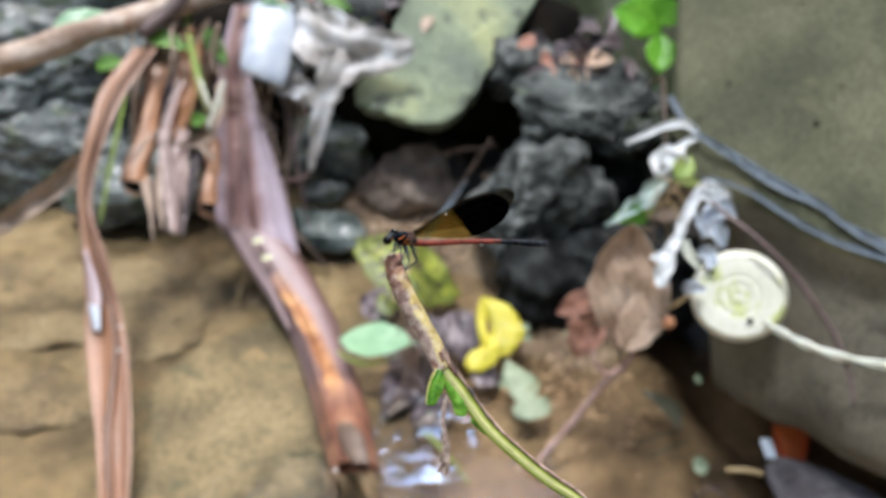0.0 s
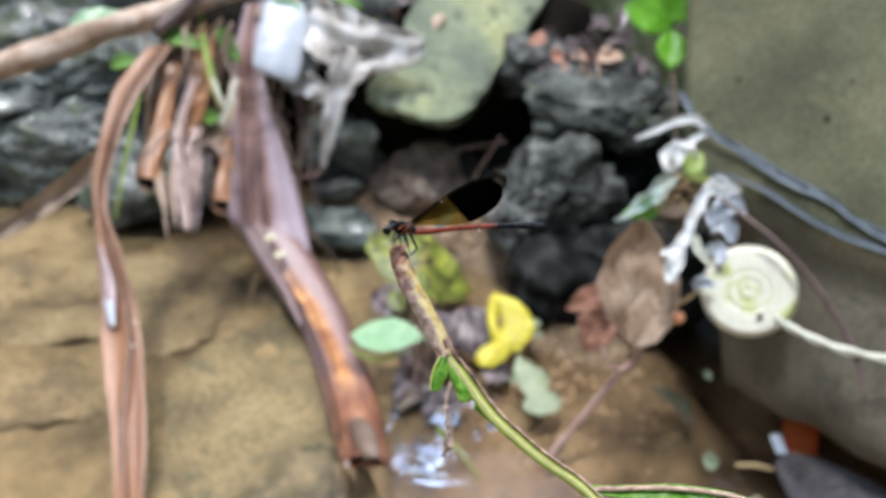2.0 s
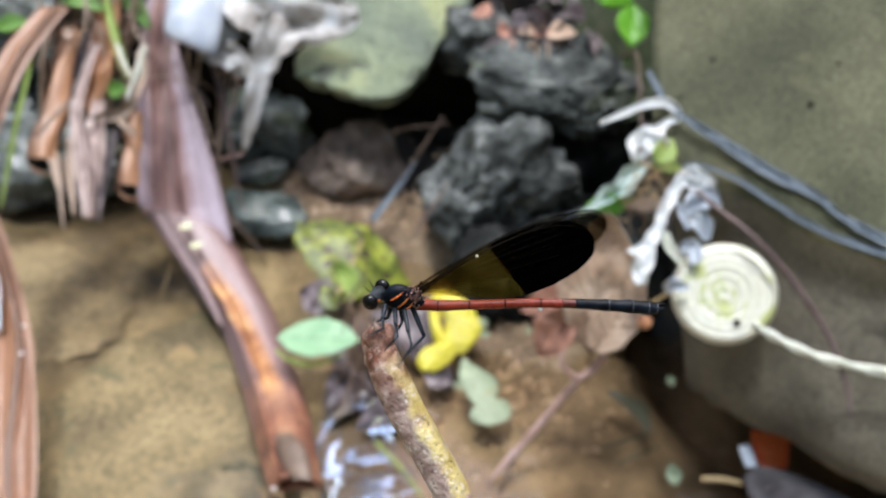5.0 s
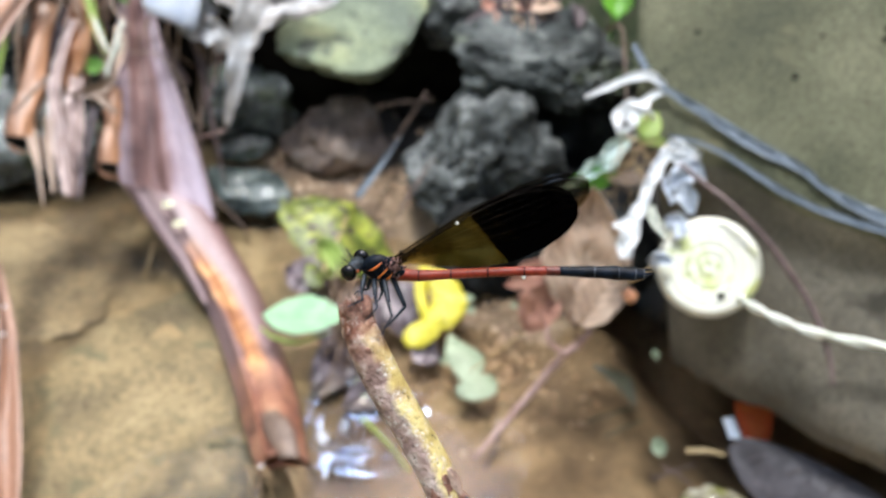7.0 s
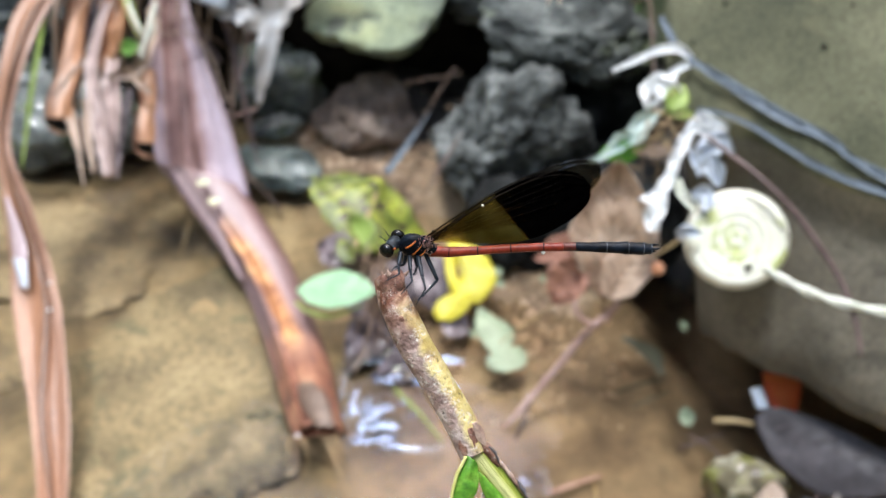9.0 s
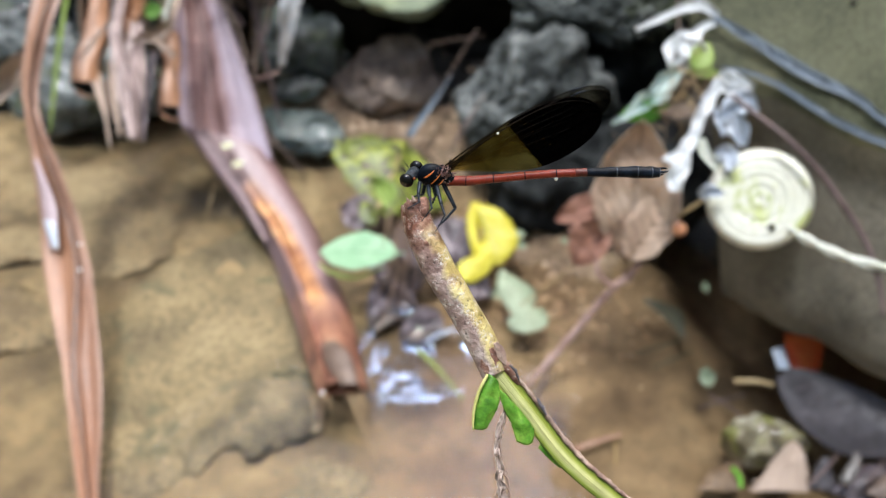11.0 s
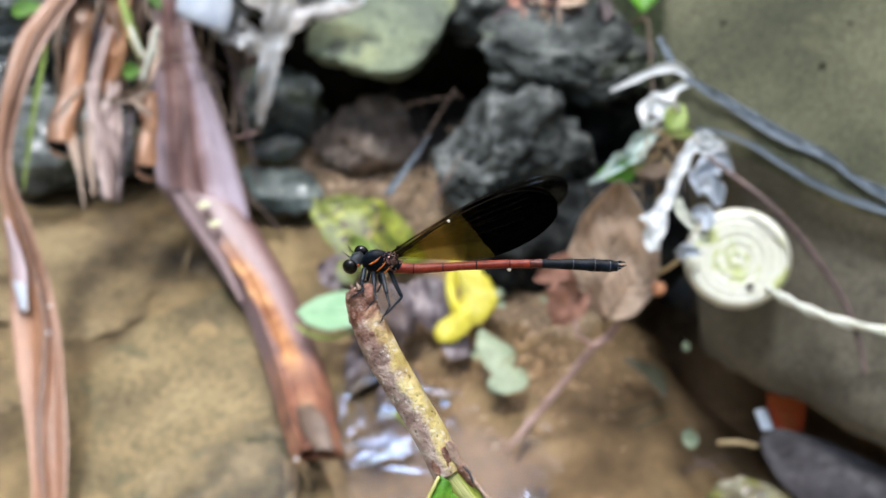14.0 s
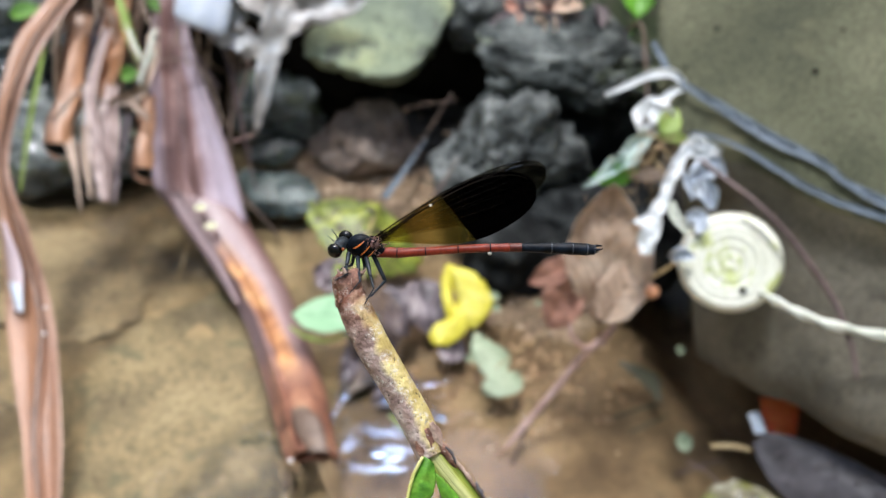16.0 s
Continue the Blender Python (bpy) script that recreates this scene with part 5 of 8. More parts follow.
for name, mat, pts, wid, lab in (
    ("hanging_leaf_strip", M_DRYPALE, ((-0.5660, 1.1242, 0.2557), (-0.6385, 1.1125, 0.2011), (-0.7167, 1.0939, 0.1540), (-0.8022, 1.0908, 0.1125)), (0.03, 0.034, 0.03, 0.02), "brown dry leaf strip drooping over the stream"),
    ("dry_bract", M_DARKLEAF, ((-0.4558, 1.3144, 0.3365), (-0.4716, 1.2613, 0.2856), (-0.4868, 1.2144, 0.2423)), (0.034, 0.032, 0.012), "dark decayed bract hanging behind the rolled one"),
    ("dry_bract", M_ROLL, ((-0.4336, 1.3628, 0.3899), (-0.4325, 1.2894, 0.3278), (-0.4386, 1.2399, 0.2852), (-0.4482, 1.2050, 0.2573)), (0.034, 0.038, 0.032, 0.012), "orange-brown dry bract hanging from the plant"),
    ("dry_bract", M_MAUVE, ((-0.4289, 1.2044, 0.2737), (-0.4268, 1.1488, 0.2369), (-0.4214, 1.0986, 0.1990), (-0.4177, 1.0558, 0.1621)), (0.016, 0.030, 0.030, 0.024), "broad mauve-brown dry bract hanging from the plant"),
    ("dry_bract", M_MAUVE, ((-0.4369, 1.2631, 0.3380), (-0.4464, 1.2171, 0.3042), (-0.4504, 1.1742, 0.2747), (-0.4380, 1.1261, 0.2398), (-0.4254, 1.0789, 0.2014), (-0.4155, 1.0450, 0.1729)), (0.012, 0.013, 0.018, 0.020, 0.020, 0.014), "pale twisted mauve-brown dry bract"),
    ("dry_bract", M_DRYPALE, ((-0.3745, 1.2017, 0.2741), (-0.3972, 1.1864, 0.2616), (-0.4210, 1.1798, 0.2597), (-0.4440, 1.1746, 0.2517)), (0.006, 0.018, 0.012, 0.004), "pale crumpled dry leaf across the bracts"),
    ("dry_bract", M_DRYPALE, ((-0.4031, 1.1867, 0.2616), (-0.3876, 1.1718, 0.2521), (-0.3712, 1.1604, 0.2390)), (0.006, 0.011, 0.006), "straw-coloured curled dry strip"),
    ("dry_bract", M_DRYPALE, ((-0.4779, 1.1167, 0.2255), (-0.4665, 1.0888, 0.2077), (-0.4552, 1.0622, 0.1915), (-0.4473, 1.0341, 0.1732)), (0.010, 0.006, 0.004, 0.002), "thin pale dry strand hanging down"),
    ("dry_bract", M_DRYPALE, ((-0.4509, 1.1319, 0.2462), (-0.4466, 1.0970, 0.2192), (-0.4404, 1.0676, 0.1991), (-0.4327, 1.0374, 0.1782)), (0.012, 0.010, 0.005, 0.002), "thin pale dry strand hanging down"),
    ("dry_bract", M_FLAP, ((-0.4614, 1.1169, 0.2269), (-0.4472, 1.0817, 0.2002), (-0.4346, 1.0521, 0.1803)), (0.014, 0.016, 0.006), "shrivelled brown dry bract with frayed edge"),
    ("dry_bract", M_DARKLEAF, ((-0.4045, 1.1765, 0.2408), (-0.4077, 1.1268, 0.2110), (-0.4069, 1.0832, 0.1889), (-0.4061, 1.0447, 0.1652)), (0.012, 0.014, 0.010, 0.003), "dark decayed bract hanging beside the stem"),
    ("dry_bract", M_DRY, ((-0.5527, 1.3157, 0.3487), (-0.5685, 1.2755, 0.3235), (-0.5880, 1.2324, 0.2754)), (0.01, 0.012, 0.006), "small brown dry strand on the bank"),
    ("dry_bract", M_DRYPALE, ((-0.3847, 1.2850, 0.3198), (-0.3752, 1.2625, 0.3034), (-0.3846, 1.2103, 0.2597)), (0.006, 0.018, 0.008), "pale torn fibre strip by the stem"),
    ("dry_bract", M_STALK, ((-0.3083, 1.3627, 0.3109), (-0.2829, 1.3296, 0.2598), (-0.2677, 1.2909, 0.2003), (-0.2441, 1.2221, 0.0760)), (0.005, 0.007, 0.006, 0.003), "dull brown dry strand hanging behind the stem"),
    ("grass_blade", M_BLADE, ((-0.5125, 1.2475, 0.3539), (-0.5134, 1.1891, 0.3190), (-0.5231, 1.1266, 0.2595), (-0.5341, 1.0512, 0.1800)), (0.003, 0.006, 0.006, 0.003), "narrow yellow-green grass blade hanging down"),
    ("grass_blade", M_BLADE, ((-0.4297, 1.3224, 0.3957), (-0.4060, 1.2571, 0.3503), (-0.3862, 1.2197, 0.3110), (-0.3751, 1.2121, 0.2994)), (0.008, 0.013, 0.011, 0.004), "bent green grass blade among dry bracts"),
    ("grass_blade", M_BLADE, ((-0.4655, 1.4511, 0.4469), (-0.4519, 1.4034, 0.4103), (-0.4425, 1.3619, 0.3831)), (0.012, 0.014, 0.01), "green blade rising from the dry bracts"),
):
    ob = base(name, lab, "grass" if name == "grass_blade" else "dry leaf", group=DRY if name != "grass_blade" else "grass blades")
    part("blade", ribbon(pts, wid, (0.1, -1, 0.4), 0.8 if mat is M_ROLL else 0.5, 0.001, 10, 12, 0.35, len(lab), 0.15), mat, ob)
for k in range(11):
    rnd = random.Random(k + 400)
    a = Vector((-0.5176, 1.3467, 0.3780)).lerp(Vector((-0.3785, 1.3619, 0.3831)), rnd.random()) + Vector((rnd.gauss(0, 0.012), rnd.uniform(-0.02, 0.05), rnd.gauss(0, 0.02)))
    drop = rnd.uniform(0.10, 0.30)
    b = a + Vector((rnd.gauss(-0.03, 0.025), rnd.uniform(-0.10, -0.02), -drop))
    mid = (a + b) / 2 + Vector((rnd.gauss(-0.01, 0.015), -0.015, rnd.gauss(0.01, 0.02)))
    wide = rnd.uniform(0.004, 0.013)
    ob = base("dry_bract", "shrivelled narrow brown dry bract hanging in a bunch", "dry leaf", group=DRY)
    part("blade", ribbon([a, a.lerp(mid, 0.6), mid, b], [wide * 0.6, wide, wide, wide * 0.3], (rnd.gauss(0, 0.7), -1, 0.3), 1.0, 0.001, 6, 8, 0.5, k), rnd.choice([M_ROLL, M_ROLL, M_MAUVE, M_FLAP, M_DRYPALE]), ob)
for pts, rad, lab in (
    (((-0.4872, 1.3166, 0.3450), (-0.4897, 1.2485, 0.3004), (-0.4918, 1.1922, 0.2623), (-0.4970, 1.1497, 0.2332), (-0.4986, 1.1243, 0.2144)), (0.014, 0.016, 0.016, 0.017, 0.0175), "rolled orange-brown dry bract with an open end"),
    (((-0.3904, 1.2336, 0.2408), (-0.3883, 1.1822, 0.2091), (-0.3874, 1.1470, 0.1848), (-0.3869, 1.1283, 0.1711)), (0.011, 0.0125, 0.0145, 0.0140), "short rolled orange-brown bract with a black end"),
):
    roll = base("rolled_bract", lab, "dry leaf", group=DRY)
    part("roll", tube(pts, rad, 24, 8, 0.4, len(lab), 0.65), M_ROLL, roll)
    # solid black plug: the open end's inner shade as a colour
    part("hollow_shade", tube([pts[-1], [p + (p - q) * 0.30 for p, q in zip(pts[-1], pts[-2])]], [rad[-1] * 1.04, rad[-1] * 0.75], 18, 3, 0.5, 3, 0.7), M_SHADEBLACK, roll, "black plug for the shade in the hollow end")
    part("curled_lip", tube([[a + b for a, b in zip(pts[-1], o)] for o in ((-0.016, -0.002, 0.004), (-0.006, -0.012, -0.006), (0.006, -0.012, -0.013), (0.014, -0.004, -0.018))], [0.002, 0.0026, 0.0026, 0.0015], 7, 5, 0.3), M_DRY, roll, "torn curled lip")
for pts in (((-0.3955, 1.2178, 0.3631), (-0.3808, 1.1887, 0.3367), (-0.3708, 1.1769, 0.3185)), ((-0.3548, 1.2132, 0.3560), (-0.3636, 1.1842, 0.3298), (-0.3787, 1.1639, 0.2985)), ((-0.4553, 1.0863, 0.2524), (-0.4445, 1.0433, 0.2229), (-0.4353, 1.0030, 0.1792)), ((-0.4423, 1.0776, 0.2390), (-0.4281, 1.0388, 0.2161), (-0.4234, 1.0134, 0.1953)), ((-0.4925, 1.1240, 0.2555), (-0.4679, 1.1278, 0.2796), (-0.4383, 1.1447, 0.3057))):
    ob = base("grass_blade", "bleached straw-coloured grass blade among dry bracts", "grass", group="grass blades")
    part("blade", ribbon(pts, (0.002, 0.0055, 0.002), (0.1, -1, 0.3), 0.3, 0.0008, 6, 5, 0.2, 4), M_DRYPALE, ob)
for k in range(26):
    rnd = random.Random(k + 100)
    u = rnd.random()
    a = Vector((-0.4847, 1.3369, 0.3812)).lerp(Vector((-0.2753, 1.4068, 0.3053)), u)
    a += Vector((rnd.gauss(0, 0.02), rnd.gauss(0, 0.02), rnd.gauss(0, 0.02)))
    b = a + Vector((rnd.gauss(-0.01, 0.04), rnd.uniform(-0.09, -0.01), rnd.uniform(-0.22, -0.05)))
    mid = (a + b) / 2 + Vector((rnd.gauss(0, 0.02), -0.01, rnd.gauss(0.01, 0.02)))
    tagged(put("dry_strand", tube([a, mid, b], [0.0022, 0.0018, 0.0008], 5, 5), M_DRYPALE if k % 3 else M_FIBRE), "thin dry brown strand hanging over the bank", "dry leaf", "dry strands")
for pts, r, m in ((((-0.3841, 1.196, 0.3611), (-0.376, 1.1814, 0.3437), (-0.3647, 1.1667, 0.3264)), 0.0026, M_CORD), (((-0.3477, 1.198, 0.3597), (-0.3567, 1.1782, 0.3348), (-0.371, 1.1486, 0.2973)), 0.0032, M_CORD), (((-0.3506, 1.1827, 0.3344), (-0.3601, 1.171, 0.3194), (-0.3727, 1.1585, 0.303)), 0.0026, M_CORD), (((-0.4483, 1.1731, 0.2973), (-0.4655, 1.1491, 0.2825), (-0.4933, 1.1169, 0.2566)), 0.0018, M_STALK), (((-0.2437, 1.3860, 0.2882), (-0.2528, 1.3507, 0.2438), (-0.2635, 1.3214, 0.2067), (-0.2756, 1.3052, 0.1860)), 0.0024, M_PINKTWIG), (((-0.2729, 1.3696, 0.2658), (-0.2747, 1.3279, 0.2141), (-0.2843, 1.2806, 0.1549), (-0.2830, 1.2491, 0.1079), (-0.2700, 1.2227, 0.0682), (-0.2534, 1.2069, 0.0497)), 0.0040, M_FLAP), (((-0.2774, 1.2377, 0.0703), (-0.2474, 1.2203, 0.0349), (-0.2188, 1.2057, 0.0029), (-0.2116, 1.1912, -0.0146)), 0.0022, M_FLAP), (((-0.2427, 1.2755, 0.1514), (-0.2628, 1.2724, 0.1461), (-0.2867, 1.2688, 0.1401)), 0.0020, M_PINKTWIG), (((-0.3564, 1.3738, 0.2653), (-0.3284, 1.3580, 0.2318), (-0.3035, 1.3357, 0.2058)), 0.0060, M_STALK), (((-0.3556, 1.1677, 0.0102), (-0.3562, 1.1229, 0.0025), (-0.3599, 1.0899, -0.0068)), 0.0012, M_STRAW)):
    tagged(put("dry_strand", tube(pts, [r, *[r * 1.05] * (len(pts) - 2), r * 0.6], 7, 8, 0.15, len(pts)), m), "dry twig or straw hanging by the fallen stem", "twig", "dry strands")
tagged(put("dry_strand", tube([(-0.4064, 1.3094, 0.2620), (-0.3839, 1.3166, 0.2643), (-0.3518, 1.3161, 0.2659), (-0.3226, 1.3007, 0.2568), (-0.3015, 1.2795, 0.2320), (-0.2925, 1.2635, 0.2049), (-0.2852, 1.2475, 0.1775)], [0.0012] * 7, 5, 8), M_DRYPALE), "pale thin strand looped over the stem", "dry leaf", "dry strands")

# branch across the top of the bank
branch = base("fallen_branch", "pale peeling brown branch lying across the bank", "branch")
part("limb", tube([(-0.7716, 1.2283, 0.3610), (-0.6947, 1.2530, 0.3806), (-0.6306, 1.2867, 0.3958), (-0.5737, 1.3188, 0.4084), (-0.5149, 1.3480, 0.4168), (-0.4376, 1.3941, 0.4326), (-0.3640, 1.4306, 0.4522)], [0.021, 0.021, 0.022, 0.021, 0.022, 0.02, 0.018], 14, 8, 0.25, 3), M_BRANCH, branch)
part("side_twig", tube([(-0.5034, 1.3027, 0.4020), (-0.4632, 1.3433, 0.4278), (-0.4410, 1.3845, 0.4545)], [0.012, 0.014, 0.012], 10, 6, 0.3, 5), M_STALK, branch)

# green plants on the bank
for a, b, w, m, f in (
    ((-0.6988, 1.4069, 0.3789), (-0.6109, 1.4463, 0.4029), 0.045, M_LEAFPALE, (0, -0.6, 0.8)),
    ((-0.5110, 1.3235, 0.3973), (-0.4265, 1.3022, 0.3829), 0.035, M_LEAFDULL, (0, -0.5, 0.9)),
    ((-0.5832, 1.2825, 0.3527), (-0.5364, 1.2796, 0.3665), 0.03, M_LEAFDULL, (0.2, -0.6, 0.8)),
    ((-0.4239, 1.3871, 0.3851), (-0.3785, 1.3350, 0.3417), 0.03, M_LEAFDULL, (0.2, -0.8, 0.6)),
    ((-0.4205, 1.2231, 0.2795), (-0.3911, 1.2174, 0.2891), 0.025, M_LEAFDULL, (0, -0.8, 0.6)),
    ((-0.2400, 1.5270, 0.4170), (-0.1733, 1.4865, 0.3913), 0.03, M_LEAFDULL, (0, -0.8, 0.6)),
):
    leaf("green_leaf", a, b, w, m, "small green leaf growing on the bank", f, seed=int(w * 1000), bend=0.15)

# bright young plant beside the concrete
plant = base("seedling", "bright green seedling with rounded leaves on the rock edge", "plant")
part("stalk", tube([(0.2992, 1.0617, 0.3982), (0.3056, 1.0835, 0.4318), (0.3008, 1.1097, 0.4720), (0.2848, 1.1271, 0.4989)], [0.002, 0.002, 0.0018, 0.001], 6, 6), M_STIPULE, plant)
for a, b, w in (((0.3104, 1.1088, 0.4707), (0.2420, 1.1061, 0.5033), 0.06), ((0.3008, 1.1140, 0.4787), (0.3237, 1.1112, 0.5112), 0.05), ((0.3088, 1.1053, 0.4653), (0.3020, 1.0494, 0.4343), 0.045), ((0.2792, 1.1371, 0.4960), (0.2928, 1.1489, 0.5324), 0.06)):
    pt = part("leaf", leaf_mesh((Vector(b) - Vector(a)).length, w, 0.15, 0.15, peak=0.5, seed=w * 100), M_LEAF, plant)
    pt.matrix_world = along(a, b, (0, -0.7, 0.7))
tagged(put("bare_twig", tube([(0.2875, 1.0471, 0.4123), (0.2910, 1.0035, 0.4372), (0.2800, 0.9363, 0.4254), (0.2758, 0.8947, 0.3981), (0.2715, 0.8466, 0.3607)], [0.002, 0.0022, 0.002, 0.002, 0.0016], 7, 6, 0.2), M_FLAP), "thin bare brown twig beside the concrete", "twig")

# leaf litter between the rocks
for k in range(44):
    rnd = random.Random(k + 7)
    u, v = rnd.random(), rnd.random()
    a = Vector((0.1610, 1.3762, 0.3683)).lerp(Vector((0.3288, 1.3680, 0.4108)), u) + (Vector((0.2195, 1.2945, 0.3161)) - Vector((0.2260, 1.3871, 0.3851))) * v
    d = Vector((rnd.gauss(0, 1), rnd.gauss(0, 0.7), rnd.gauss(0, 0.6))).normalized() * rnd.uniform(0.03, 0.06)
    leaf("litter_leaf", a, a + d, rnd.uniform(0.02, 0.038), rnd.choice([M_DARKLEAF, M_DEADRED, M_DEAD, M_SLATE, M_DARKLEAF]), "dead curled brown leaf in litter between rocks", (rnd.gauss(0, 0.4), -0.7, 0.8), seed=k, bend=rnd.uniform(-0.2, 0.4), fold=0.4, n=14, m=8)
for k in range(34):
    rnd = random.Random(k + 57)
    a = Vector((-0.2480, 1.5719, 0.3942)).lerp(Vector((-0.0686, 1.4803, 0.3451)), rnd.random()) + Vector((rnd.gauss(0, 0.06), rnd.gauss(0.03, 0.05), rnd.gauss(0, 0.03)))
    d = Vector((rnd.gauss(0, 1), rnd.gauss(0, 0.7), rnd.gauss(0, 0.4))).normalized() * rnd.uniform(0.03, 0.08)
    leaf("litter_leaf", a, a + d, rnd.uniform(0.012, 0.03), rnd.choice([M_DARKLEAF, M_DEAD, M_DRYPALE, M_DEADRED, M_MOTTLED]), "dry brown leaf fragment in litter on the bank", (rnd.gauss(0, 0.4), -0.6, 0.9), seed=k + 40, bend=0.2, fold=0.4, n=12, m=8)

# ---- plastic litter on the bank ----
cup = base("plastic_wrapper", "crumpled translucent white plastic wrapper caught on the bank", "plastic litter")
part("pouch", tube([(-0.3063, 1.4279, 0.4112), (-0.3000, 1.3898, 0.3893), (-0.3016, 1.3458, 0.3583), (-0.3072, 1.3147, 0.3288), (-0.3111, 1.3083, 0.3189)], [0.034, 0.040, 0.041, 0.041, 0.036], 18, 6, 0.3, 4, 0.5), M_PLASTICBLUE, cup)
part("rim", tube([(-0.3313, 1.4178, 0.4141), (-0.3060, 1.4121, 0.4237), (-0.2860, 1.4167, 0.4124), (-0.2699, 1.4025, 0.3905)], [0.007, 0.008, 0.008, 0.006], 8, 5, 0.2), M_LEAFPALE, cup, "pale teal rolled rim")
sheet = base("torn_sheet", "torn beige plastic sheet draped over the bank", "plastic litter")
for pts, wid in (
    (((-0.2728, 1.4124, 0.3874), (-0.2190, 1.3762, 0.3683), (-0.1573, 1.3480, 0.3524), (-0.0926, 1.3458, 0.3583), (-0.0530, 1.3452, 0.3665)), (0.06, 0.10, 0.09, 0.07, 0.03)),
    (((-0.2441, 1.4196, 0.3801), (-0.1954, 1.3915, 0.3736), (-0.1440, 1.3735, 0.3641)), (0.07, 0.08, 0.05)),
    (((-0.1636, 1.3404, 0.3500), (-0.1905, 1.3142, 0.3187), (-0.2097, 1.2968, 0.2736), (-0.2220, 1.2836, 0.2258), (-0.2393, 1.2660, 0.1620)), (0.08, 0.055, 0.036, 0.027, 0.008)),
    (((-0.2558, 1.3641, 0.3313), (-0.2840, 1.3381, 0.3096), (-0.2440, 1.3244, 0.2887), (-0.2407, 1.3202, 0.2638)), (0.04, 0.05, 0.04, 0.02)),
):
    part("fold", ribbon(pts, wid, (0.1, -0.8, 0.6), 0.2, 0.0012, 8, 12, 0.28, wid[0] * 900, 0.35), M_CLOTH, sheet)

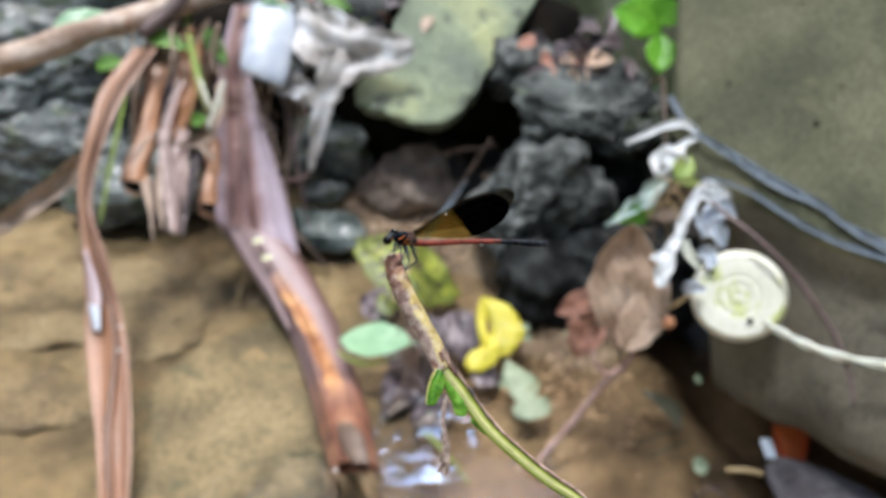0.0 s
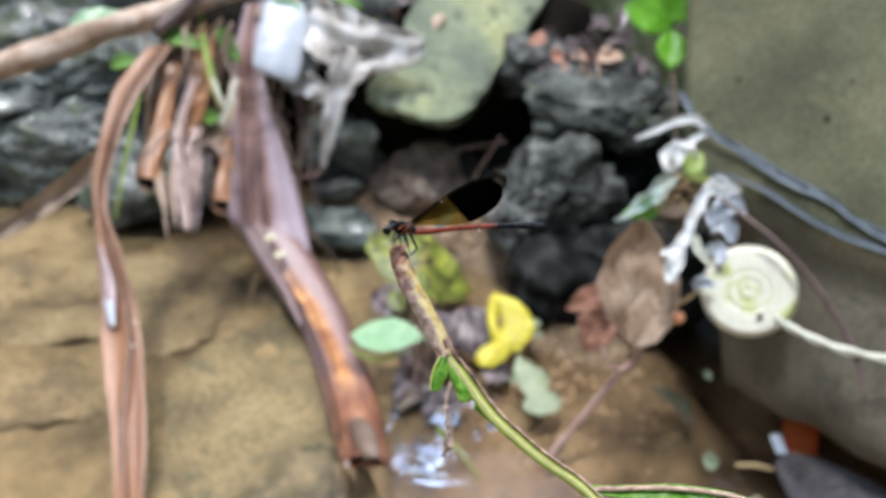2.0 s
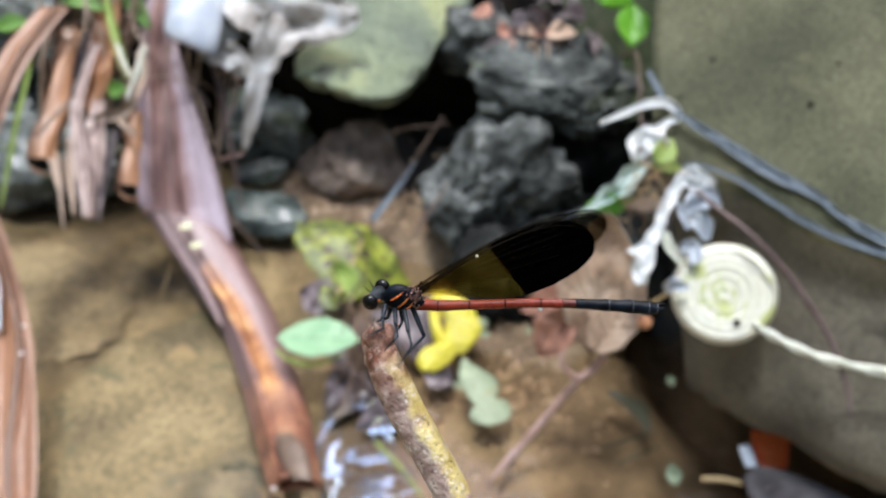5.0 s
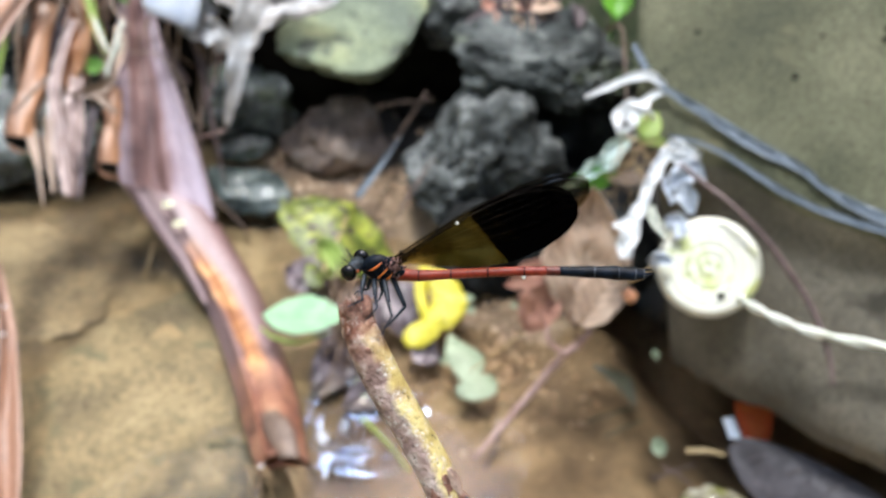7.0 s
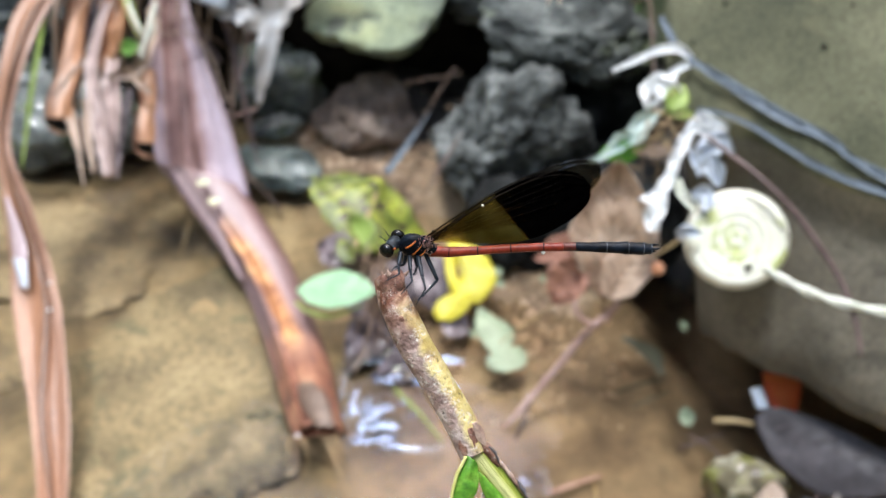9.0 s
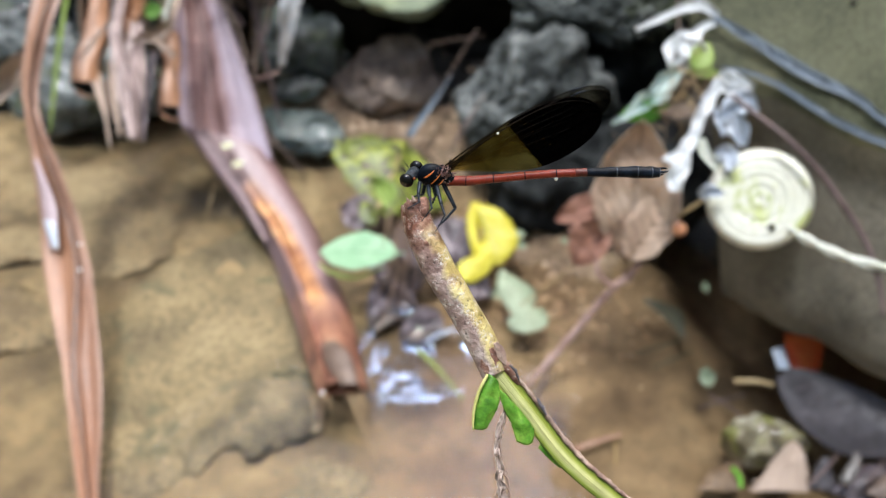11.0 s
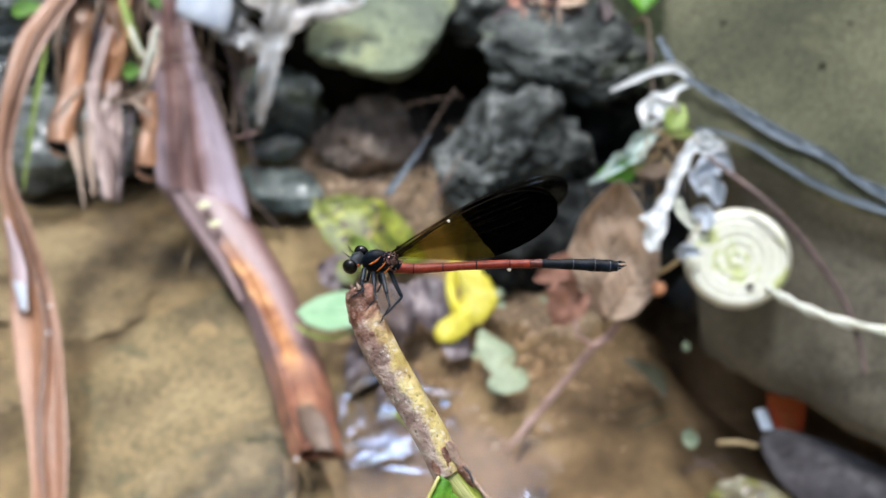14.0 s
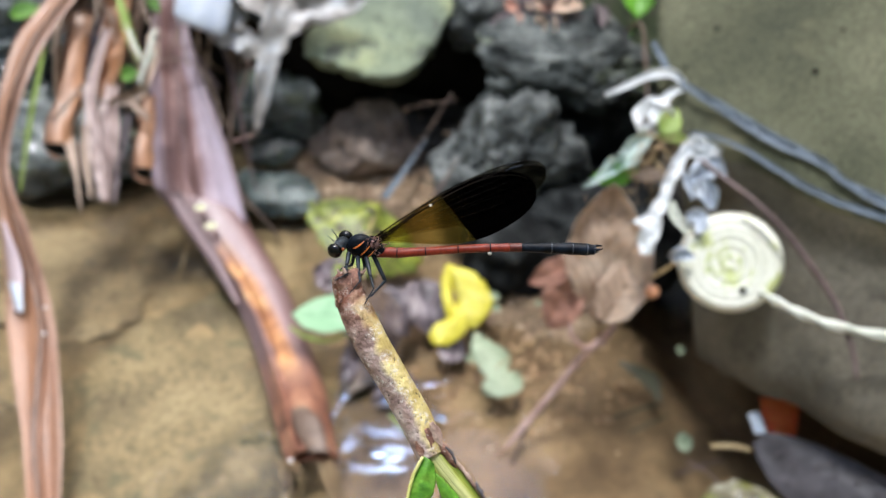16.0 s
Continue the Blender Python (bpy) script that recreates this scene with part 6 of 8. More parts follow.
# ---- debris caught on the concrete: white plastic ribbons round a nest of straw ----
tangle = base("plastic_ribbon_tangle", "knotted torn white plastic ribbons caught on the concrete edge", "plastic litter")
for name, pts, wid, mat, lab in (
    ("loop", ((0.2178, 0.8589, 0.4124), (0.2403, 0.8606, 0.4224), (0.2631, 0.8608, 0.4336), (0.2824, 0.8560, 0.4386), (0.2934, 0.8468, 0.4343), (0.2956, 0.8414, 0.4277), (0.2847, 0.8396, 0.4249), (0.2724, 0.8338, 0.4168)), (0.004, 0.007, 0.009, 0.010, 0.008, 0.007, 0.008, 0.010), M_PLASTIC, "white ribbon bent in a loop"),
    ("knot", ((0.2772, 0.8347, 0.4183), (0.2636, 0.8249, 0.4116), (0.2543, 0.8179, 0.4022), (0.2468, 0.8118, 0.3909)), (0.012, 0.026, 0.024, 0.006), M_PLASTIC, ""),
    ("knot", ((0.2560, 0.8309, 0.4120), (0.2680, 0.8154, 0.4065), (0.2792, 0.8118, 0.3996)), (0.012, 0.022, 0.010), M_PLASTIC, ""),
    ("knot", ((0.2490, 0.8199, 0.4012), (0.2606, 0.8090, 0.3981), (0.2712, 0.8059, 0.3949)), (0.010, 0.015, 0.008), M_CLOTH, "dull beige fold"),
    ("pale_lobe", ((0.2551, 0.8077, 0.3929), (0.2434, 0.7990, 0.3845), (0.2306, 0.7928, 0.3728), (0.2139, 0.7895, 0.3580), (0.1878, 0.7878, 0.3414)), (0.012, 0.020, 0.020, 0.013, 0.002), M_TEAL, "pale teal plastic lobe"),
    ("tail", ((0.3031, 0.7998, 0.3895), (0.2906, 0.7883, 0.3808), (0.2768, 0.7724, 0.3666), (0.2667, 0.7581, 0.3482), (0.2562, 0.7484, 0.3323), (0.2458, 0.7402, 0.3182)), (0.014, 0.013, 0.011, 0.012, 0.014, 0.024), M_PLASTIC, "long ragged white tail"),
    ("tail", ((0.2810, 0.7868, 0.3751), (0.2715, 0.7723, 0.3565), (0.2613, 0.7560, 0.3357)), (0.006, 0.007, 0.004), M_PLASTIC, ""),
    ("tail", ((0.2526, 0.7464, 0.3295), (0.2479, 0.7331, 0.3159), (0.2462, 0.7206, 0.3003)), (0.016, 0.018, 0.010), M_PLASTIC, "ragged white tail end"),
    ("wing", ((0.2960, 0.8017, 0.3913), (0.3062, 0.7923, 0.3869), (0.3194, 0.7854, 0.3824), (0.3372, 0.7857, 0.3839)), (0.010, 0.016, 0.013, 0.003), M_PLASTIC, ""),
    ("wing", ((0.2902, 0.7919, 0.3821), (0.3067, 0.7821, 0.3806), (0.3219, 0.7783, 0.3770)), (0.008, 0.012, 0.004), M_PLASTIC, ""),
    ("blue_scrap", ((0.2929, 0.7635, 0.3566), (0.3047, 0.7676, 0.3688), (0.3182, 0.7684, 0.3707), (0.3300, 0.7658, 0.3652)), (0.010, 0.026, 0.024, 0.006), M_PLASTICBLUE, "crumpled bluish foil scrap"),
    ("blue_scrap", ((0.3029, 0.7657, 0.3632), (0.3092, 0.7527, 0.3539), (0.3142, 0.7431, 0.3392)), (0.018, 0.024, 0.006), M_PLASTICBLUE, "crumpled bluish foil scrap"),
    ("blue_scrap", ((0.2869, 0.7744, 0.3665), (0.2906, 0.7636, 0.3566), (0.2949, 0.7537, 0.3447)), (0.003, 0.008, 0.003), M_PLASTICBLUE, "crumpled bluish foil scrap"),
    ("blue_scrap", ((0.2822, 0.7301, 0.3368), (0.2915, 0.7261, 0.3421), (0.2923, 0.7114, 0.3334)), (0.012, 0.016, 0.010), M_PLASTICBLUE, "crumpled bluish foil scrap"),
    ("blue_scrap", ((0.2654, 0.7054, 0.3051), (0.2726, 0.7023, 0.3145), (0.2855, 0.6979, 0.3130)), (0.008, 0.014, 0.006), M_PLASTICBLUE, "crumpled bluish foil scrap"),
    ("cord_end", ((0.2701, 0.7542, 0.3436), (0.2722, 0.7380, 0.3332), (0.2826, 0.7181, 0.3283)), (0.003, 0.004, 0.004), M_CORD, ""),
    ("cord_end", ((0.2755, 0.7549, 0.3416), (0.2789, 0.7408, 0.3339), (0.2866, 0.7248, 0.3305)), (0.003, 0.003, 0.003), M_CORD, ""),
):
    smooth = name in ("loop", "cord_end")
    part(name, ribbon(pts, wid, (-0.3, -0.8, 0.55), 0.3, 0.0008, 12, 12, 0.25 if smooth else 0.6, len(pts) + wid[0] * 700, 0.2 if smooth else 0.7), mat, tangle, lab)
nest = base("straw_clump", "dry straw and root fibre clump among plastic ribbons", "plant debris")
for k in range(60):
    rnd = random.Random(k + 300)
    a = Vector((0.2518, 0.7843, 0.3761)) + Vector((rnd.gauss(0, 0.011), rnd.gauss(0, 0.006), rnd.gauss(0, 0.018)))
    d = Vector((rnd.gauss(0, 0.6), rnd.gauss(0, 0.4), rnd.gauss(-0.5, 0.7))).normalized() * rnd.uniform(0.012, 0.032)
    part("straw", tube([a, a + d * 0.5 + Vector((rnd.gauss(0, 0.004), -0.003, rnd.gauss(0, 0.004))), a + d], [0.0005, 0.0006, 0.0003], 4, 4), M_STRAW if k % 2 else M_FIBRE, nest)
for a, b, w, m, lab in (
    ((0.2660, 0.7975, 0.3968), (0.2844, 0.8143, 0.4190), 0.026, M_BLADE, "small yellow-green leaf in the plastic ribbons"),
    ((0.2918, 0.7932, 0.3933), (0.2578, 0.7979, 0.3968), 0.012, M_BLADE, "small yellow-green leaf in the plastic ribbons"),
    ((0.2453, 0.7945, 0.3598), (0.1978, 0.7877, 0.3483), 0.026, M_LEAF, "fresh green leaf under the ribbons"),
    ((0.2768, 0.7829, 0.3604), (0.2354, 0.7812, 0.3555), 0.015, M_DRYPALE, "pale withered leaf in the straw"),
):
    leaf("debris_leaf", a, b, w, m, lab, (-0.2, -0.9, 0.4), seed=int(w * 1000), n=14, m=8)

# ---- strapping laid over the slab ----
for pts, wid, lab in (
    (((0.2744, 0.8993, 0.4556), (0.2849, 0.8645, 0.4380), (0.2930, 0.8447, 0.4326), (0.3274, 0.8052, 0.4214), (0.3627, 0.7646, 0.4098), (0.4005, 0.7263, 0.4025), (0.4156, 0.7042, 0.3944), (0.4418, 0.6747, 0.3889), (0.4846, 0.6328, 0.3858)), (0.006, 0.007, 0.006, 0.010, 0.012, 0.008, 0.006, 0.010, 0.010), "twisted grey-blue plastic strap lying over the concrete"),
    (((0.2965, 0.8028, 0.3960), (0.3215, 0.7880, 0.3968), (0.3468, 0.7645, 0.3929), (0.3821, 0.7218, 0.3826), (0.4099, 0.6923, 0.3784), (0.4407, 0.6651, 0.3788), (0.4842, 0.6293, 0.3821)), (0.003, 0.004, 0.005, 0.006, 0.006, 0.007, 0.008), "narrow grey-blue plastic strap lying over the concrete"),
):
    ob = base("plastic_strap", lab, "strap", group="plastic straps")
    part("strap", ribbon(pts, wid, (-0.53, -0.59, 0.62), 0.25, 0.0012, 10, 8, 0.4, len(pts), 0.2), M_STRAP, ob)
    # the strap's shaded lower half, laid on as a darker strip
    part("shaded_half", ribbon([(x + 0.0015, y - 0.001, z - 0.0035) for x, y, z in pts[2:-1]], [w * 0.5 for w in wid[2:-1]], (-0.2, -0.9, 0.2), 0.3, 0.001, 10, 6, 0.4, len(pts) + 5, 0.3), M_STRAPSHADE, ob, "dark strip for the strap's shaded lower half")
ob = base("plastic_strap", "grey-blue strap end half buried in sand", "strap", group="plastic straps")
part("strap", ribbon([(-0.0326, 1.1923, 0.0753), (-0.0005, 1.241, 0.0926), (0.0219, 1.2844, 0.102), (0.0442, 1.3242, 0.1149)], [0.013, 0.010, 0.006, 0.002], (0.1, -0.8, 0.5), 0.3, 0.0015, 8, 6), M_STRAP, ob)

tagged(put("twig", tube([(0.0304, 1.0583, 0.1258), (0.0539, 1.092, 0.1559), (0.0848, 1.1297, 0.1834)], [0.0014, 0.0017, 0.0010], 6, 5, 0.3, 3), M_STALK), "thin dark twig leaning on the grey rock", "twig")

# ---- the round plastic float with its cord ----
def disc_float():
    c = Vector((0.3220, 0.6954, 0.3079))
    ob = base("plastic_float_disc", "round yellowed white plastic disc with ringed face and green algae", "plastic disc")
    ob.matrix_world = look(c, c + Vector((-0.34, -0.70, 0.56))) @ pose(0, 0, 0, 0, 180, 0)
    prof = [(0.0, 0.0), (0.004, 0.0), (0.0046, 0.0016), (0.0058, 0.0016), (0.0064, 0), (0.0165, 0), (0.017, 0.0012), (0.0182, 0.0012), (0.0188, 0), (0.0258, 0), (0.0263, 0.0014), (0.0278, 0.0014), (0.0284, 0.0002),
            (0.033, 0.0002), (0.0336, 0.0012), (0.0348, 0.0012), (0.0354, -0.0002), (0.041, -0.0012), (0.0418, -0.0002), (0.044, -0.001), (0.0485, -0.004), (0.0505, -0.009), (0.0505, -0.016), (0.047, -0.022), (0.03, -0.026), (0.0, -0.027)]
    bm = bmesh.new()
    around = 72
    rings = []
    for r, z in prof:
        z = z * 0.25 if z > -0.0015 else z
        rings.append([bm.verts.new((r * math.cos(2 * math.pi * j / around), r * math.sin(2 * math.pi * j / around), z)) for j in range(around)] if r else [bm.verts.new((0, 0, z))])
    for a, b in zip(rings, rings[1:]):
        for j in range(around):
            q = [a[j % len(a)], b[j % len(b)], b[(j + 1) % len(b)], a[(j + 1) % len(a)]]
            q = list(dict.fromkeys(q))
            bm.faces.new(q)
    part("disc", bm, M_DISC, ob)
    # algae grown in the inner rings
    bm = bmesh.new()
    rnd = random.Random(77)
    for k in range(26):
        w, r = radians(rnd.gauss(185, 75)), rnd.uniform(0.005, 0.0235)
        long, wide = rnd.uniform(0.002, 0.006), rnd.uniform(0.0010, 0.0026)
        ring = []
        for q in range(12):
            f = 1 + 0.5 * noise.noise(Vector((q * 0.9, k, 1)))
            dw, dr = long * f * math.cos(q * math.pi / 6) / max(r, 0.004), wide * f * math.sin(q * math.pi / 6)
            ring.append(bm.verts.new(((r + dr) * math.cos(w + dw), (r + dr) * math.sin(w + dw), 0.0006 + 0.00001 * k)))
        bm.faces.new(ring)
    tagged(part("algae_patch", bm, M_ALGAE, ob, "thin green algae film"), kind="stuff")
    # holes are solid plugs, the shade inside them painted black
    for x, y in ((-0.036, 0.021), (0.018, -0.024)):
        bm = bmesh.new()
        bmesh.ops.create_cone(bm, cap_ends=True, segments=14, radius1=0.0034, radius2=0.0034, depth=0.003)
        pt = part("hole", bm, M_SHADEBLACK, ob, "drilled hole given by a shade-black plug")
        pt.location = (x, y, 0.0012)
    return ob


disc = disc_float()
cord = base("twisted_cord", "twisted white cord running from the disc over the concrete", "cord")
line = [(0.3408, 0.6617, 0.2963), (0.3584, 0.6519, 0.2904), (0.3792, 0.6347, 0.2878), (0.4059, 0.6153, 0.2892), (0.4407, 0.5952, 0.2948), (0.4799, 0.5628, 0.3093)]
for k in range(2):
    pts = spline(line, 16)
    w = [p + 0.0022 * np.array((0.2, -0.5 * math.sin(0.2 * i + k * math.pi), math.cos(0.2 * i + k * math.pi))) for i, p in enumerate(pts)]
    part("strand", tube(w, [0.0030] * len(w), 8, 2), M_CORD, cord)
stalk = base("bare_stalk", "long arched purple-brown stalk resting against the concrete", "stalk")
part("stalk", tube([(0.2965, 0.7623, 0.3867), (0.3082, 0.7462, 0.3814), (0.3363, 0.7115, 0.3693), (0.3624, 0.6847, 0.3500), (0.3846, 0.6603, 0.3263), (0.4044, 0.6352, 0.3001), (0.4138, 0.6064, 0.2743), (0.4161, 0.5843, 0.2520)], [0.0022, 0.0026, 0.003, 0.0033, 0.0033, 0.003, 0.0026, 0.0018], 8, 8, 0.1), M_STALK, stalk)

# pits in the concrete face: sunk beads, black for the shade in the holes
for k in range(70):
    rnd = random.Random(k + 900)
    bm = bmesh.new()
    r = rnd.uniform(0.0015, 0.005) if k % 6 else rnd.uniform(0.005, 0.0075)
    bmesh.ops.create_icosphere(bm, subdivisions=1, radius=r)
    ob = part("pit", bm, M_SHADEBLACK, slab)
    at = Vector((0.2698, 0.7785, 0.3306))
    u, v = rnd.uniform(0.02, 0.45), rnd.uniform(0.07, 0.5)
    up = (Vector((-0.05, 0.72, 0.69)) - SLAB_N * Vector((-0.05, 0.72, 0.69)).dot(SLAB_N)).normalized()
    at += up.cross(SLAB_N).normalized() * u + up * v - SLAB_N * r * 0.55
    ob.matrix_world = Matrix.Translation(at) @ pose(0, 0, 0, rnd.uniform(0, 90), rnd.uniform(0, 90), 0)

# ---- leaves at the water's edge ----
leaf("dead_leaf", (0.2200, 0.7509, 0.1767), (0.2259, 0.8038, 0.3407), 0.088, M_DEAD, "large curled dead brown leaf with pleated veins", (-0.25, -0.65, 0.75), rib=M_FIBRE, bend=-0.06, fold=0.25, curl=0.15, pleats=7, seed=2, peak=0.52, ripple=0.05, n=44, m=22)
leaf("dead_leaf", (0.2181, 0.7387, 0.1945), (0.2648, 0.7588, 0.2807), 0.05, M_DEAD, "folded half of a dead brown leaf", (-0.4, -0.8, 0.5), rib=M_FIBRE, bend=0.1, fold=0.3, pleats=6, seed=5, n=36, m=16)
leaf("dead_leaf", (0.1978, 0.7840, 0.2460), (0.1372, 0.7942, 0.2067), 0.03, M_DEADRED, "small reddish-brown curled dead leaf", (0, -0.7, 0.7), seed=7, fold=0.4, ripple=0.08)
leaf("dead_leaf", (0.1967, 0.7795, 0.2206), (0.1604, 0.7644, 0.1607), 0.05, M_DEADRED, "reddish-brown dead leaf folded on the sand", (-0.4, -0.7, 0.6), seed=9, fold=0.5, ripple=0.06)
ob = base("leaf_stalk", "pinkish withered leaf stalk reaching into the water", "stalk")
part("stalk", tube([(0.2339, 0.7442, 0.1847), (0.2233, 0.7428, 0.1642), (0.2046, 0.7469, 0.1337), (0.1699, 0.7451, 0.0668), (0.1363, 0.7332, 0.0208), (0.1119, 0.7242, -0.0113)], [0.0044, 0.005, 0.0046, 0.0044, 0.004, 0.0018], 8, 8, 0.25), M_PINKTWIG, ob)
part("fork", tube([(0.1464, 0.7367, 0.0355), (0.1361, 0.7231, 0.0053), (0.1234, 0.7105, -0.0233)], [0.002, 0.002, 0.0016], 7, 6, 0.2), M_STALK, ob)
part("curl", tube([(0.1900, 0.7579, 0.1874), (0.1866, 0.7471, 0.1707), (0.2044, 0.7414, 0.1528), (0.2280, 0.7447, 0.1578)], [0.002, 0.0026, 0.003, 0.003], 7, 6), M_PINKTWIG, ob)
bm = bmesh.new()
bmesh.ops.create_uvsphere(bm, u_segments=16, v_segments=10, radius=0.008)
tagged(put("berry", bm, M_BERRY), "small orange berry among dead leaves", "berry").location = (0.2651, 0.7330, 0.2409)
tagged(put("stick", tube([(0.2606, 0.7471, 0.2442), (0.2729, 0.7372, 0.2657), (0.2904, 0.7299, 0.2913)], [0.0016, 0.002, 0.0018], 6, 4), M_STRAW), "thin orange-brown stick by the disc", "twig")

yellow = base("yellow_leaf", "bright yellow torn leaf with insect holes at the water's edge", "leaf")
for rails in (
    [[(0.0609, 0.9951, 0.0797), (0.0668, 0.9720, 0.0722), (0.0741, 0.9464, 0.0611), (0.0619, 0.9239, 0.0501), (0.0567, 0.9088, 0.0398)], [(0.0710, 0.9959, 0.0813), (0.1018, 0.9769, 0.0813), (0.1241, 0.9423, 0.0626), (0.1139, 0.9197, 0.0498), (0.0953, 0.9050, 0.0412)]],
    [[(0.0590, 0.9954, 0.0837), (0.0516, 0.9697, 0.0718), (0.0533, 0.9383, 0.0570), (0.0616, 0.9131, 0.0446)], [(0.0726, 0.9924, 0.0797), (0.0683, 0.9676, 0.0693), (0.0689, 0.9381, 0.0573), (0.0875, 0.9153, 0.0492)]],
    [[(0.0649, 0.9199, 0.0515), (0.0419, 0.9095, 0.0455), (0.0321, 0.8971, 0.0373), (0.0368, 0.8860, 0.0280)], [(0.0906, 0.9110, 0.0465), (0.0821, 0.8986, 0.0382), (0.0688, 0.8881, 0.0327), (0.0542, 0.8819, 0.0298)]],
):
    part("blade", loft(rails, lambda s, v: 0.004 * math.sin(math.pi * v), face=(0.1, -0.75, 0.6), thick=0.0008, steps=10, across=14, crumple=0.003, grain=40, seed=len(rails[0]), ragged=0.18), M_YELLOW, yellow)
for a, b in (((0.0697, 0.9757, 0.0852), (0.0947, 0.9040, 0.0506)), ((0.0835, 0.9469, 0.0713), (0.1174, 0.9344, 0.0649))):
    part("vein", tube([a, [(p + q) / 2 for p, q in zip(a, b)], b], [0.0010, 0.0008, 0.0004], 5, 4), M_MIDRIB, yellow)
leaf("mottled_leaf", (-0.0856, 1.0118, 0.0459), (-0.0323, 1.1518, 0.0962), 0.20, M_MOTTLED, "mottled yellow-green decaying leaf standing on the sand", (0.1, -0.85, 0.5), bend=0.08, fold=-0.2, seed=11, peak=0.62, lobes=0.06, ripple=0.07, rib=M_STRAW, n=34, m=20)
leaf("mottled_leaf", (-0.0595, 0.9766, 0.0835), (-0.0819, 1.0199, 0.1135), 0.035, M_BLADE, "rolled yellow-green leaf edge", (0.5, -0.7, 0.5), seed=21, fold=0.9, curl=0.4)
leaf("mottled_leaf", (-0.0773, 0.9858, 0.0610), (-0.1401, 1.0243, 0.0651), 0.055, M_DARKLEAF, "dark purple-black decayed leaf on wet sand", (-0.1, -0.6, 0.8), seed=23, fold=0.3, ripple=0.08)
leaf("mottled_leaf", (-0.0788, 0.9679, 0.0701), (-0.1005, 0.9941, 0.0921), 0.03, M_MOTTLED, "small olive-green leaf part on wet sand", (-0.1, -0.7, 0.7), seed=25)
leaf("green_leaf", (-0.0445, 0.8905, 0.0794), (-0.1580, 0.9224, 0.0644), 0.066, M_LEAFPALE, "smooth pale green oval leaf over the water", (-0.1, -0.2, 1), rib=M_LEAFPALE, bend=0.05, fold=0.08, seed=8, peak=0.5, ripple=0.01)
tagged(put("leaf_stalk", tube([(-0.1560, 0.8997, 0.0569), (-0.1365, 0.8878, 0.0478), (-0.1046, 0.8773, 0.0499), (-0.0651, 0.8806, 0.0642)], [0.002, 0.003, 0.003, 0.0018], 7, 6), M_BLADE), "thin yellow-green leaf stalk over the water", "stalk")
for a, b, w, sd in (((-0.0174, 0.9826, 0.0561), (-0.0358, 0.8833, 0.0133), 0.075, 1), ((0.0168, 1.0025, 0.0499), (0.0379, 0.9148, 0.0251), 0.07, 4), ((-0.0422, 0.9628, 0.0623), (0.0010, 0.9004, 0.0396), 0.06, 6), ((0.0447, 0.8908, 0.0249), (0.0837, 0.8740, 0.0173), 0.04, 9), ((-0.0845, 0.8952, 0.0040), (-0.0205, 0.8451, 0.0060), 0.06, 2), ((-0.0441, 0.9150, 0.0060), (-0.0825, 0.8282, 0.0040), 0.06, 3), ((0.0108, 0.8438, 0.0060), (-0.0439, 0.8056, 0.0040), 0.05, 5), ((-0.0864, 0.9643, 0.0080), (-0.0358, 0.9224, 0.0100), 0.05, 7)):
    leaf("decayed_leaf", a, b, w, M_DARKLEAF, "dark purple decayed leaf at the water's edge", (0.1 * sd - 0.4, -0.7, 0.6), seed=sd + 60, fold=0.4, ripple=0.07)
for rails in (
    [[(0.0912, 0.8825, 0.0500), (0.0852, 0.8494, 0.0460), (0.0979, 0.8190, 0.0400), (0.1148, 0.8053, 0.0360)], [(0.0978, 0.8846, 0.0500), (0.1269, 0.8611, 0.0460), (0.1394, 0.8455, 0.0400), (0.1243, 0.8091, 0.0360)]],
    [[(0.0968, 0.8061, 0.0360), (0.0985, 0.7912, 0.0320), (0.1164, 0.7832, 0.0300), (0.1371, 0.7874, 0.0300)], [(0.1204, 0.8158, 0.0400), (0.1397, 0.8234, 0.0380), (0.1510, 0.8141, 0.0340), (0.1486, 0.7951, 0.0300)]],
):
    ob = base("grey_green_leaf", "pale grey-green torn leaf lying on wet sand", "leaf")
    part("blade", loft(rails, lambda s, v: 0.003 * math.sin(math.pi * v), face=(0, -0.4, 1), thick=0.0008, steps=10, across=12, crumple=0.002, grain=50, seed=len(rails[0]) + 3, ragged=0.22), M_LEAFGREY, ob)
leaf("green_leaf", (-0.0362, 0.8418, 0.0045), (0.0088, 0.8309, 0.0060), 0.03, M_LEAFGREY, "wet green leaf floating at the water's edge", (0, -0.3, 1), seed=35)
sunken = base("sunken_leaf", "olive-green triangular leaf lying in shallow water", "leaf")
part("blade", loft([[(0.2807, 0.8357, 0.0360), (0.2969, 0.8141, 0.0340), (0.3100, 0.7922, 0.0320), (0.3193, 0.7691, 0.0300)], [(0.2836, 0.8357, 0.0380), (0.3138, 0.8243, 0.0360), (0.3293, 0.8084, 0.0340), (0.3234, 0.7691, 0.0320)]], face=(0, -0.3, 1), thick=0.001, across=10, crumple=0.0012, seed=8), M_OLIVE, sunken)
orange = base("orange_leaf", "orange-red ribbed wet leaf under the concrete edge", "leaf")
part("blade", loft([[(0.4020, 0.6947, 0.1131), (0.4005, 0.6759, 0.1025), (0.4055, 0.6571, 0.0923), (0.4153, 0.6428, 0.0848)], [(0.4433, 0.6891, 0.1170), (0.4393, 0.6704, 0.1047), (0.4309, 0.6523, 0.0945), (0.4233, 0.6403, 0.0854)]], lambda s, v: 0.0016 * math.sin(v * 34), face=(-0.3, -0.75, 0.6), thick=0.001, across=36, crumple=0.001, seed=5), M_ORANGE, orange)
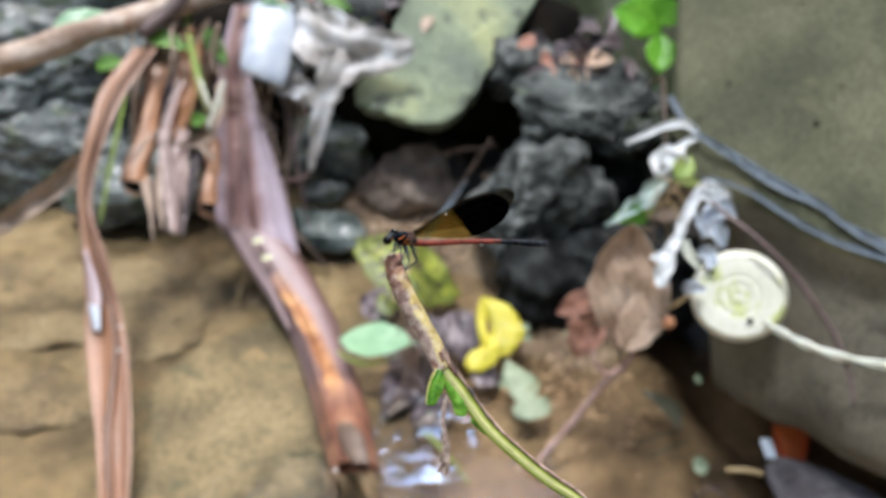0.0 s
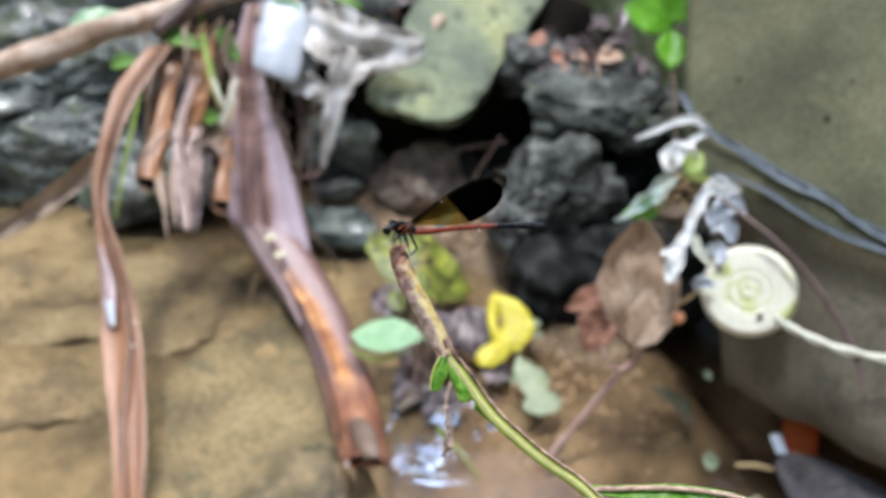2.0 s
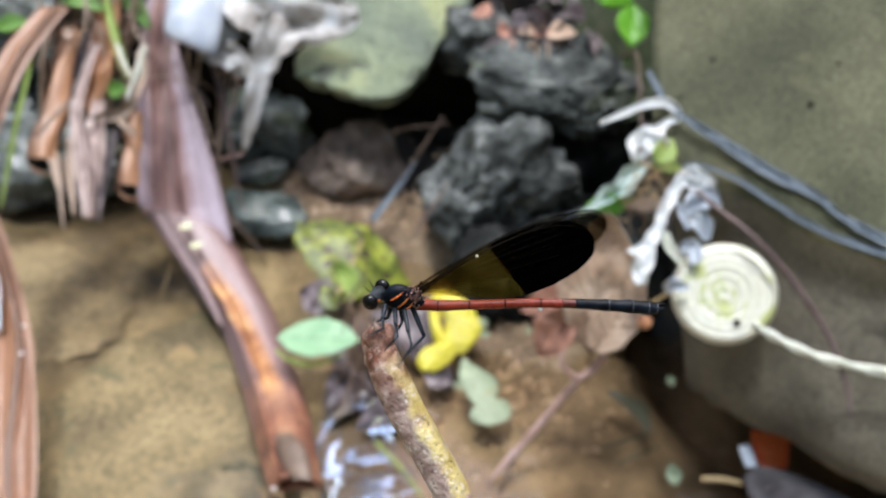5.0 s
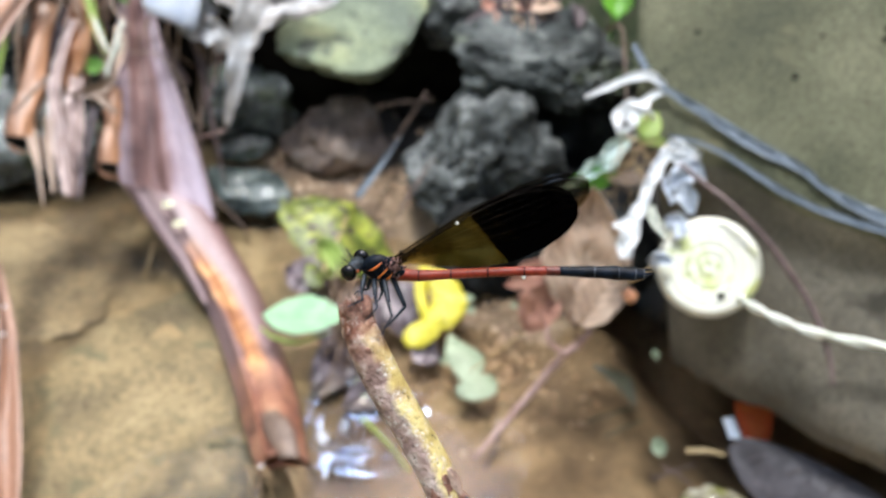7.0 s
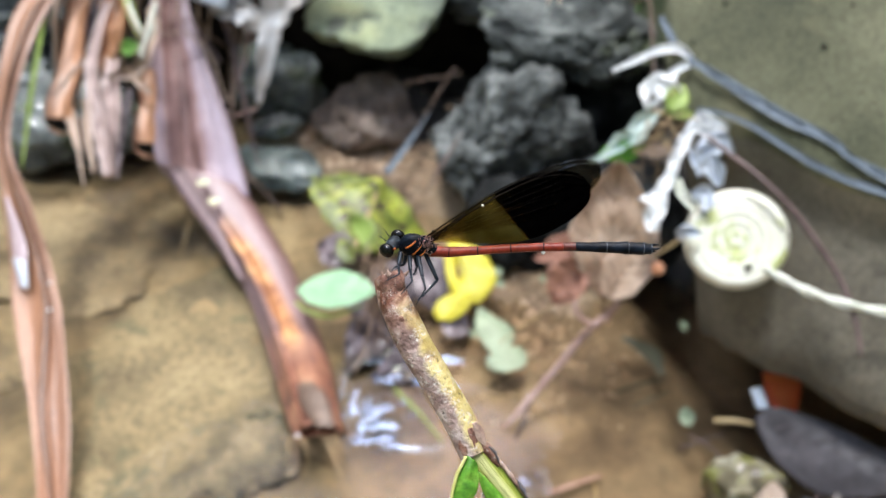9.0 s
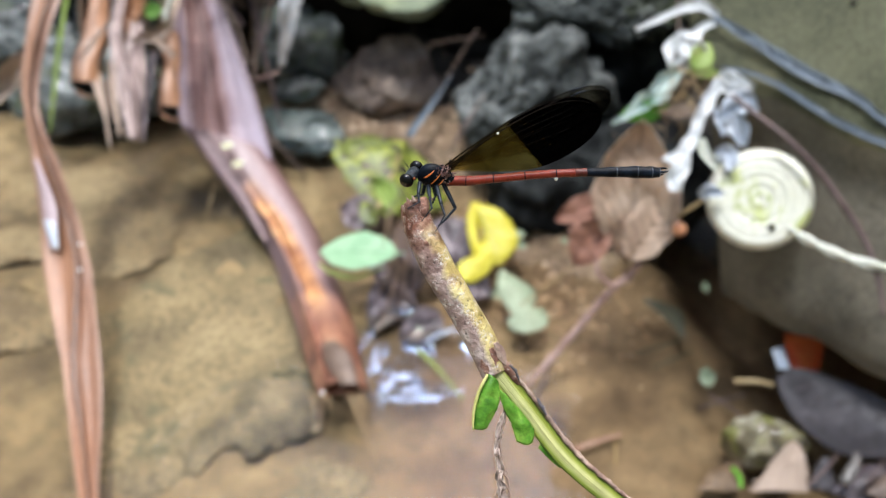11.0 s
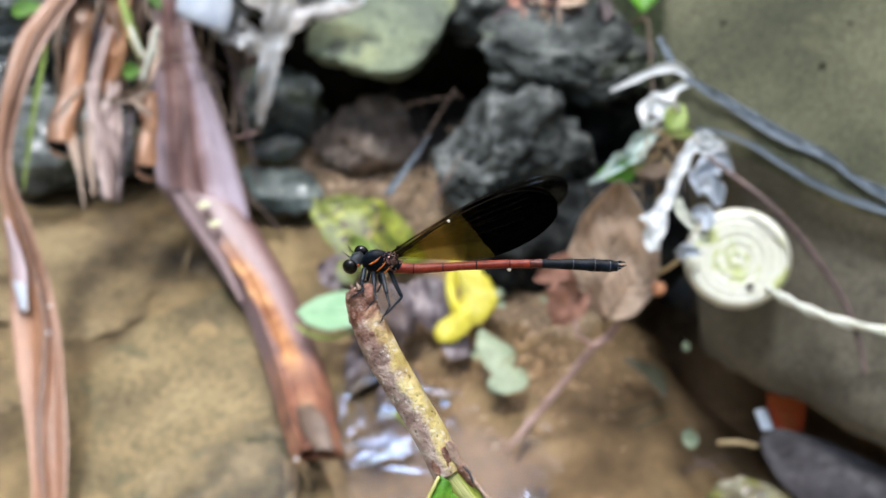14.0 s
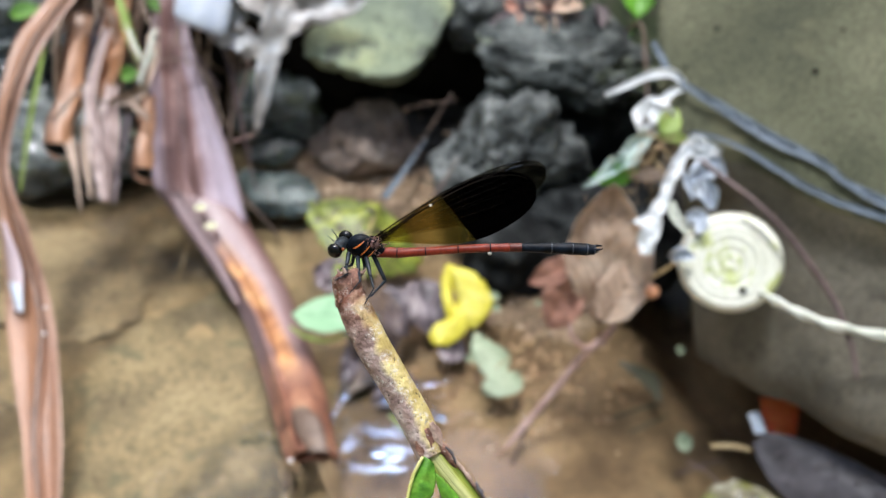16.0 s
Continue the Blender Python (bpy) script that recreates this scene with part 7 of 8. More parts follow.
for k in range(6):
    u = 0.08 + 0.15 * k
    p = Vector((0.4005, 0.6925, 0.1125)).lerp(Vector((0.4143, 0.6440, 0.0852)), u)
    q = Vector((0.4425, 0.6868, 0.1160)).lerp(Vector((0.4240, 0.6425, 0.0862)), min(1.0, u + 0.10))
    part("rib", tube([p + Vector((0, -0.002, 0.0016)), (p + q) / 2 + Vector((0, -0.002, 0.0026)), q + Vector((0, -0.002, 0.0016))], [0.0008, 0.0009, 0.0005], 6, 4), M_ORANGERIB, orange, "yellow rib of the leaf")
scrap = base("plastic_scrap", "small white plastic scrap under the concrete edge", "plastic litter")
part("scrap", loft([[(0.3826, 0.6771, 0.1059), (0.3845, 0.6677, 0.1008), (0.3864, 0.6575, 0.0947)], [(0.3958, 0.6781, 0.1081), (0.3977, 0.6687, 0.1029), (0.4007, 0.6568, 0.0948)]], face=(-0.3, -0.75, 0.6), thick=0.001, across=6, crumple=0.0012, seed=6), M_PLASTICBLUE, scrap)
dark = base("dark_leaf", "large grey-purple wet dead leaf by the concrete", "leaf")
part("blade", loft([[(0.3835, 0.6511, 0.0866), (0.4001, 0.6530, 0.1011), (0.4311, 0.6288, 0.1131), (0.4651, 0.5959, 0.1194), (0.4990, 0.5555, 0.1226)], [(0.3841, 0.6436, 0.0836), (0.4037, 0.6200, 0.0844), (0.4271, 0.5912, 0.0949), (0.4563, 0.5670, 0.1052), (0.4935, 0.5409, 0.1169)], [(0.3843, 0.6365, 0.0781), (0.3958, 0.6044, 0.0677), (0.4199, 0.5675, 0.0652), (0.4476, 0.5476, 0.0774), (0.4932, 0.5329, 0.1070)]], face=(-0.1, -0.65, 0.75), thick=0.0012, steps=10, across=16, crumple=0.0022, grain=30, seed=4, ragged=0.04), M_SLATE, dark)
for k in range(6):
    a, b = Vector((0.3845, 0.6391, 0.0909)), Vector((0.4854, 0.5411, 0.1229))
    p = a.lerp(b, 0.12 + 0.14 * k)
    part("vein", tube([p, p + Vector((0.018, -0.004, -0.010 if k % 2 else 0.016))], [0.0008, 0.0003], 5, 3), M_DARKLEAF, dark)
for rails, m, lab in (
    ([[(0.3325, 0.5434, 0.0300), (0.3569, 0.5662, 0.0400), (0.3741, 0.5819, 0.0500), (0.3855, 0.5854, 0.0600)], [(0.3918, 0.5342, 0.0400), (0.3935, 0.5534, 0.0500), (0.3922, 0.5652, 0.0600), (0.3922, 0.5814, 0.0600)]], M_DRYPALE, "beige torn dead leaf in wet litter by the concrete"),
    ([[(0.3878, 0.5314, 0.0500), (0.3970, 0.5507, 0.0600), (0.4067, 0.5575, 0.0700)], [(0.4147, 0.5267, 0.0500), (0.4141, 0.5442, 0.0600), (0.4095, 0.5552, 0.0700)]], M_SLATE, "curled grey dead leaf in wet litter"),
    ([[(0.4312, 0.5131, 0.0700), (0.4525, 0.5276, 0.0800), (0.4824, 0.5344, 0.0900)], [(0.4585, 0.4956, 0.0700), (0.4786, 0.5077, 0.0800), (0.4955, 0.5135, 0.0900)]], M_FLAP, "brown dead leaf in wet litter by the concrete"),
    ([[(0.2807, 0.5574, 0.0120), (0.3033, 0.5805, 0.0140), (0.3268, 0.5917, 0.0180)], [(0.3326, 0.5524, 0.0160), (0.3376, 0.5689, 0.0180), (0.3361, 0.5853, 0.0200)]], M_MUD, "mud-covered dead leaf in the shallows"),
    ([[(0.4074, 0.5271, 0.0500), (0.4299, 0.5435, 0.0600), (0.4602, 0.5493, 0.0700)], [(0.4360, 0.5091, 0.0500), (0.4583, 0.5250, 0.0600), (0.4777, 0.5346, 0.0700)]], M_DARKLEAF, "dark decayed leaf in wet litter by the concrete"),
):
    ob = base("litter_leaf", lab, "leaf")
    part("blade", loft(rails, lambda s, v: 0.006 * math.sin(math.pi * v) * math.sin(math.pi * s), face=(-0.1, -0.5, 0.9), thick=0.001, across=12, crumple=0.003, grain=45, seed=len(lab), ragged=0.35), m, ob)
for a, b, r, m, lab in (
    ((0.3496, 0.6730, 0.0567), (0.3911, 0.6598, 0.0639), 0.0035, M_STRAW, "short straw-coloured stick in the water"),
    ((-0.0229, 0.7829, 0.0056), (0.0346, 0.7110, -0.0133), 0.0022, M_BLADE, "thin greenish stem in the water"),
    ((0.2111, 0.6533, -0.0104), (0.2103, 0.6157, -0.0315), 0.0018, M_STRAW, "thin pale straw lying on the sand"),
    ((0.4043, 0.5144, 0.0850), (0.4263, 0.5417, 0.0950), 0.006, M_WETTWIG, "grey stick end in wet litter"),
    ((0.3753, 0.5223, 0.0700), (0.4165, 0.5528, 0.0800), 0.0016, M_STALK, "thin dark twig in wet litter"),
    ((0.4294, 0.5166, 0.0800), (0.4545, 0.5391, 0.0900), 0.0016, M_STALK, "thin dark twig in wet litter"),
    ((0.3274, 0.6760, 0.0300), (0.3541, 0.6173, 0.0450), 0.0012, M_STALK, "thin dark root in the shallows"),
    ((0.3088, 0.6555, 0.0300), (0.3651, 0.6662, 0.0400), 0.0010, M_STALK, "thin dark root in the shallows"),
    ((0.1549, 0.6285, -0.0100), (0.2194, 0.6463, -0.0050), 0.0030, M_PINKTWIG, "brown stick lying on the sand"),
    ((0.2599, 0.7595, 0.0120), (0.3263, 0.7742, 0.0200), 0.0016, M_OLIVE, "sunken dark stem in the shallows"),
    ((0.2763, 0.7345, 0.0120), (0.3320, 0.7539, 0.0200), 0.0014, M_OLIVE, "sunken dark stem in the shallows"),
    ((0.3270, 0.5784, 0.0211), (0.3288, 0.5537, 0.0199), 0.003, M_LEAF, "small bright green stem piece"),
    ((0.0836, 1.1208, 0.1891), (0.0277, 1.0577, 0.1230), 0.0013, M_FLAP, "thin dark twig leaning on the rock"),
    ((-0.0295, 1.3157, 0.1678), (0.0942, 1.2685, 0.2134), 0.0010, M_FLAP, "thin root arching before the dark gap"),
    ((0.0834, 1.2760, 0.2220), (0.0211, 1.2356, 0.1358), 0.0014, M_FLAP, "thin dark twig leaning on the rock"),
    ((0.2047, 0.7804, 0.1853), (0.1122, 0.7992, 0.0673), 0.0012, M_STRAW, "fine straw lying across the sand"),
):
    mid = (Vector(a) + Vector(b)) / 2 + Vector((0.002, 0, 0.003))
    tagged(put("stick", tube([a, mid, b], [r, r, r * 0.7], 7, 5, 0.15), m), lab, "twig")
for at, r in (((0.1181, 0.9258, 0.0787), 0.006), ((0.1203, 0.9170, 0.0652), 0.006), ((0.3156, 0.6887, 0.0441), 0.011), ((0.0820, 0.8713, 0.0133), 0.005), ((0.3266, 0.7708, 0.1155), 0.006), ((0.1717, 0.8734, 0.1083), 0.004), ((0.1300, 0.7178, -0.0213), 0.004)):
    leaf("leaf_fragment", at, tuple(Vector(at) + Vector((r * 2.2, 0.004, 0.0))), r * 2.2, M_LEAFGREY, "tiny pale green leaf fragment", (0, -0.6, 0.8), seed=int(r * 5000), n=8, m=6, lobes=0.2)
# hanging rootlets and wet fibres beside the oval leaf
for k in range(54):
    rnd = random.Random(k + 500)
    a = Vector((-0.0592, 0.9519, 0.0822)) + Vector((rnd.gauss(0.018, 0.010), rnd.gauss(0, 0.02), rnd.uniform(-0.04, 0.03)))
    b = a + Vector((rnd.gauss(-0.006, 0.016), rnd.uniform(-0.09, -0.03), rnd.uniform(-0.12, -0.05)))
    b.z = max(b.z, 0.002)
    tagged(put("rootlet", tube([a, (a + b) / 2 + Vector((rnd.gauss(0, 0.01), 0, 0.012)), b], [0.0009, 0.0008, 0.0005], 5, 6), M_FIBRE if k % 3 else M_STALK), "thin wet brown rootlet hanging to the water", "root", "rootlets")

# ---- lively water: small rippled lobes where the stream trickles past ----
RIPPLES = []
RIPPLE_AT = Vector((-0.0070, 0.7697, 0.0000))
FOOT_TOP, FOOT_END = Vector((-0.0902, 0.8126, 0.0000)), Vector((-0.0675, 0.7197, 0.0000))
for k in range(19):
    rnd = random.Random(k + 640)
    if k < 16:
        at = RIPPLE_AT + Vector((rnd.gauss(0, 0.046), rnd.gauss(0.0, 0.060), 0))
        sx, sy = rnd.choice((0.007, 0.010, 0.014, 0.026, 0.034)), rnd.choice((0.006, 0.009, 0.014))
    else:
        at = FOOT_TOP.lerp(FOOT_END, (k - 16) / 2)
        sx, sy = rnd.uniform(0.006, 0.009), rnd.uniform(0.018, 0.026)
    bm = bmesh.new()
    bmesh.ops.create_uvsphere(bm, u_segments=22, v_segments=16, radius=1)
    bmesh.ops.delete(bm, geom=[v for v in bm.verts if v.co.z < 0.55], context="VERTS")
    for v in bm.verts:
        lump = 1 + 1.1 * noise.noise(Vector((v.co.x * 2.3, v.co.y * 2.3, k * 7)))
        v.co = Vector((v.co.x * sx * 1.2 * lump, v.co.y * sy * 1.2 * lump, (v.co.z - 0.55) * 0.34 * min(sx, sy)))
    ob = tagged(put("water_ripple", bm, M_RIPPLE), "small glinting ripple on the stream surface", "water", "ripples")
    ob.location = at
    RIPPLES.append((ob, tuple(at), k))

# white beads on the strip and at the stem's foot: painted drop glints
for at, rad in (((-0.4492, 0.8638, 0.1302), 0.0018), ((-0.4427, 0.8306, 0.1158), 0.0022), ((-0.1332, 0.6726, 0.0561), 0.0024)):
    bm = bmesh.new()
    bmesh.ops.create_uvsphere(bm, u_segments=12, v_segments=8, radius=rad)
    ob = tagged(put("bubble", bm, M_BUBBLE), "tiny white bead for a glint on a water drop", "bubble", "bubbles")
    ob.location = at

# ---- the perch: a broken leaf stalk ----
perch = base("broken_stalk", "broken brown and yellow-green leaf stalk standing over the stream", "stalk")
part("bark", tube([(-0.0154, 0.2006, 0.6862), (-0.0150, 0.1993, 0.6841), (-0.0136, 0.1966, 0.6809), (-0.0103, 0.1925, 0.6754), (-0.0068, 0.1886, 0.6704), (-0.0032, 0.1845, 0.6650), (0.0000, 0.1804, 0.6596)], [0.0025, 0.0029, 0.0031, 0.0031, 0.00305, 0.003, 0.0029], 40, 22, 0.14, 3), M_BARK, perch, "flaking brown bark with pale flecks, yellowish lower down")
part("broken_tip", tube([(-0.0154, 0.2008, 0.6868), (-0.0152, 0.2003, 0.6863), (-0.0148, 0.1990, 0.6851), (-0.0145, 0.1977, 0.6834)], [0.0020, 0.00245, 0.0024, 0.0012], 36, 10, 0.5, 9), M_TWIGTOP, perch, "dark flaking broken tip")
BARKLINE = spline([(-0.0154, 0.2006, 0.6862), (-0.0150, 0.1993, 0.6841), (-0.0136, 0.1966, 0.6809), (-0.0103, 0.1925, 0.6754), (-0.0068, 0.1886, 0.6704)], 12)
for k in range(28):
    rnd = random.Random(k + 800)
    i = min(len(BARKLINE) - 3, int(len(BARKLINE) * rnd.random() ** 1.5))
    c = Vector(BARKLINE[i])
    along_stalk = (Vector(BARKLINE[i + 2]) - c).normalized()
    out = Vector((rnd.gauss(0, 0.9), -0.9, rnd.gauss(0.5, 0.4)))
    out = (out - along_stalk * out.dot(along_stalk)).normalized()
    size = rnd.uniform(0.0008, 0.0022)
    skew = (along_stalk + along_stalk.cross(out) * rnd.gauss(0, 0.5)).normalized()
    a = c + out * 0.0028
    pt = part("bark_flake", leaf_mesh(size, size * rnd.uniform(0.5, 0.9), rnd.uniform(-0.05, 0.2), -0.25, lobes=0.25, lobe_count=3, seed=k, thick=0.00015, n=8, m=6), M_TWIGRIDGE if k % 4 == 0 else M_TWIGTOP, perch, "curled flake of bark")
    pt.matrix_world = along(a, a + skew * size + out * 0.0001, out)
part("bud_scar", tube([(-0.0137, 0.1950, 0.6820), (-0.0131, 0.1940, 0.6815), (-0.0125, 0.1937, 0.6801)], [0.0004, 0.0007, 0.0004], 10, 5, 0.5, 4), M_TWIGTOP, perch, "dark bud scar")
for k, (a, b) in enumerate((((-0.0161, 0.1988, 0.6870), (-0.0167, 0.1993, 0.6887)), ((-0.0151, 0.1984, 0.6883), (-0.0157, 0.1991, 0.6893)), ((-0.0124, 0.2000, 0.6870), (-0.0115, 0.2004, 0.6877)))):
    part("splinter", tube([a, [(p + q) / 2 for p, q in zip(a, b)], b], [0.00045, 0.0003, 0.0001], 6, 3, 0.3, k), M_TWIGRIDGE, perch)
part("green_stem", tube([(-0.0008, 0.1814, 0.6612), (0.0013, 0.1796, 0.6583), (0.0064, 0.1754, 0.6528), (0.0136, 0.1698, 0.6451), (0.0223, 0.1650, 0.6386), (0.0317, 0.1602, 0.6331), (0.0419, 0.1555, 0.6277), (0.0553, 0.1438, 0.6188), (0.0659, 0.1163, 0.5949), (0.0820, -0.0075, 0.4042)], [0.0016, 0.0018, 0.0017, 0.0017, 0.0016, 0.0016, 0.0016, 0.0018, 0.0022, 0.0032], 18, 10, 0.05, 5), M_TWIGGREEN, perch, "smooth yellow-green stalk")
part("brown_ridge", tube([(0.0034, 0.1791, 0.6609), (0.0083, 0.1750, 0.6555), (0.0152, 0.1695, 0.6479), (0.0235, 0.1648, 0.6416), (0.0326, 0.1601, 0.6361), (0.0428, 0.1553, 0.6306), (0.0561, 0.1437, 0.6218)], [0.0003, 0.0004, 0.0005, 0.0004, 0.0005, 0.0004, 0.0003], 8, 24, 1.0, 7), M_TWIGRIDGE, perch, "ragged dry brown ridge along the stalk")
part("collar", tube([(0.0006, 0.1813, 0.6628), (0.0018, 0.1801, 0.6618), (0.0036, 0.1786, 0.6596), (0.0048, 0.1776, 0.6580)], [0.0007, 0.0009, 0.0007, 0.0004], 10, 6, 0.6, 2), M_TWIGTOP, perch)
for rails, lab in (
    ([[(-0.0017, 0.1783, 0.6614), (-0.0036, 0.1758, 0.6588), (-0.0046, 0.1734, 0.6559), (-0.0048, 0.1714, 0.6532)], [(-0.0009, 0.1778, 0.6613), (-0.0017, 0.1752, 0.6591), (-0.0024, 0.1730, 0.6565), (-0.0033, 0.1710, 0.6534)], [(0.0002, 0.1774, 0.6604), (0.0005, 0.1753, 0.6584), (-0.0002, 0.1734, 0.6562), (-0.0022, 0.1714, 0.6534)]], "torn bright green flap with a yellow edge"),
    ([[(0.0002, 0.1766, 0.6587), (0.0010, 0.1746, 0.6564), (0.0025, 0.1724, 0.6535), (0.0037, 0.1702, 0.6506)], [(0.0012, 0.1759, 0.6585), (0.0029, 0.1739, 0.6565), (0.0048, 0.1717, 0.6537), (0.0054, 0.1695, 0.6504)], [(0.0026, 0.1755, 0.6572), (0.0051, 0.1736, 0.6547), (0.0071, 0.1716, 0.6521), (0.0068, 0.1701, 0.6502)]], "torn bright green remnant of the leaf blade"),
    ([[(0.0081, 0.1705, 0.6478), (0.0101, 0.1694, 0.6459), (0.0124, 0.1684, 0.6439)], [(0.0088, 0.1712, 0.6487), (0.0113, 0.1700, 0.6466), (0.0137, 0.1685, 0.6441)]], "ragged green sliver of the leaf blade"),
):
    part("stipule", loft(rails, None, (0, -0.75, 0.66), 0.00025, 8, 14, 0.00035, 380, len(lab), 0.16), M_STIPULE, perch, lab)
part("flap_edge", tube([(-0.0019, 0.1777, 0.6619), (-0.0037, 0.1754, 0.6593), (-0.0047, 0.1730, 0.6564), (-0.0049, 0.1710, 0.6537)], [0.0003, 0.00035, 0.0003, 0.0002], 6, 8, 0.2), M_MIDRIB, perch, "yellow edge of the green flap")
for a, b, w, m in (((-0.0021, 0.1808, 0.6644), (-0.0014, 0.1778, 0.6606), 0.0026, M_TWIGTOP), ((-0.0001, 0.1820, 0.6662), (0.0018, 0.1791, 0.6629), 0.0020, M_TWIGRIDGE), ((-0.0010, 0.1813, 0.6654), (0.0000, 0.1788, 0.6623), 0.0018, M_TWIGTOP)):
    pt = part("bark_lobe", leaf_mesh((Vector(b) - Vector(a)).length, w, 0.1, -0.35, peak=0.45, seed=w * 7000, thick=0.0004, n=16, m=10), m, perch, "torn lobe of bark")
    pt.matrix_world = along(a, b, (0.1, -0.8, 0.5))
for pts, r in ((((0.0023, 0.1782, 0.6639), (0.0035, 0.1774, 0.6629), (0.0041, 0.1762, 0.6616)), 0.0003), (((0.0078, 0.1752, 0.6574), (0.0086, 0.1743, 0.6560), (0.0095, 0.1734, 0.6545)), 0.0004)):
    part("dark_scar", tube(pts, [r * 0.5, r, r * 0.4], 8, 5, 0.7, 6), M_SLATE, perch, "dark dry scar")
TEND = spline([(0.0018, 0.1752, 0.6558), (0.0010, 0.1731, 0.6526), (-0.0001, 0.1707, 0.6489), (0.0004, 0.1677, 0.6447), (0.0008, 0.1648, 0.6405), (-0.0003, 0.1624, 0.6369), (-0.0017, 0.1605, 0.6339)], 8)
for turn in range(8):
    coil = []
    last = len(TEND) - (turn * 5) % 14
    for i, p in enumerate(TEND[:last]):
        u = i / len(TEND)
        w = 0.0024 * u ** 1.4
        o = Vector((math.cos(2.1 * turn), math.sin(2.1 * turn), 0.3 * math.sin(turn))) * w
        o += Vector((noise.noise(Vector((i * 0.42, turn * 5.3, 1))), noise.noise(Vector((i * 0.38, turn * 5.3, 9))), noise.noise(Vector((i * 0.4, turn * 3.1, 17))))) * (0.0003 + 0.5 * w)
        coil.append(Vector(p) + o)
    part("tendril", tube(coil, [0.00010 + 0.00018 * abs(noise.noise(Vector((i * 0.5, turn, 0)))) for i in range(last)], 7, 2, 0.9, turn, 0.5), M_CURL if turn % 3 else M_TWIGRIDGE, perch, "withered shrivelled tendril")
for turn, (first, last, wide) in enumerate(((2, 16, 0.0011), (14, 34, 0.0018), (30, 47, 0.0024), (24, 44, 0.0014))):
    piece = [tuple(Vector(p) + Vector((noise.noise(Vector((k * 0.9, turn, 2))), noise.noise(Vector((k * 0.9, turn, 5))), 0)) * 0.0007) for k, p in enumerate(TEND[first:last:3])]
    part("tendril", ribbon(piece, [wide * (0.35 + 0.65 * math.sin(math.pi * (k + 0.5) / len(piece))) for k in range(len(piece))], (0.4 * turn - 0.6, -1, 0.4), 0.7, 0.00015, 6, 8, 0.9, turn + 3, 0.8), M_CURL, perch, "crumpled withered shred")
part("leaf_rib", loft([[(-0.0023, 0.1798, 0.6615), (-0.0004, 0.1778, 0.6584), (0.0048, 0.1737, 0.6530), (0.0121, 0.1681, 0.6453), (0.0210, 0.1633, 0.6388), (0.0305, 0.1585, 0.6334), (0.0405, 0.1540, 0.6282), (0.0537, 0.1425, 0.6195)], [(-0.0007, 0.1800, 0.6628), (0.0013, 0.1782, 0.6599), (0.0064, 0.1741, 0.6545), (0.0135, 0.1685, 0.6469), (0.0221, 0.1638, 0.6405), (0.0313, 0.1591, 0.6350), (0.0414, 0.1544, 0.6297), (0.0546, 0.1429, 0.6210)], [(0.0009, 0.1808, 0.6632), (0.0032, 0.1792, 0.6606), (0.0081, 0.1751, 0.6551), (0.0150, 0.1696, 0.6476), (0.0234, 0.1649, 0.6412), (0.0325, 0.1602, 0.6358), (0.0427, 0.1554, 0.6303), (0.0560, 0.1437, 0.6214)]], None, (0, -0.75, 0.66), 0.0005, 12, 16, 0.00012, 500, 3), M_RIBBAND, perch, "flat green leaf rib with a pale middle")
part("leaf_remnant", ribbon([(0.0420, 0.1557, 0.6280), (0.0541, 0.1532, 0.6296), (0.0685, 0.1510, 0.6318), (0.0841, 0.1476, 0.6320), (0.1029, 0.1427, 0.6282)], [0.002, 0.004, 0.005, 0.005, 0.003], (0, -0.5, 0.9), 0.2, 0.0004, 8, 6, 0.2), M_STIPULE, perch, "green remnant of the leaf blade")
part("leaf_edge", tube([(0.0420, 0.1552, 0.6281), (0.0540, 0.1534, 0.6309), (0.0683, 0.1514, 0.6333), (0.0839, 0.1482, 0.6338), (0.1027, 0.1433, 0.6300)], [0.0008] * 5, 6, 8, 0.3), M_TWIGRIDGE, perch)

# ---- the damselfly ----
MM = 0.001
fly = base("damselfly", "perched damselfly with red abdomen, black tail and half-black wings", "damselfly")


def flat(u, v, y):
    """Body space in metres: u along the body to the tail, y to its far side, v as seen from above the near side."""
    return (u * MM, y * MM, (v - 0.59 * y) / 0.81 * MM)


def ball(size, at, turn=(0, 0, 0), seg=20):
    bm = bmesh.new()
    bmesh.ops.create_uvsphere(bm, u_segments=seg, v_segments=seg // 2 + 2, radius=1)
    m = pose(*at, *turn) @ Matrix.Diagonal((*[s * MM for s in size], 1))
    bmesh.ops.transform(bm, matrix=m, verts=bm.verts)
    return bm


HEAD = flat(-4.7, 0.55, 0)
yaw_head = 20
head = part("head", ball((1.25, 2.1, 1.25), HEAD, (0, 12, -yaw_head)), M_HEAD, fly, "bluish dark head")
for s in (-1, 1):
    off = pose(0, 0, 0, 0, 0, -yaw_head) @ Vector((-0.15 * MM, 2.3 * s * MM, 0.05 * MM))
    eye = part("eye", ball((1.42, 1.12, 1.45), Vector(HEAD) + off, (0, 8, -yaw_head), 28), M_EYE, head, "glossy black compound eye")
    tip = Vector(HEAD) + (pose(0, 0, 0, 0, 0, -yaw_head) @ Vector((-1.0 * MM, 0.7 * s * MM, 0.9 * MM)))
    part("antenna", tube([tip, tip + Vector((-0.5, 0.2 * s, 0.8)) * MM, tip + Vector((-1.1, 0.5 * s, 1.7)) * MM], [0.12 * MM, 0.07 * MM, 0.03 * MM], 6, 4), M_LEG, head)
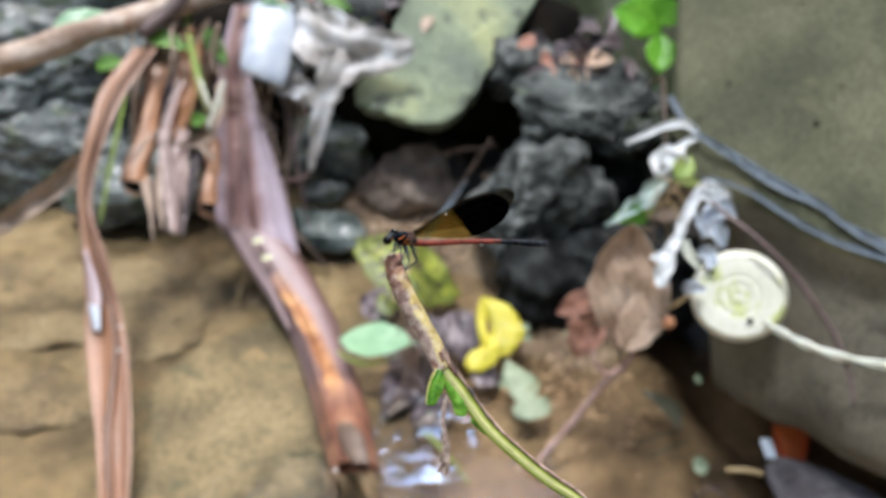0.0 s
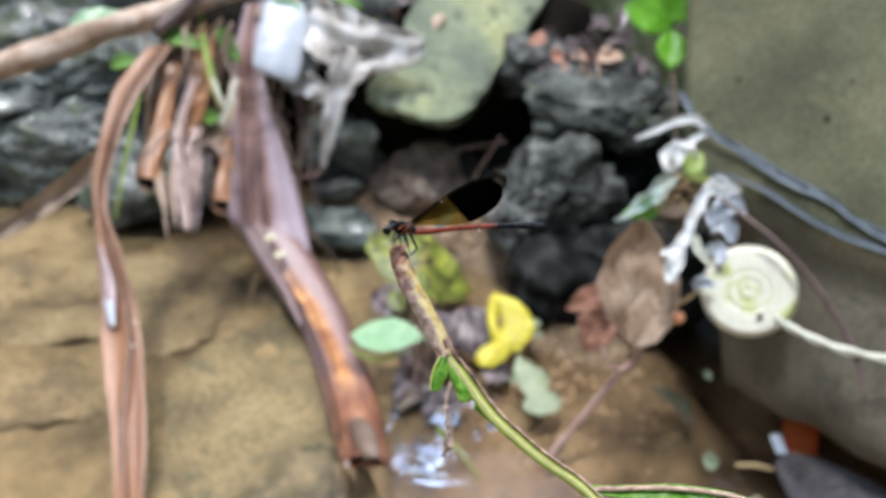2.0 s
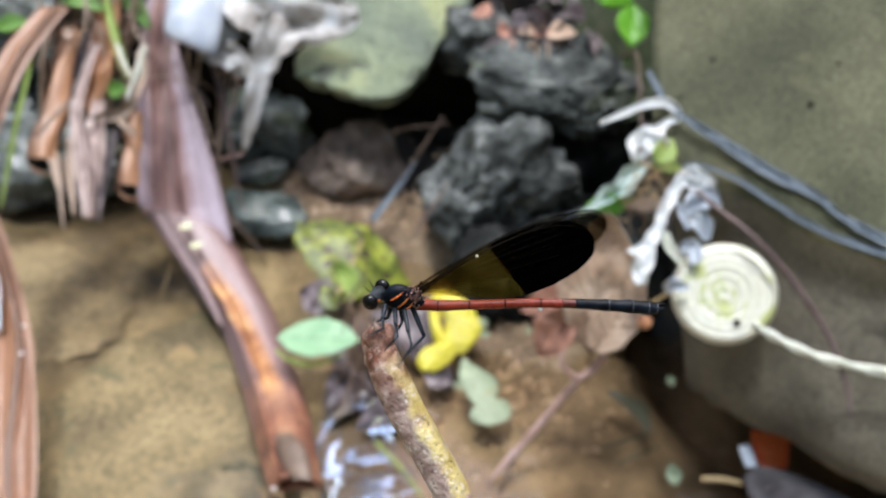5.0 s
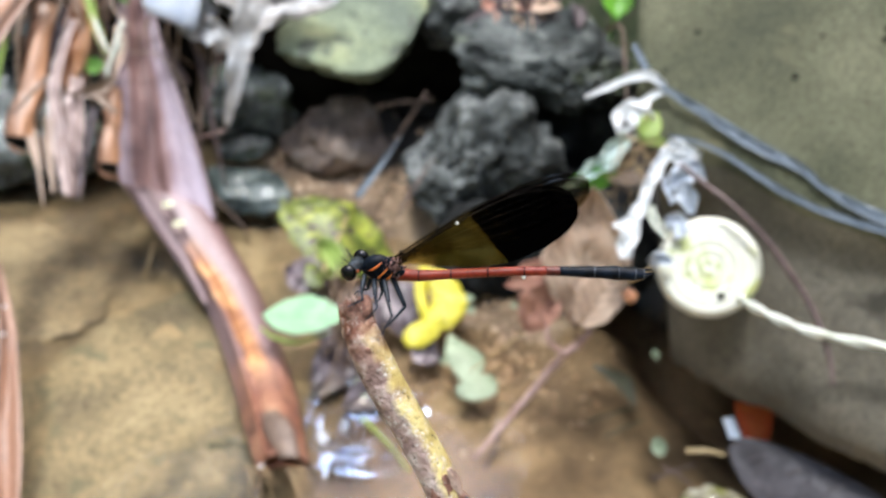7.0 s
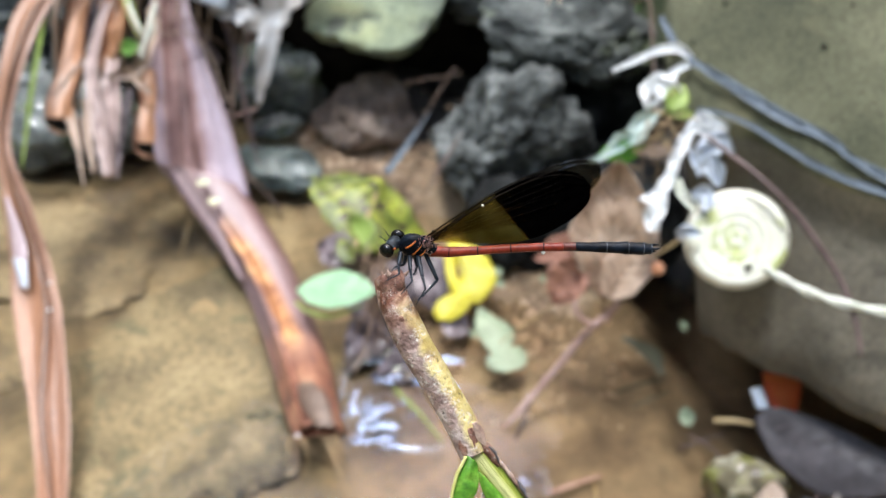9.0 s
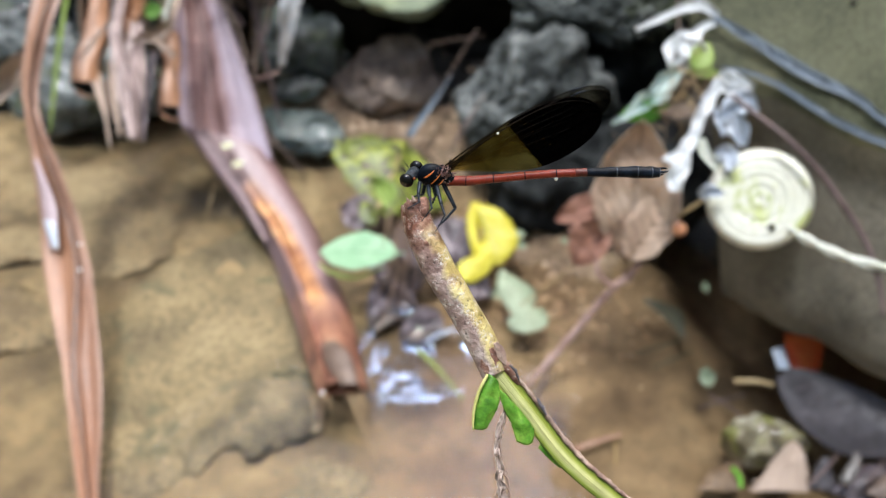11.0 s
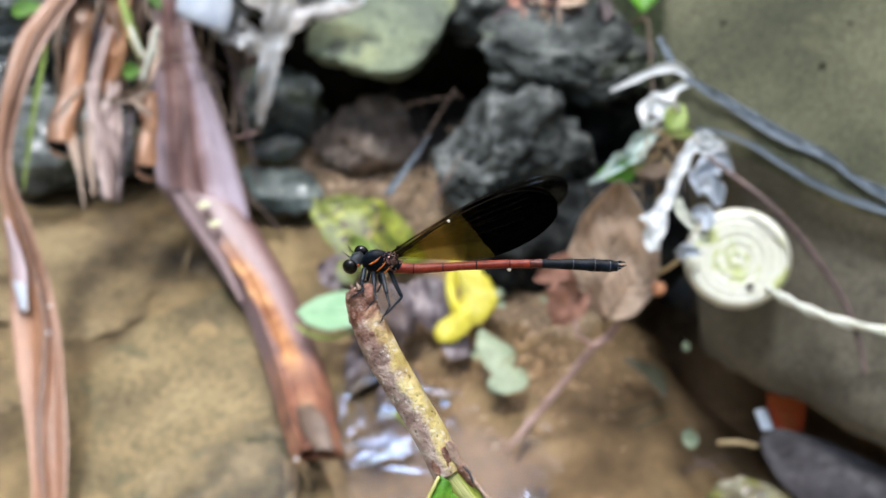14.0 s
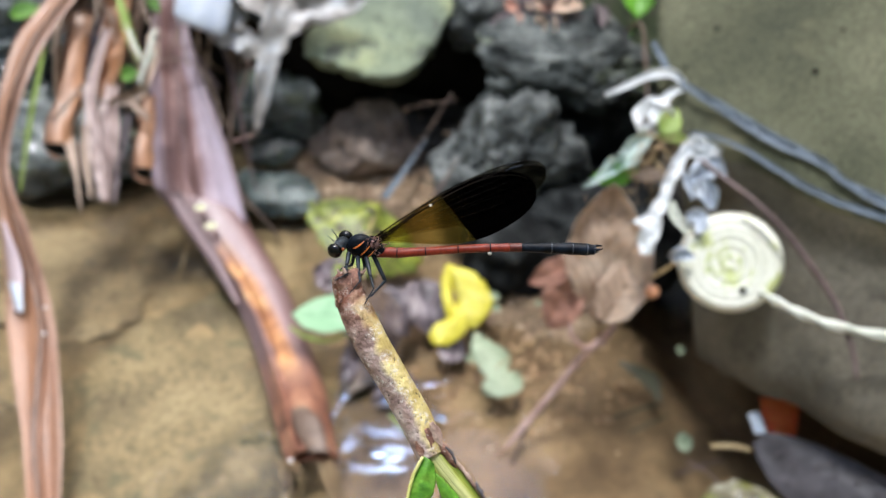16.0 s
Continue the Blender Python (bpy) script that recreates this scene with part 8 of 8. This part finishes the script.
part("face", ball((0.75, 1.2, 0.85), Vector(HEAD) + (pose(0, 0, 0, 0, 0, -yaw_head) @ Vector((-0.9 * MM, 0, -0.7 * MM))), (0, 25, -yaw_head)), M_HEAD, head, "blue-grey face plate")
part("jaw", ball((0.5, 0.8, 0.45), Vector(HEAD) + (pose(0, 0, 0, 0, 0, -yaw_head) @ Vector((-0.7 * MM, 0, -1.5 * MM))), (0, 20, -yaw_head)), M_BODY, head)
for k in range(26):
    rnd = random.Random(k + 1300)
    d = Vector((-abs(rnd.gauss(0.7, 0.4)), rnd.gauss(0, 0.9), rnd.gauss(0.5, 0.6))).normalized()
    a = Vector(HEAD) + Vector((d.x * 1.2, d.y * 1.7, d.z * 1.2)) * MM
    part("bristle", tube([a, a + d * rnd.uniform(0.2, 0.45) * MM], [0.035 * MM, 0.012 * MM], 4, 2), M_LEG, head)
part("cheek_spot", ball((0.25, 0.2, 0.3), flat(-4.1, -0.35, -1.9), (0, 0, -20), 10), M_STRIPE, head, "small orange cheek spot")
part("neck", tube([flat(-4.0, 0.4, 0), flat(-3.2, 0.3, 0), flat(-2.6, 0.4, 0)], [0.55 * MM, 0.5 * MM, 0.8 * MM], 10, 4), M_BODY, fly)
thorax = part("thorax", ball((2.75, 1.7, 2.6), flat(-0.9, 0.2, 0), (0, 24, 0), 28), M_BODY, fly, "blue-black thorax")
part("front_thorax", ball((1.05, 1.15, 1.2), flat(-2.7, 0.0, 0), (0, 20, 0)), M_BODY, thorax)
for a, b, thick in (((-2.44, -1.25, 0.60), (-0.1, -1.20, 2.30), 0.16), ((-1.31, -1.30, -1.05), (0.95, -1.25, 1.40), 0.12), ((0.0, -1.30, -1.30), (1.6, -1.15, 0.20), 0.09)):
    a, b = Vector(a) * MM, Vector(b) * MM
    mid = (a + b) / 2 - Vector((0, 0.50 * MM, 0))
    part("stripe", tube([a, a.lerp(mid, 0.5) - Vector((0, 0.14 * MM, 0)), mid, b.lerp(mid, 0.5) - Vector((0, 0.14 * MM, 0)), b], [0.05 * MM, thick * MM, thick * 1.1 * MM, thick * MM, 0.05 * MM], 8, 6), M_STRIPE, thorax, "thin orange slanting stripe")
for s in (-1, 1):
    part("wing_base", ball((1.2, 0.45, 0.6), (1.9 * MM, 0.7 * s * MM, 1.2 * MM), (0, 40, 0)), M_PINKFUR, thorax, "pinkish brown wing base")
part("rear_thorax", ball((1.6, 1.15, 1.15), flat(2.1, -0.3, 0), (0, 20, 0)), M_BODY, thorax)
for k in range(150):
    rnd = random.Random(k)
    side = -1 if k % 4 else 1
    part("hair_tuft", ball([rnd.uniform(0.07, 0.2), 0.14, rnd.uniform(0.12, 0.42)], flat(1.7 + rnd.gauss(0, 0.75), 0.35 + rnd.gauss(0, 0.8), side * rnd.uniform(0.7, 1.4)), (0, rnd.uniform(-80, 80), 0), 6), M_PINKFUR if k % 3 else M_BODY, thorax, "pinkish brown tuft")

SEGS = ((1.9, -0.85, 1.05), (5.7, -1.05, 0.98), (11.1, -0.75, 0.84), (17.2, -0.35, 0.80), (23.2, -0.1, 0.79), (26.8, -0.07, 0.815), (29.1, -0.05, 0.84), (34.6, -0.15, 1.0), (38.5, -0.3, 1.16), (41.2, -0.42, 1.14), (42.6, -0.5, 0.92))
for k, ((u0, v0, r0), (u1, v1, r1)) in enumerate(zip(SEGS, SEGS[1:])):
    a, b = np.array(flat(u0, v0, 0)), np.array(flat(u1, v1, 0))
    red = u1 < 30
    pts = [a, a + (b - a) * 0.06, a + (b - a) * 0.5, a + (b - a) * 0.93, b]
    seg = part("abdomen_segment", tube(pts, [r0 * 0.9 * MM, r0 * MM, (r0 + r1) * 0.485 * MM, r1 * 1.02 * MM, r1 * 0.9 * MM], 16, 5, 0.03, k), (M_REDSEG if k != 5 else M_REDDARK) if red else M_BODY, fly, "brick-red abdomen segment" if red else "blue-black tail segment")
    ring = tube([b - (b - a) / np.linalg.norm(b - a) * 0.10 * MM, b, b + (b - a) / np.linalg.norm(b - a) * 0.16 * MM], [r1 * 1.0 * MM, r1 * 1.05 * MM, r1 * 0.95 * MM], 16, 3)
    if k != 4:
        part("joint_ring", ring, M_BODY if red else M_RING, seg, "dark joint ring" if red else "pale joint ring")
    if k == 3:
        part("mite", ball((0.42, 0.42, 0.42), (b[0] - 0.1 * MM, -0.5 * MM, b[2] - 0.85 * MM), seg=12), M_DROP, seg, "shiny white droplet")
for s in (-1, 1):
    a = np.array(flat(42.4, -0.2, 0)) + np.array((0, 0.4 * s * MM, 0.1 * MM))
    part("cercus", tube([a, a + np.array((0.8, 0.25 * s, 0.05)) * MM, a + np.array((1.7, 0.05 * s, 0.1)) * MM], [0.3 * MM, 0.24 * MM, 0.1 * MM], 8, 4), M_BODY, fly)
    a = a + np.array((0, 0, -0.5 * MM))
    part("cercus", tube([a, a + np.array((0.5, 0.1 * s, -0.1)) * MM, a + np.array((1.0, 0, -0.1)) * MM], [0.24 * MM, 0.2 * MM, 0.08 * MM], 8, 4), M_BODY, fly)


def wing(name, root, lean, slope, length, width, material, label, stigma=0.0, peak=0.66, fall=2.2, fore=0.40, aft=0.60):
    """A wing in the plane of its own x and z, hinged at its root, with veins standing out along it."""
    n, m = 60, 16
    bm = bmesh.new()
    uv = bm.loops.layers.uv.verify()
    grid = []
    for i in range(n + 1):
        s = i / n
        front = fore * width * math.sin(math.pi * min(1, 0.5 * s / 0.72)) if s < 0.72 else fore * width * math.sqrt(max(0, 1 - ((s - 0.72) / 0.28) ** 2.4))
        back = -aft * width * (math.sin(math.pi / 2 * min(1, s / peak)) ** 1.25 if s < peak else math.sqrt(max(0, 1 - ((s - peak) / (1 - peak)) ** fall)))
        front, back = front + 0.0003 * (1 - s), back - 0.0003 * (1 - s)
        row = []
        for j in range(m + 1):
            w = j / m
            z = back + (front - back) * w
            row.append((bm.verts.new((s * length, 0.00012 * math.sin(w * 22) * min(1, 6 * s) + 0.0004 * math.sin(3 * s), z)), s, w))
        grid.append(row)
    for i in range(n):
        for j in range(m):
            q = (grid[i][j], grid[i + 1][j], grid[i + 1][j + 1], grid[i][j + 1])
            f = bm.faces.new([v for v, _, _ in q])
            for lp, (_, s, w) in zip(f.loops, q):
                lp[uv].uv = (s, w)
    bmesh.ops.remove_doubles(bm, verts=bm.verts, dist=1e-7)
    ob = part(name, bm, material, fly, label)
    ob.matrix_local = pose(*root, lean, -slope, 0)
    lead = [(length * s, 0, (fore * width * math.sin(math.pi * 0.5 * s / 0.72) if s < 0.72 else fore * width * math.sqrt(max(0, 1 - ((s - 0.72) / 0.28) ** 2.4)))) for s in (0, 0.15, 0.3, 0.45, 0.6, 0.72, 0.84, 0.93, 0.98)]
    part("leading_vein", tube(lead, [0.14 * MM, 0.13 * MM, 0.11 * MM, 0.10 * MM, 0.08 * MM, 0.07 * MM, 0.06 * MM, 0.05 * MM, 0.04 * MM], 6, 6), M_VEIN, ob)
    for g in (0.55, 0.2, -0.15):
        vein = [(length * s, 0, g * width * 0.42 * math.sin(math.pi / 2 * min(1, s / 0.7)) ** 1.1) for s in (0.02, 0.2, 0.4, 0.6, 0.8)]
        part("vein", tube(vein, [0.05 * MM, 0.04 * MM, 0.03 * MM, 0.025 * MM, 0.02 * MM], 5, 5), M_VEIN, ob)
    if stigma:
        part("stigma", tube([(length * s, 0, 0.9 * fore * width * (1 if s < 0.9 else 0.9)) for s in (stigma - 0.045, stigma, stigma + 0.045)], [0.2 * MM, 0.42 * MM, 0.2 * MM], 8, 4, 0, 0, 0.3), M_BODY, ob, "dark wing spot")
    return ob


for s in (-1, 1):
    wing("hindwing", (2.5 * MM, 0.35 * s * MM, 1.35 * MM), -3.0 * s, 22.6, 30.8 * MM, 12.4 * MM, M_HINDWING, "amber hindwing with a black outer half", 0.0, 0.58, 1.9, 0.43, 0.55)
    smoky = wing("forewing", (1.7 * MM, 0.55 * s * MM, 2.0 * MM), -4.0 * s, 26.0, 34.2 * MM, 8.4 * MM, M_FOREWING, "smoky clear forewing with a dark spot", 0.86)
    if s < 0:
        part("pale_speck", ball((0.24, 0.24, 0.24), (0, 0, 0), seg=10), M_DROP, smoky, "tiny white droplet").location = (13.0 * MM, -0.2 * MM, 2.5 * MM)


def leg(points, thick):
    hip, knee, ankle, toe = [np.array(p) for p in points]
    ob = part("leg", tube([hip, hip * 0.5 + knee * 0.5, knee], [1.3 * thick * MM, 1.2 * thick * MM, 0.95 * thick * MM], 8, 4), M_LEG, fly, "slender dark leg")
    part("shin", tube([knee, knee * 0.5 + ankle * 0.5, ankle], [0.8 * thick * MM, 0.68 * thick * MM, 0.55 * thick * MM], 8, 4), M_LEG, ob)
    part("foot", tube([ankle, ankle * 0.5 + toe * 0.5, toe], [0.42 * thick * MM, 0.36 * thick * MM, 0.2 * thick * MM], 6, 4), M_LEG, ob)
    for k in range(6):
        a = knee + (ankle - knee) * (0.12 + 0.14 * k)
        part("spine", tube([a, a + np.array((0.25, -0.35 if k % 2 else 0.35, -0.45)) * MM], [0.05 * MM, 0.015 * MM], 4, 2), M_LEG, ob)


for points, thick in (
    (((-3.2, -1.2, -0.4), (-3.38, -3.85, -1.38), (-2.95, -6.6, -1.2), (-5.26, -7.3, -2.13)), 0.34),
    (((-1.6, -1.4, -1.1), (-1.13, -4.69, -1.95), (-0.47, -8.0, -1.7), (-2.54, -9.3, -3.71)), 0.34),
    (((0.0, -1.4, -1.1), (1.12, -5.63, -2.61), (1.91, -8.48, -3.04), (0.2, -10.4, -5.29)), 0.36),
    (((0.9, 0.6, -1.5), (3.47, -3.15, -5.48), (1.07, -7.53, -5.71), (0.3, -8.09, -5.89)), 0.36),
    (((-2.3, 0.5, -1.5), (-2.93, -1.21, -3.3), (-4.21, -3.71, -1.96), (-4.76, -4.55, -2.14)), 0.30),
    (((-1.0, 0.6, -1.5), (-0.42, -1.33, -3.77), (-0.72, -4.05, -3.36), (-1.47, -4.81, -3.54)), 0.30),
):
    leg([[c * MM for c in p] for p in points], thick)

FLY = (
    (0, -0.01128, 0.20496, 0.69014, 0.0, -1.13, -4.09),
    (0.5, -0.01230, 0.20509, 0.69013, 0.0, -4.63, -3.88),
    (1, -0.01246, 0.20523, 0.69028, 0.0, -5.07, -3.87),
    (1.5, -0.01276, 0.20524, 0.69028, 0.0, -4.86, -3.86),
    (2, -0.01301, 0.20530, 0.69038, 0.0, -4.68, -3.87),
    (2.5, -0.01271, 0.20525, 0.69030, 0.0, -4.97, -3.87),
    (3, -0.01262, 0.20518, 0.69019, 0.0, -5.40, -3.87),
    (3.5, -0.01198, 0.20492, 0.68995, 0.0, -5.80, -3.95),
    (4, -0.01131, 0.20431, 0.68959, 0.0, -4.81, -4.97),
    (4.5, -0.01118, 0.20432, 0.68987, 0.0, -3.09, -5.83),
    (4.7, -0.01067, 0.20409, 0.69012, 0.0, -3.17, -6.88),
    (7, -0.01033, 0.20399, 0.69047, 0.0, -4.18, -7.46),
    (7.5, -0.01047, 0.20409, 0.69027, 0.0, -2.83, -7.17),
    (8, -0.01030, 0.20408, 0.69059, 0.0, -4.67, -7.41),
    (8.5, -0.00943, 0.20378, 0.69060, 0.0, -4.33, -8.13),
    (9, -0.00970, 0.20390, 0.69050, 0.0, -4.40, -7.60),
    (9.5, -0.01000, 0.20400, 0.69030, 0.0, -4.45, -7.10),
    (11.8, -0.01102, 0.20437, 0.68984, 0.0, -4.61, -5.21),
    (12, -0.01075, 0.20429, 0.68986, 0.0, -4.34, -5.43),
    (12.5, -0.01076, 0.20411, 0.68978, 0.0, -2.69, -6.03),
    (13, -0.01103, 0.20414, 0.68941, 0.0, -0.76, -5.34),
    (13.5, -0.01108, 0.20412, 0.68949, 0.0, -2.02, -5.45),
    (14, -0.01109, 0.20425, 0.68950, 0.0, -1.79, -4.99),
    (14.5, -0.01125, 0.20423, 0.68948, 0.0, -2.02, -5.03),
    (15, -0.01115, 0.20440, 0.68958, 0.0, -3.23, -4.66),
    (15.5, -0.01143, 0.20443, 0.68948, 0.0, -2.38, -4.39),
    (16, -0.01149, 0.20460, 0.68958, 0.0, -1.65, -4.10),
)


# ---- what moves ----
def motions():
    walk(fly, [(t, pose(x, y, z, lean, tip, turn)) for t, x, y, z, lean, tip, turn in FLY])
    for ob, at, k in RIPPLES:
        rows = []
        for i in range(33):
            t = i * 0.5
            wide = 0.010 if k < 16 else 0.002
            rows.append((t, pose(at[0] + wide * math.sin(2.3 * t + k), at[1] + wide * math.sin(1.7 * t + 2 * k), 0.0002 + 0.0018 * math.sin(4.1 * t + 1.9 * k), 6 * math.sin(3.1 * t + k), 6 * math.cos(2.7 * t + k), 12 * math.sin(1.3 * t + k))))
        walk(ob, rows)


motions()
